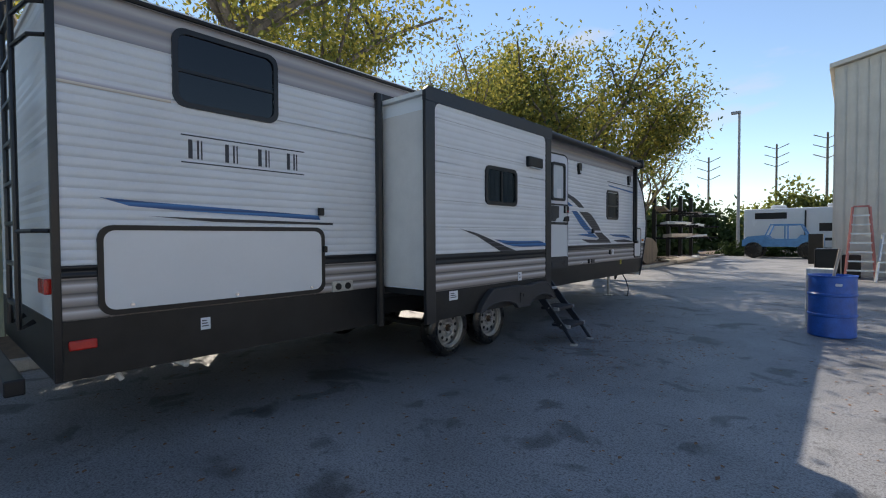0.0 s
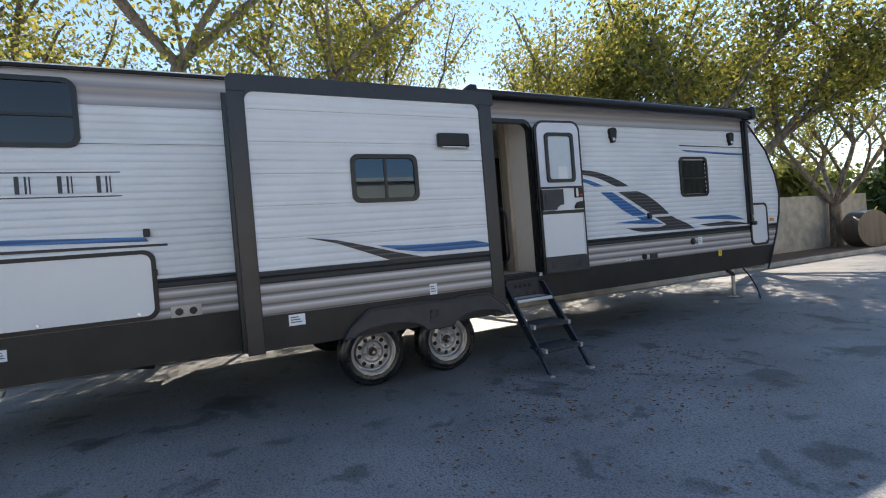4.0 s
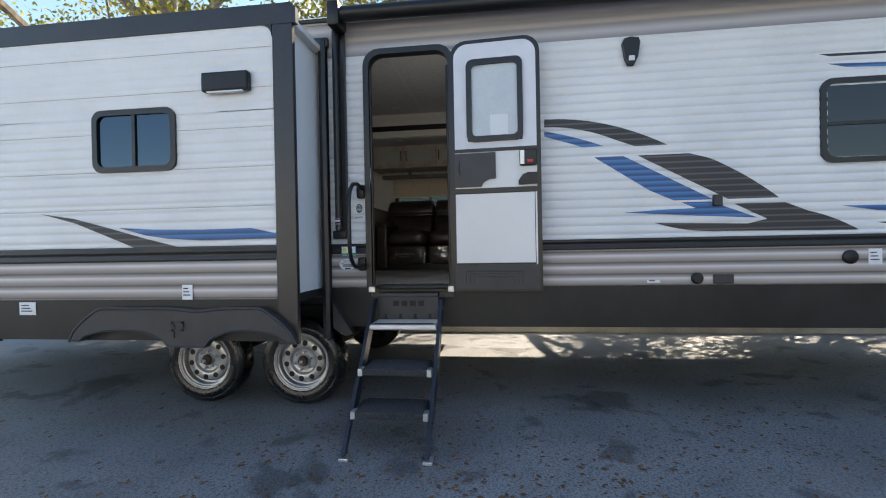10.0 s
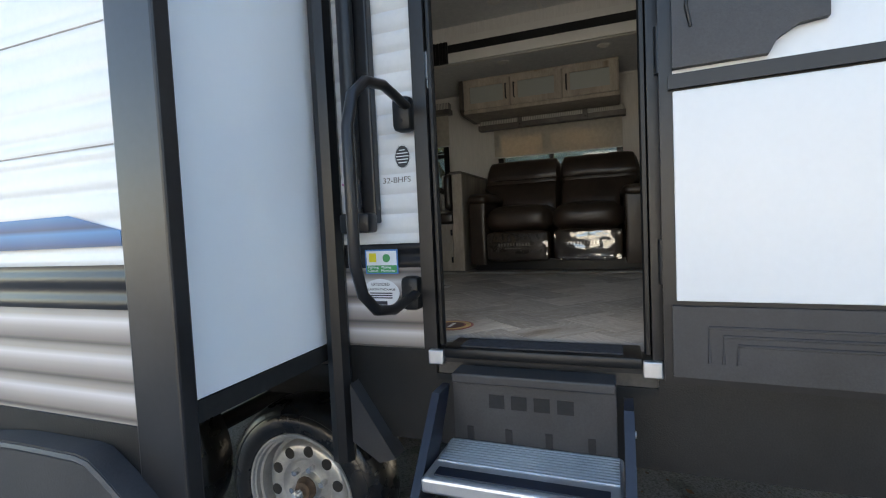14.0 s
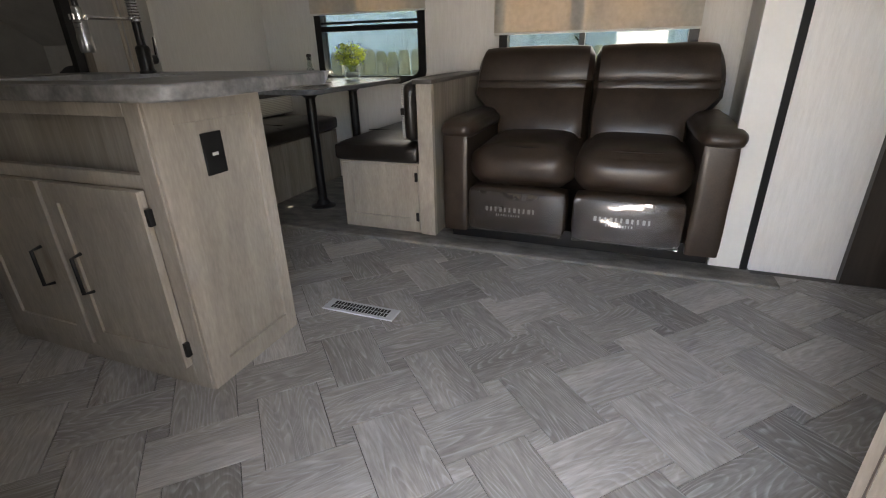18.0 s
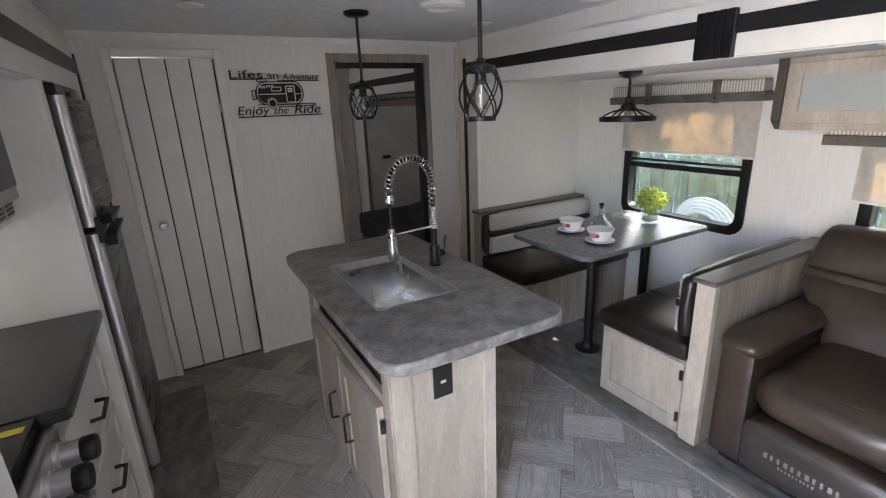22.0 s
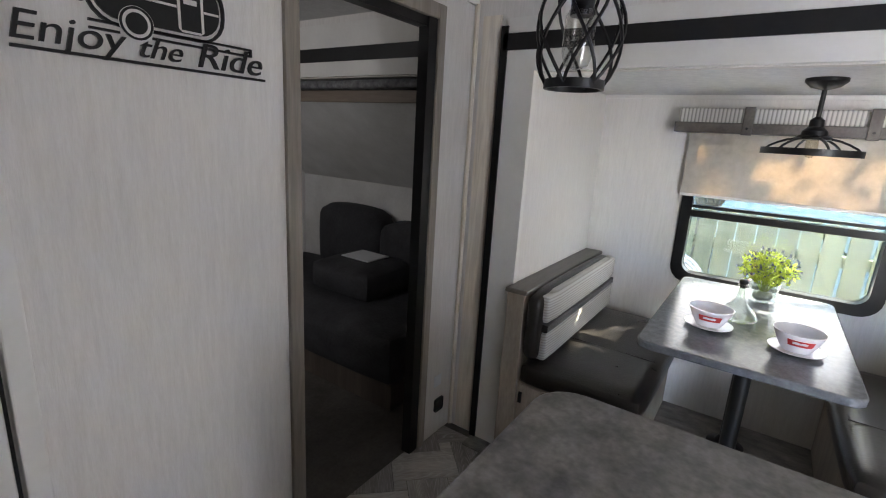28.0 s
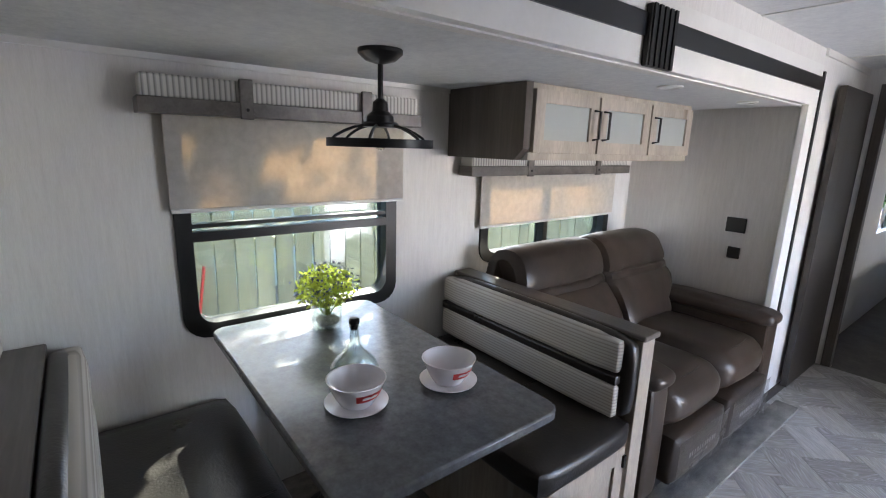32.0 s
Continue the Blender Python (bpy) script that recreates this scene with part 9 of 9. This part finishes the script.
def slab(outline, top=0.9765, low=0.9715, edge=0.0012):
    bm = bmesh.new()
    c = sum((Vector(p) for p in outline), Vector((0, 0))) / len(outline)
    lo = [bm.verts.new((p[0], p[1], low)) for p in outline]
    up = [bm.verts.new((p[0], p[1], top - edge)) for p in outline]
    hi = []
    for p in outline:
        q = Vector(p) + (c - Vector(p)).normalized() * edge * 1.5
        hi.append(bm.verts.new((q[0], q[1], top)))
    n = len(outline)
    bm.faces.new(hi)
    for i in range(n):
        j = (i + 1) % n
        bm.faces.new((lo[i], lo[j], up[j], up[i]))
        bm.faces.new((up[i], up[j], hi[j], hi[i]))
    return bm


whole = {}


def lay(name, u0, v0, du, dv):
    """One piece; du is its length. Whole pieces share a mesh, those at the walls are cut."""
    gap = 0.0012
    corners = [(u0 + gap, v0 + gap), (u0 + du - gap, v0 + gap), (u0 + du - gap, v0 + dv - gap), (u0 + gap, v0 + dv - gap)]
    world_pts = [ORIGIN + E1 * u + E2 * v for u, v in corners]
    inside = all(BOUNDS[0] <= q.x <= BOUNDS[1] and BOUNDS[2] <= q.y <= BOUNDS[3] for q in world_pts)
    mid = ORIGIN + E1 * (u0 + du / 2) + E2 * (v0 + dv / 2)
    turned = dv > du
    ang = math.atan2(E1.y, E1.x) + (math.pi / 2 if turned else 0)
    rot = Matrix.Rotation(ang, 4, "Z")
    if inside:
        key = (name, round(max(du, dv), 3))
        if key not in whole:
            a, b = max(du, dv) / 2 - gap, min(du, dv) / 2 - gap
            ob = part(name, slab([(-a, -b), (a, -b), (a, b), (-a, b)]), M_PLANK)
            whole[key] = ob.data
        else:
            ob = new(name, whole[key])
    else:
        pts = clip(world_pts, BOUNDS)
        if len(pts) < 3:
            return
        loc = [rot.inverted() @ Vector((q[0] - mid.x, q[1] - mid.y, 0)) for q in pts]
        area = abs(sum(loc[i].x * loc[(i + 1) % len(loc)].y - loc[(i + 1) % len(loc)].x * loc[i].y for i in range(len(loc)))) / 2
        if area < 2e-4:
            return
        ob = part(name, slab([(q.x, q.y) for q in loc]), M_PLANK)
    ob.parent = floor_ob
    ob.matrix_basis = Matrix.Translation((mid.x, mid.y, 0)) @ rot


for i in range(-12, 13):
    for j in range(-12, 13):
        u, v = i * (PL + PW) + j * (PL - PS), j * (PW + PS)
        lay("plank", u, v, PL, PW)
        lay("plank", u + PS, v - PL, PW, PL)
        lay("floor_tile", u, v - PS, PS, PS)
        lay("floor_tile", u + PS + PW, v - PS, PS, PS)
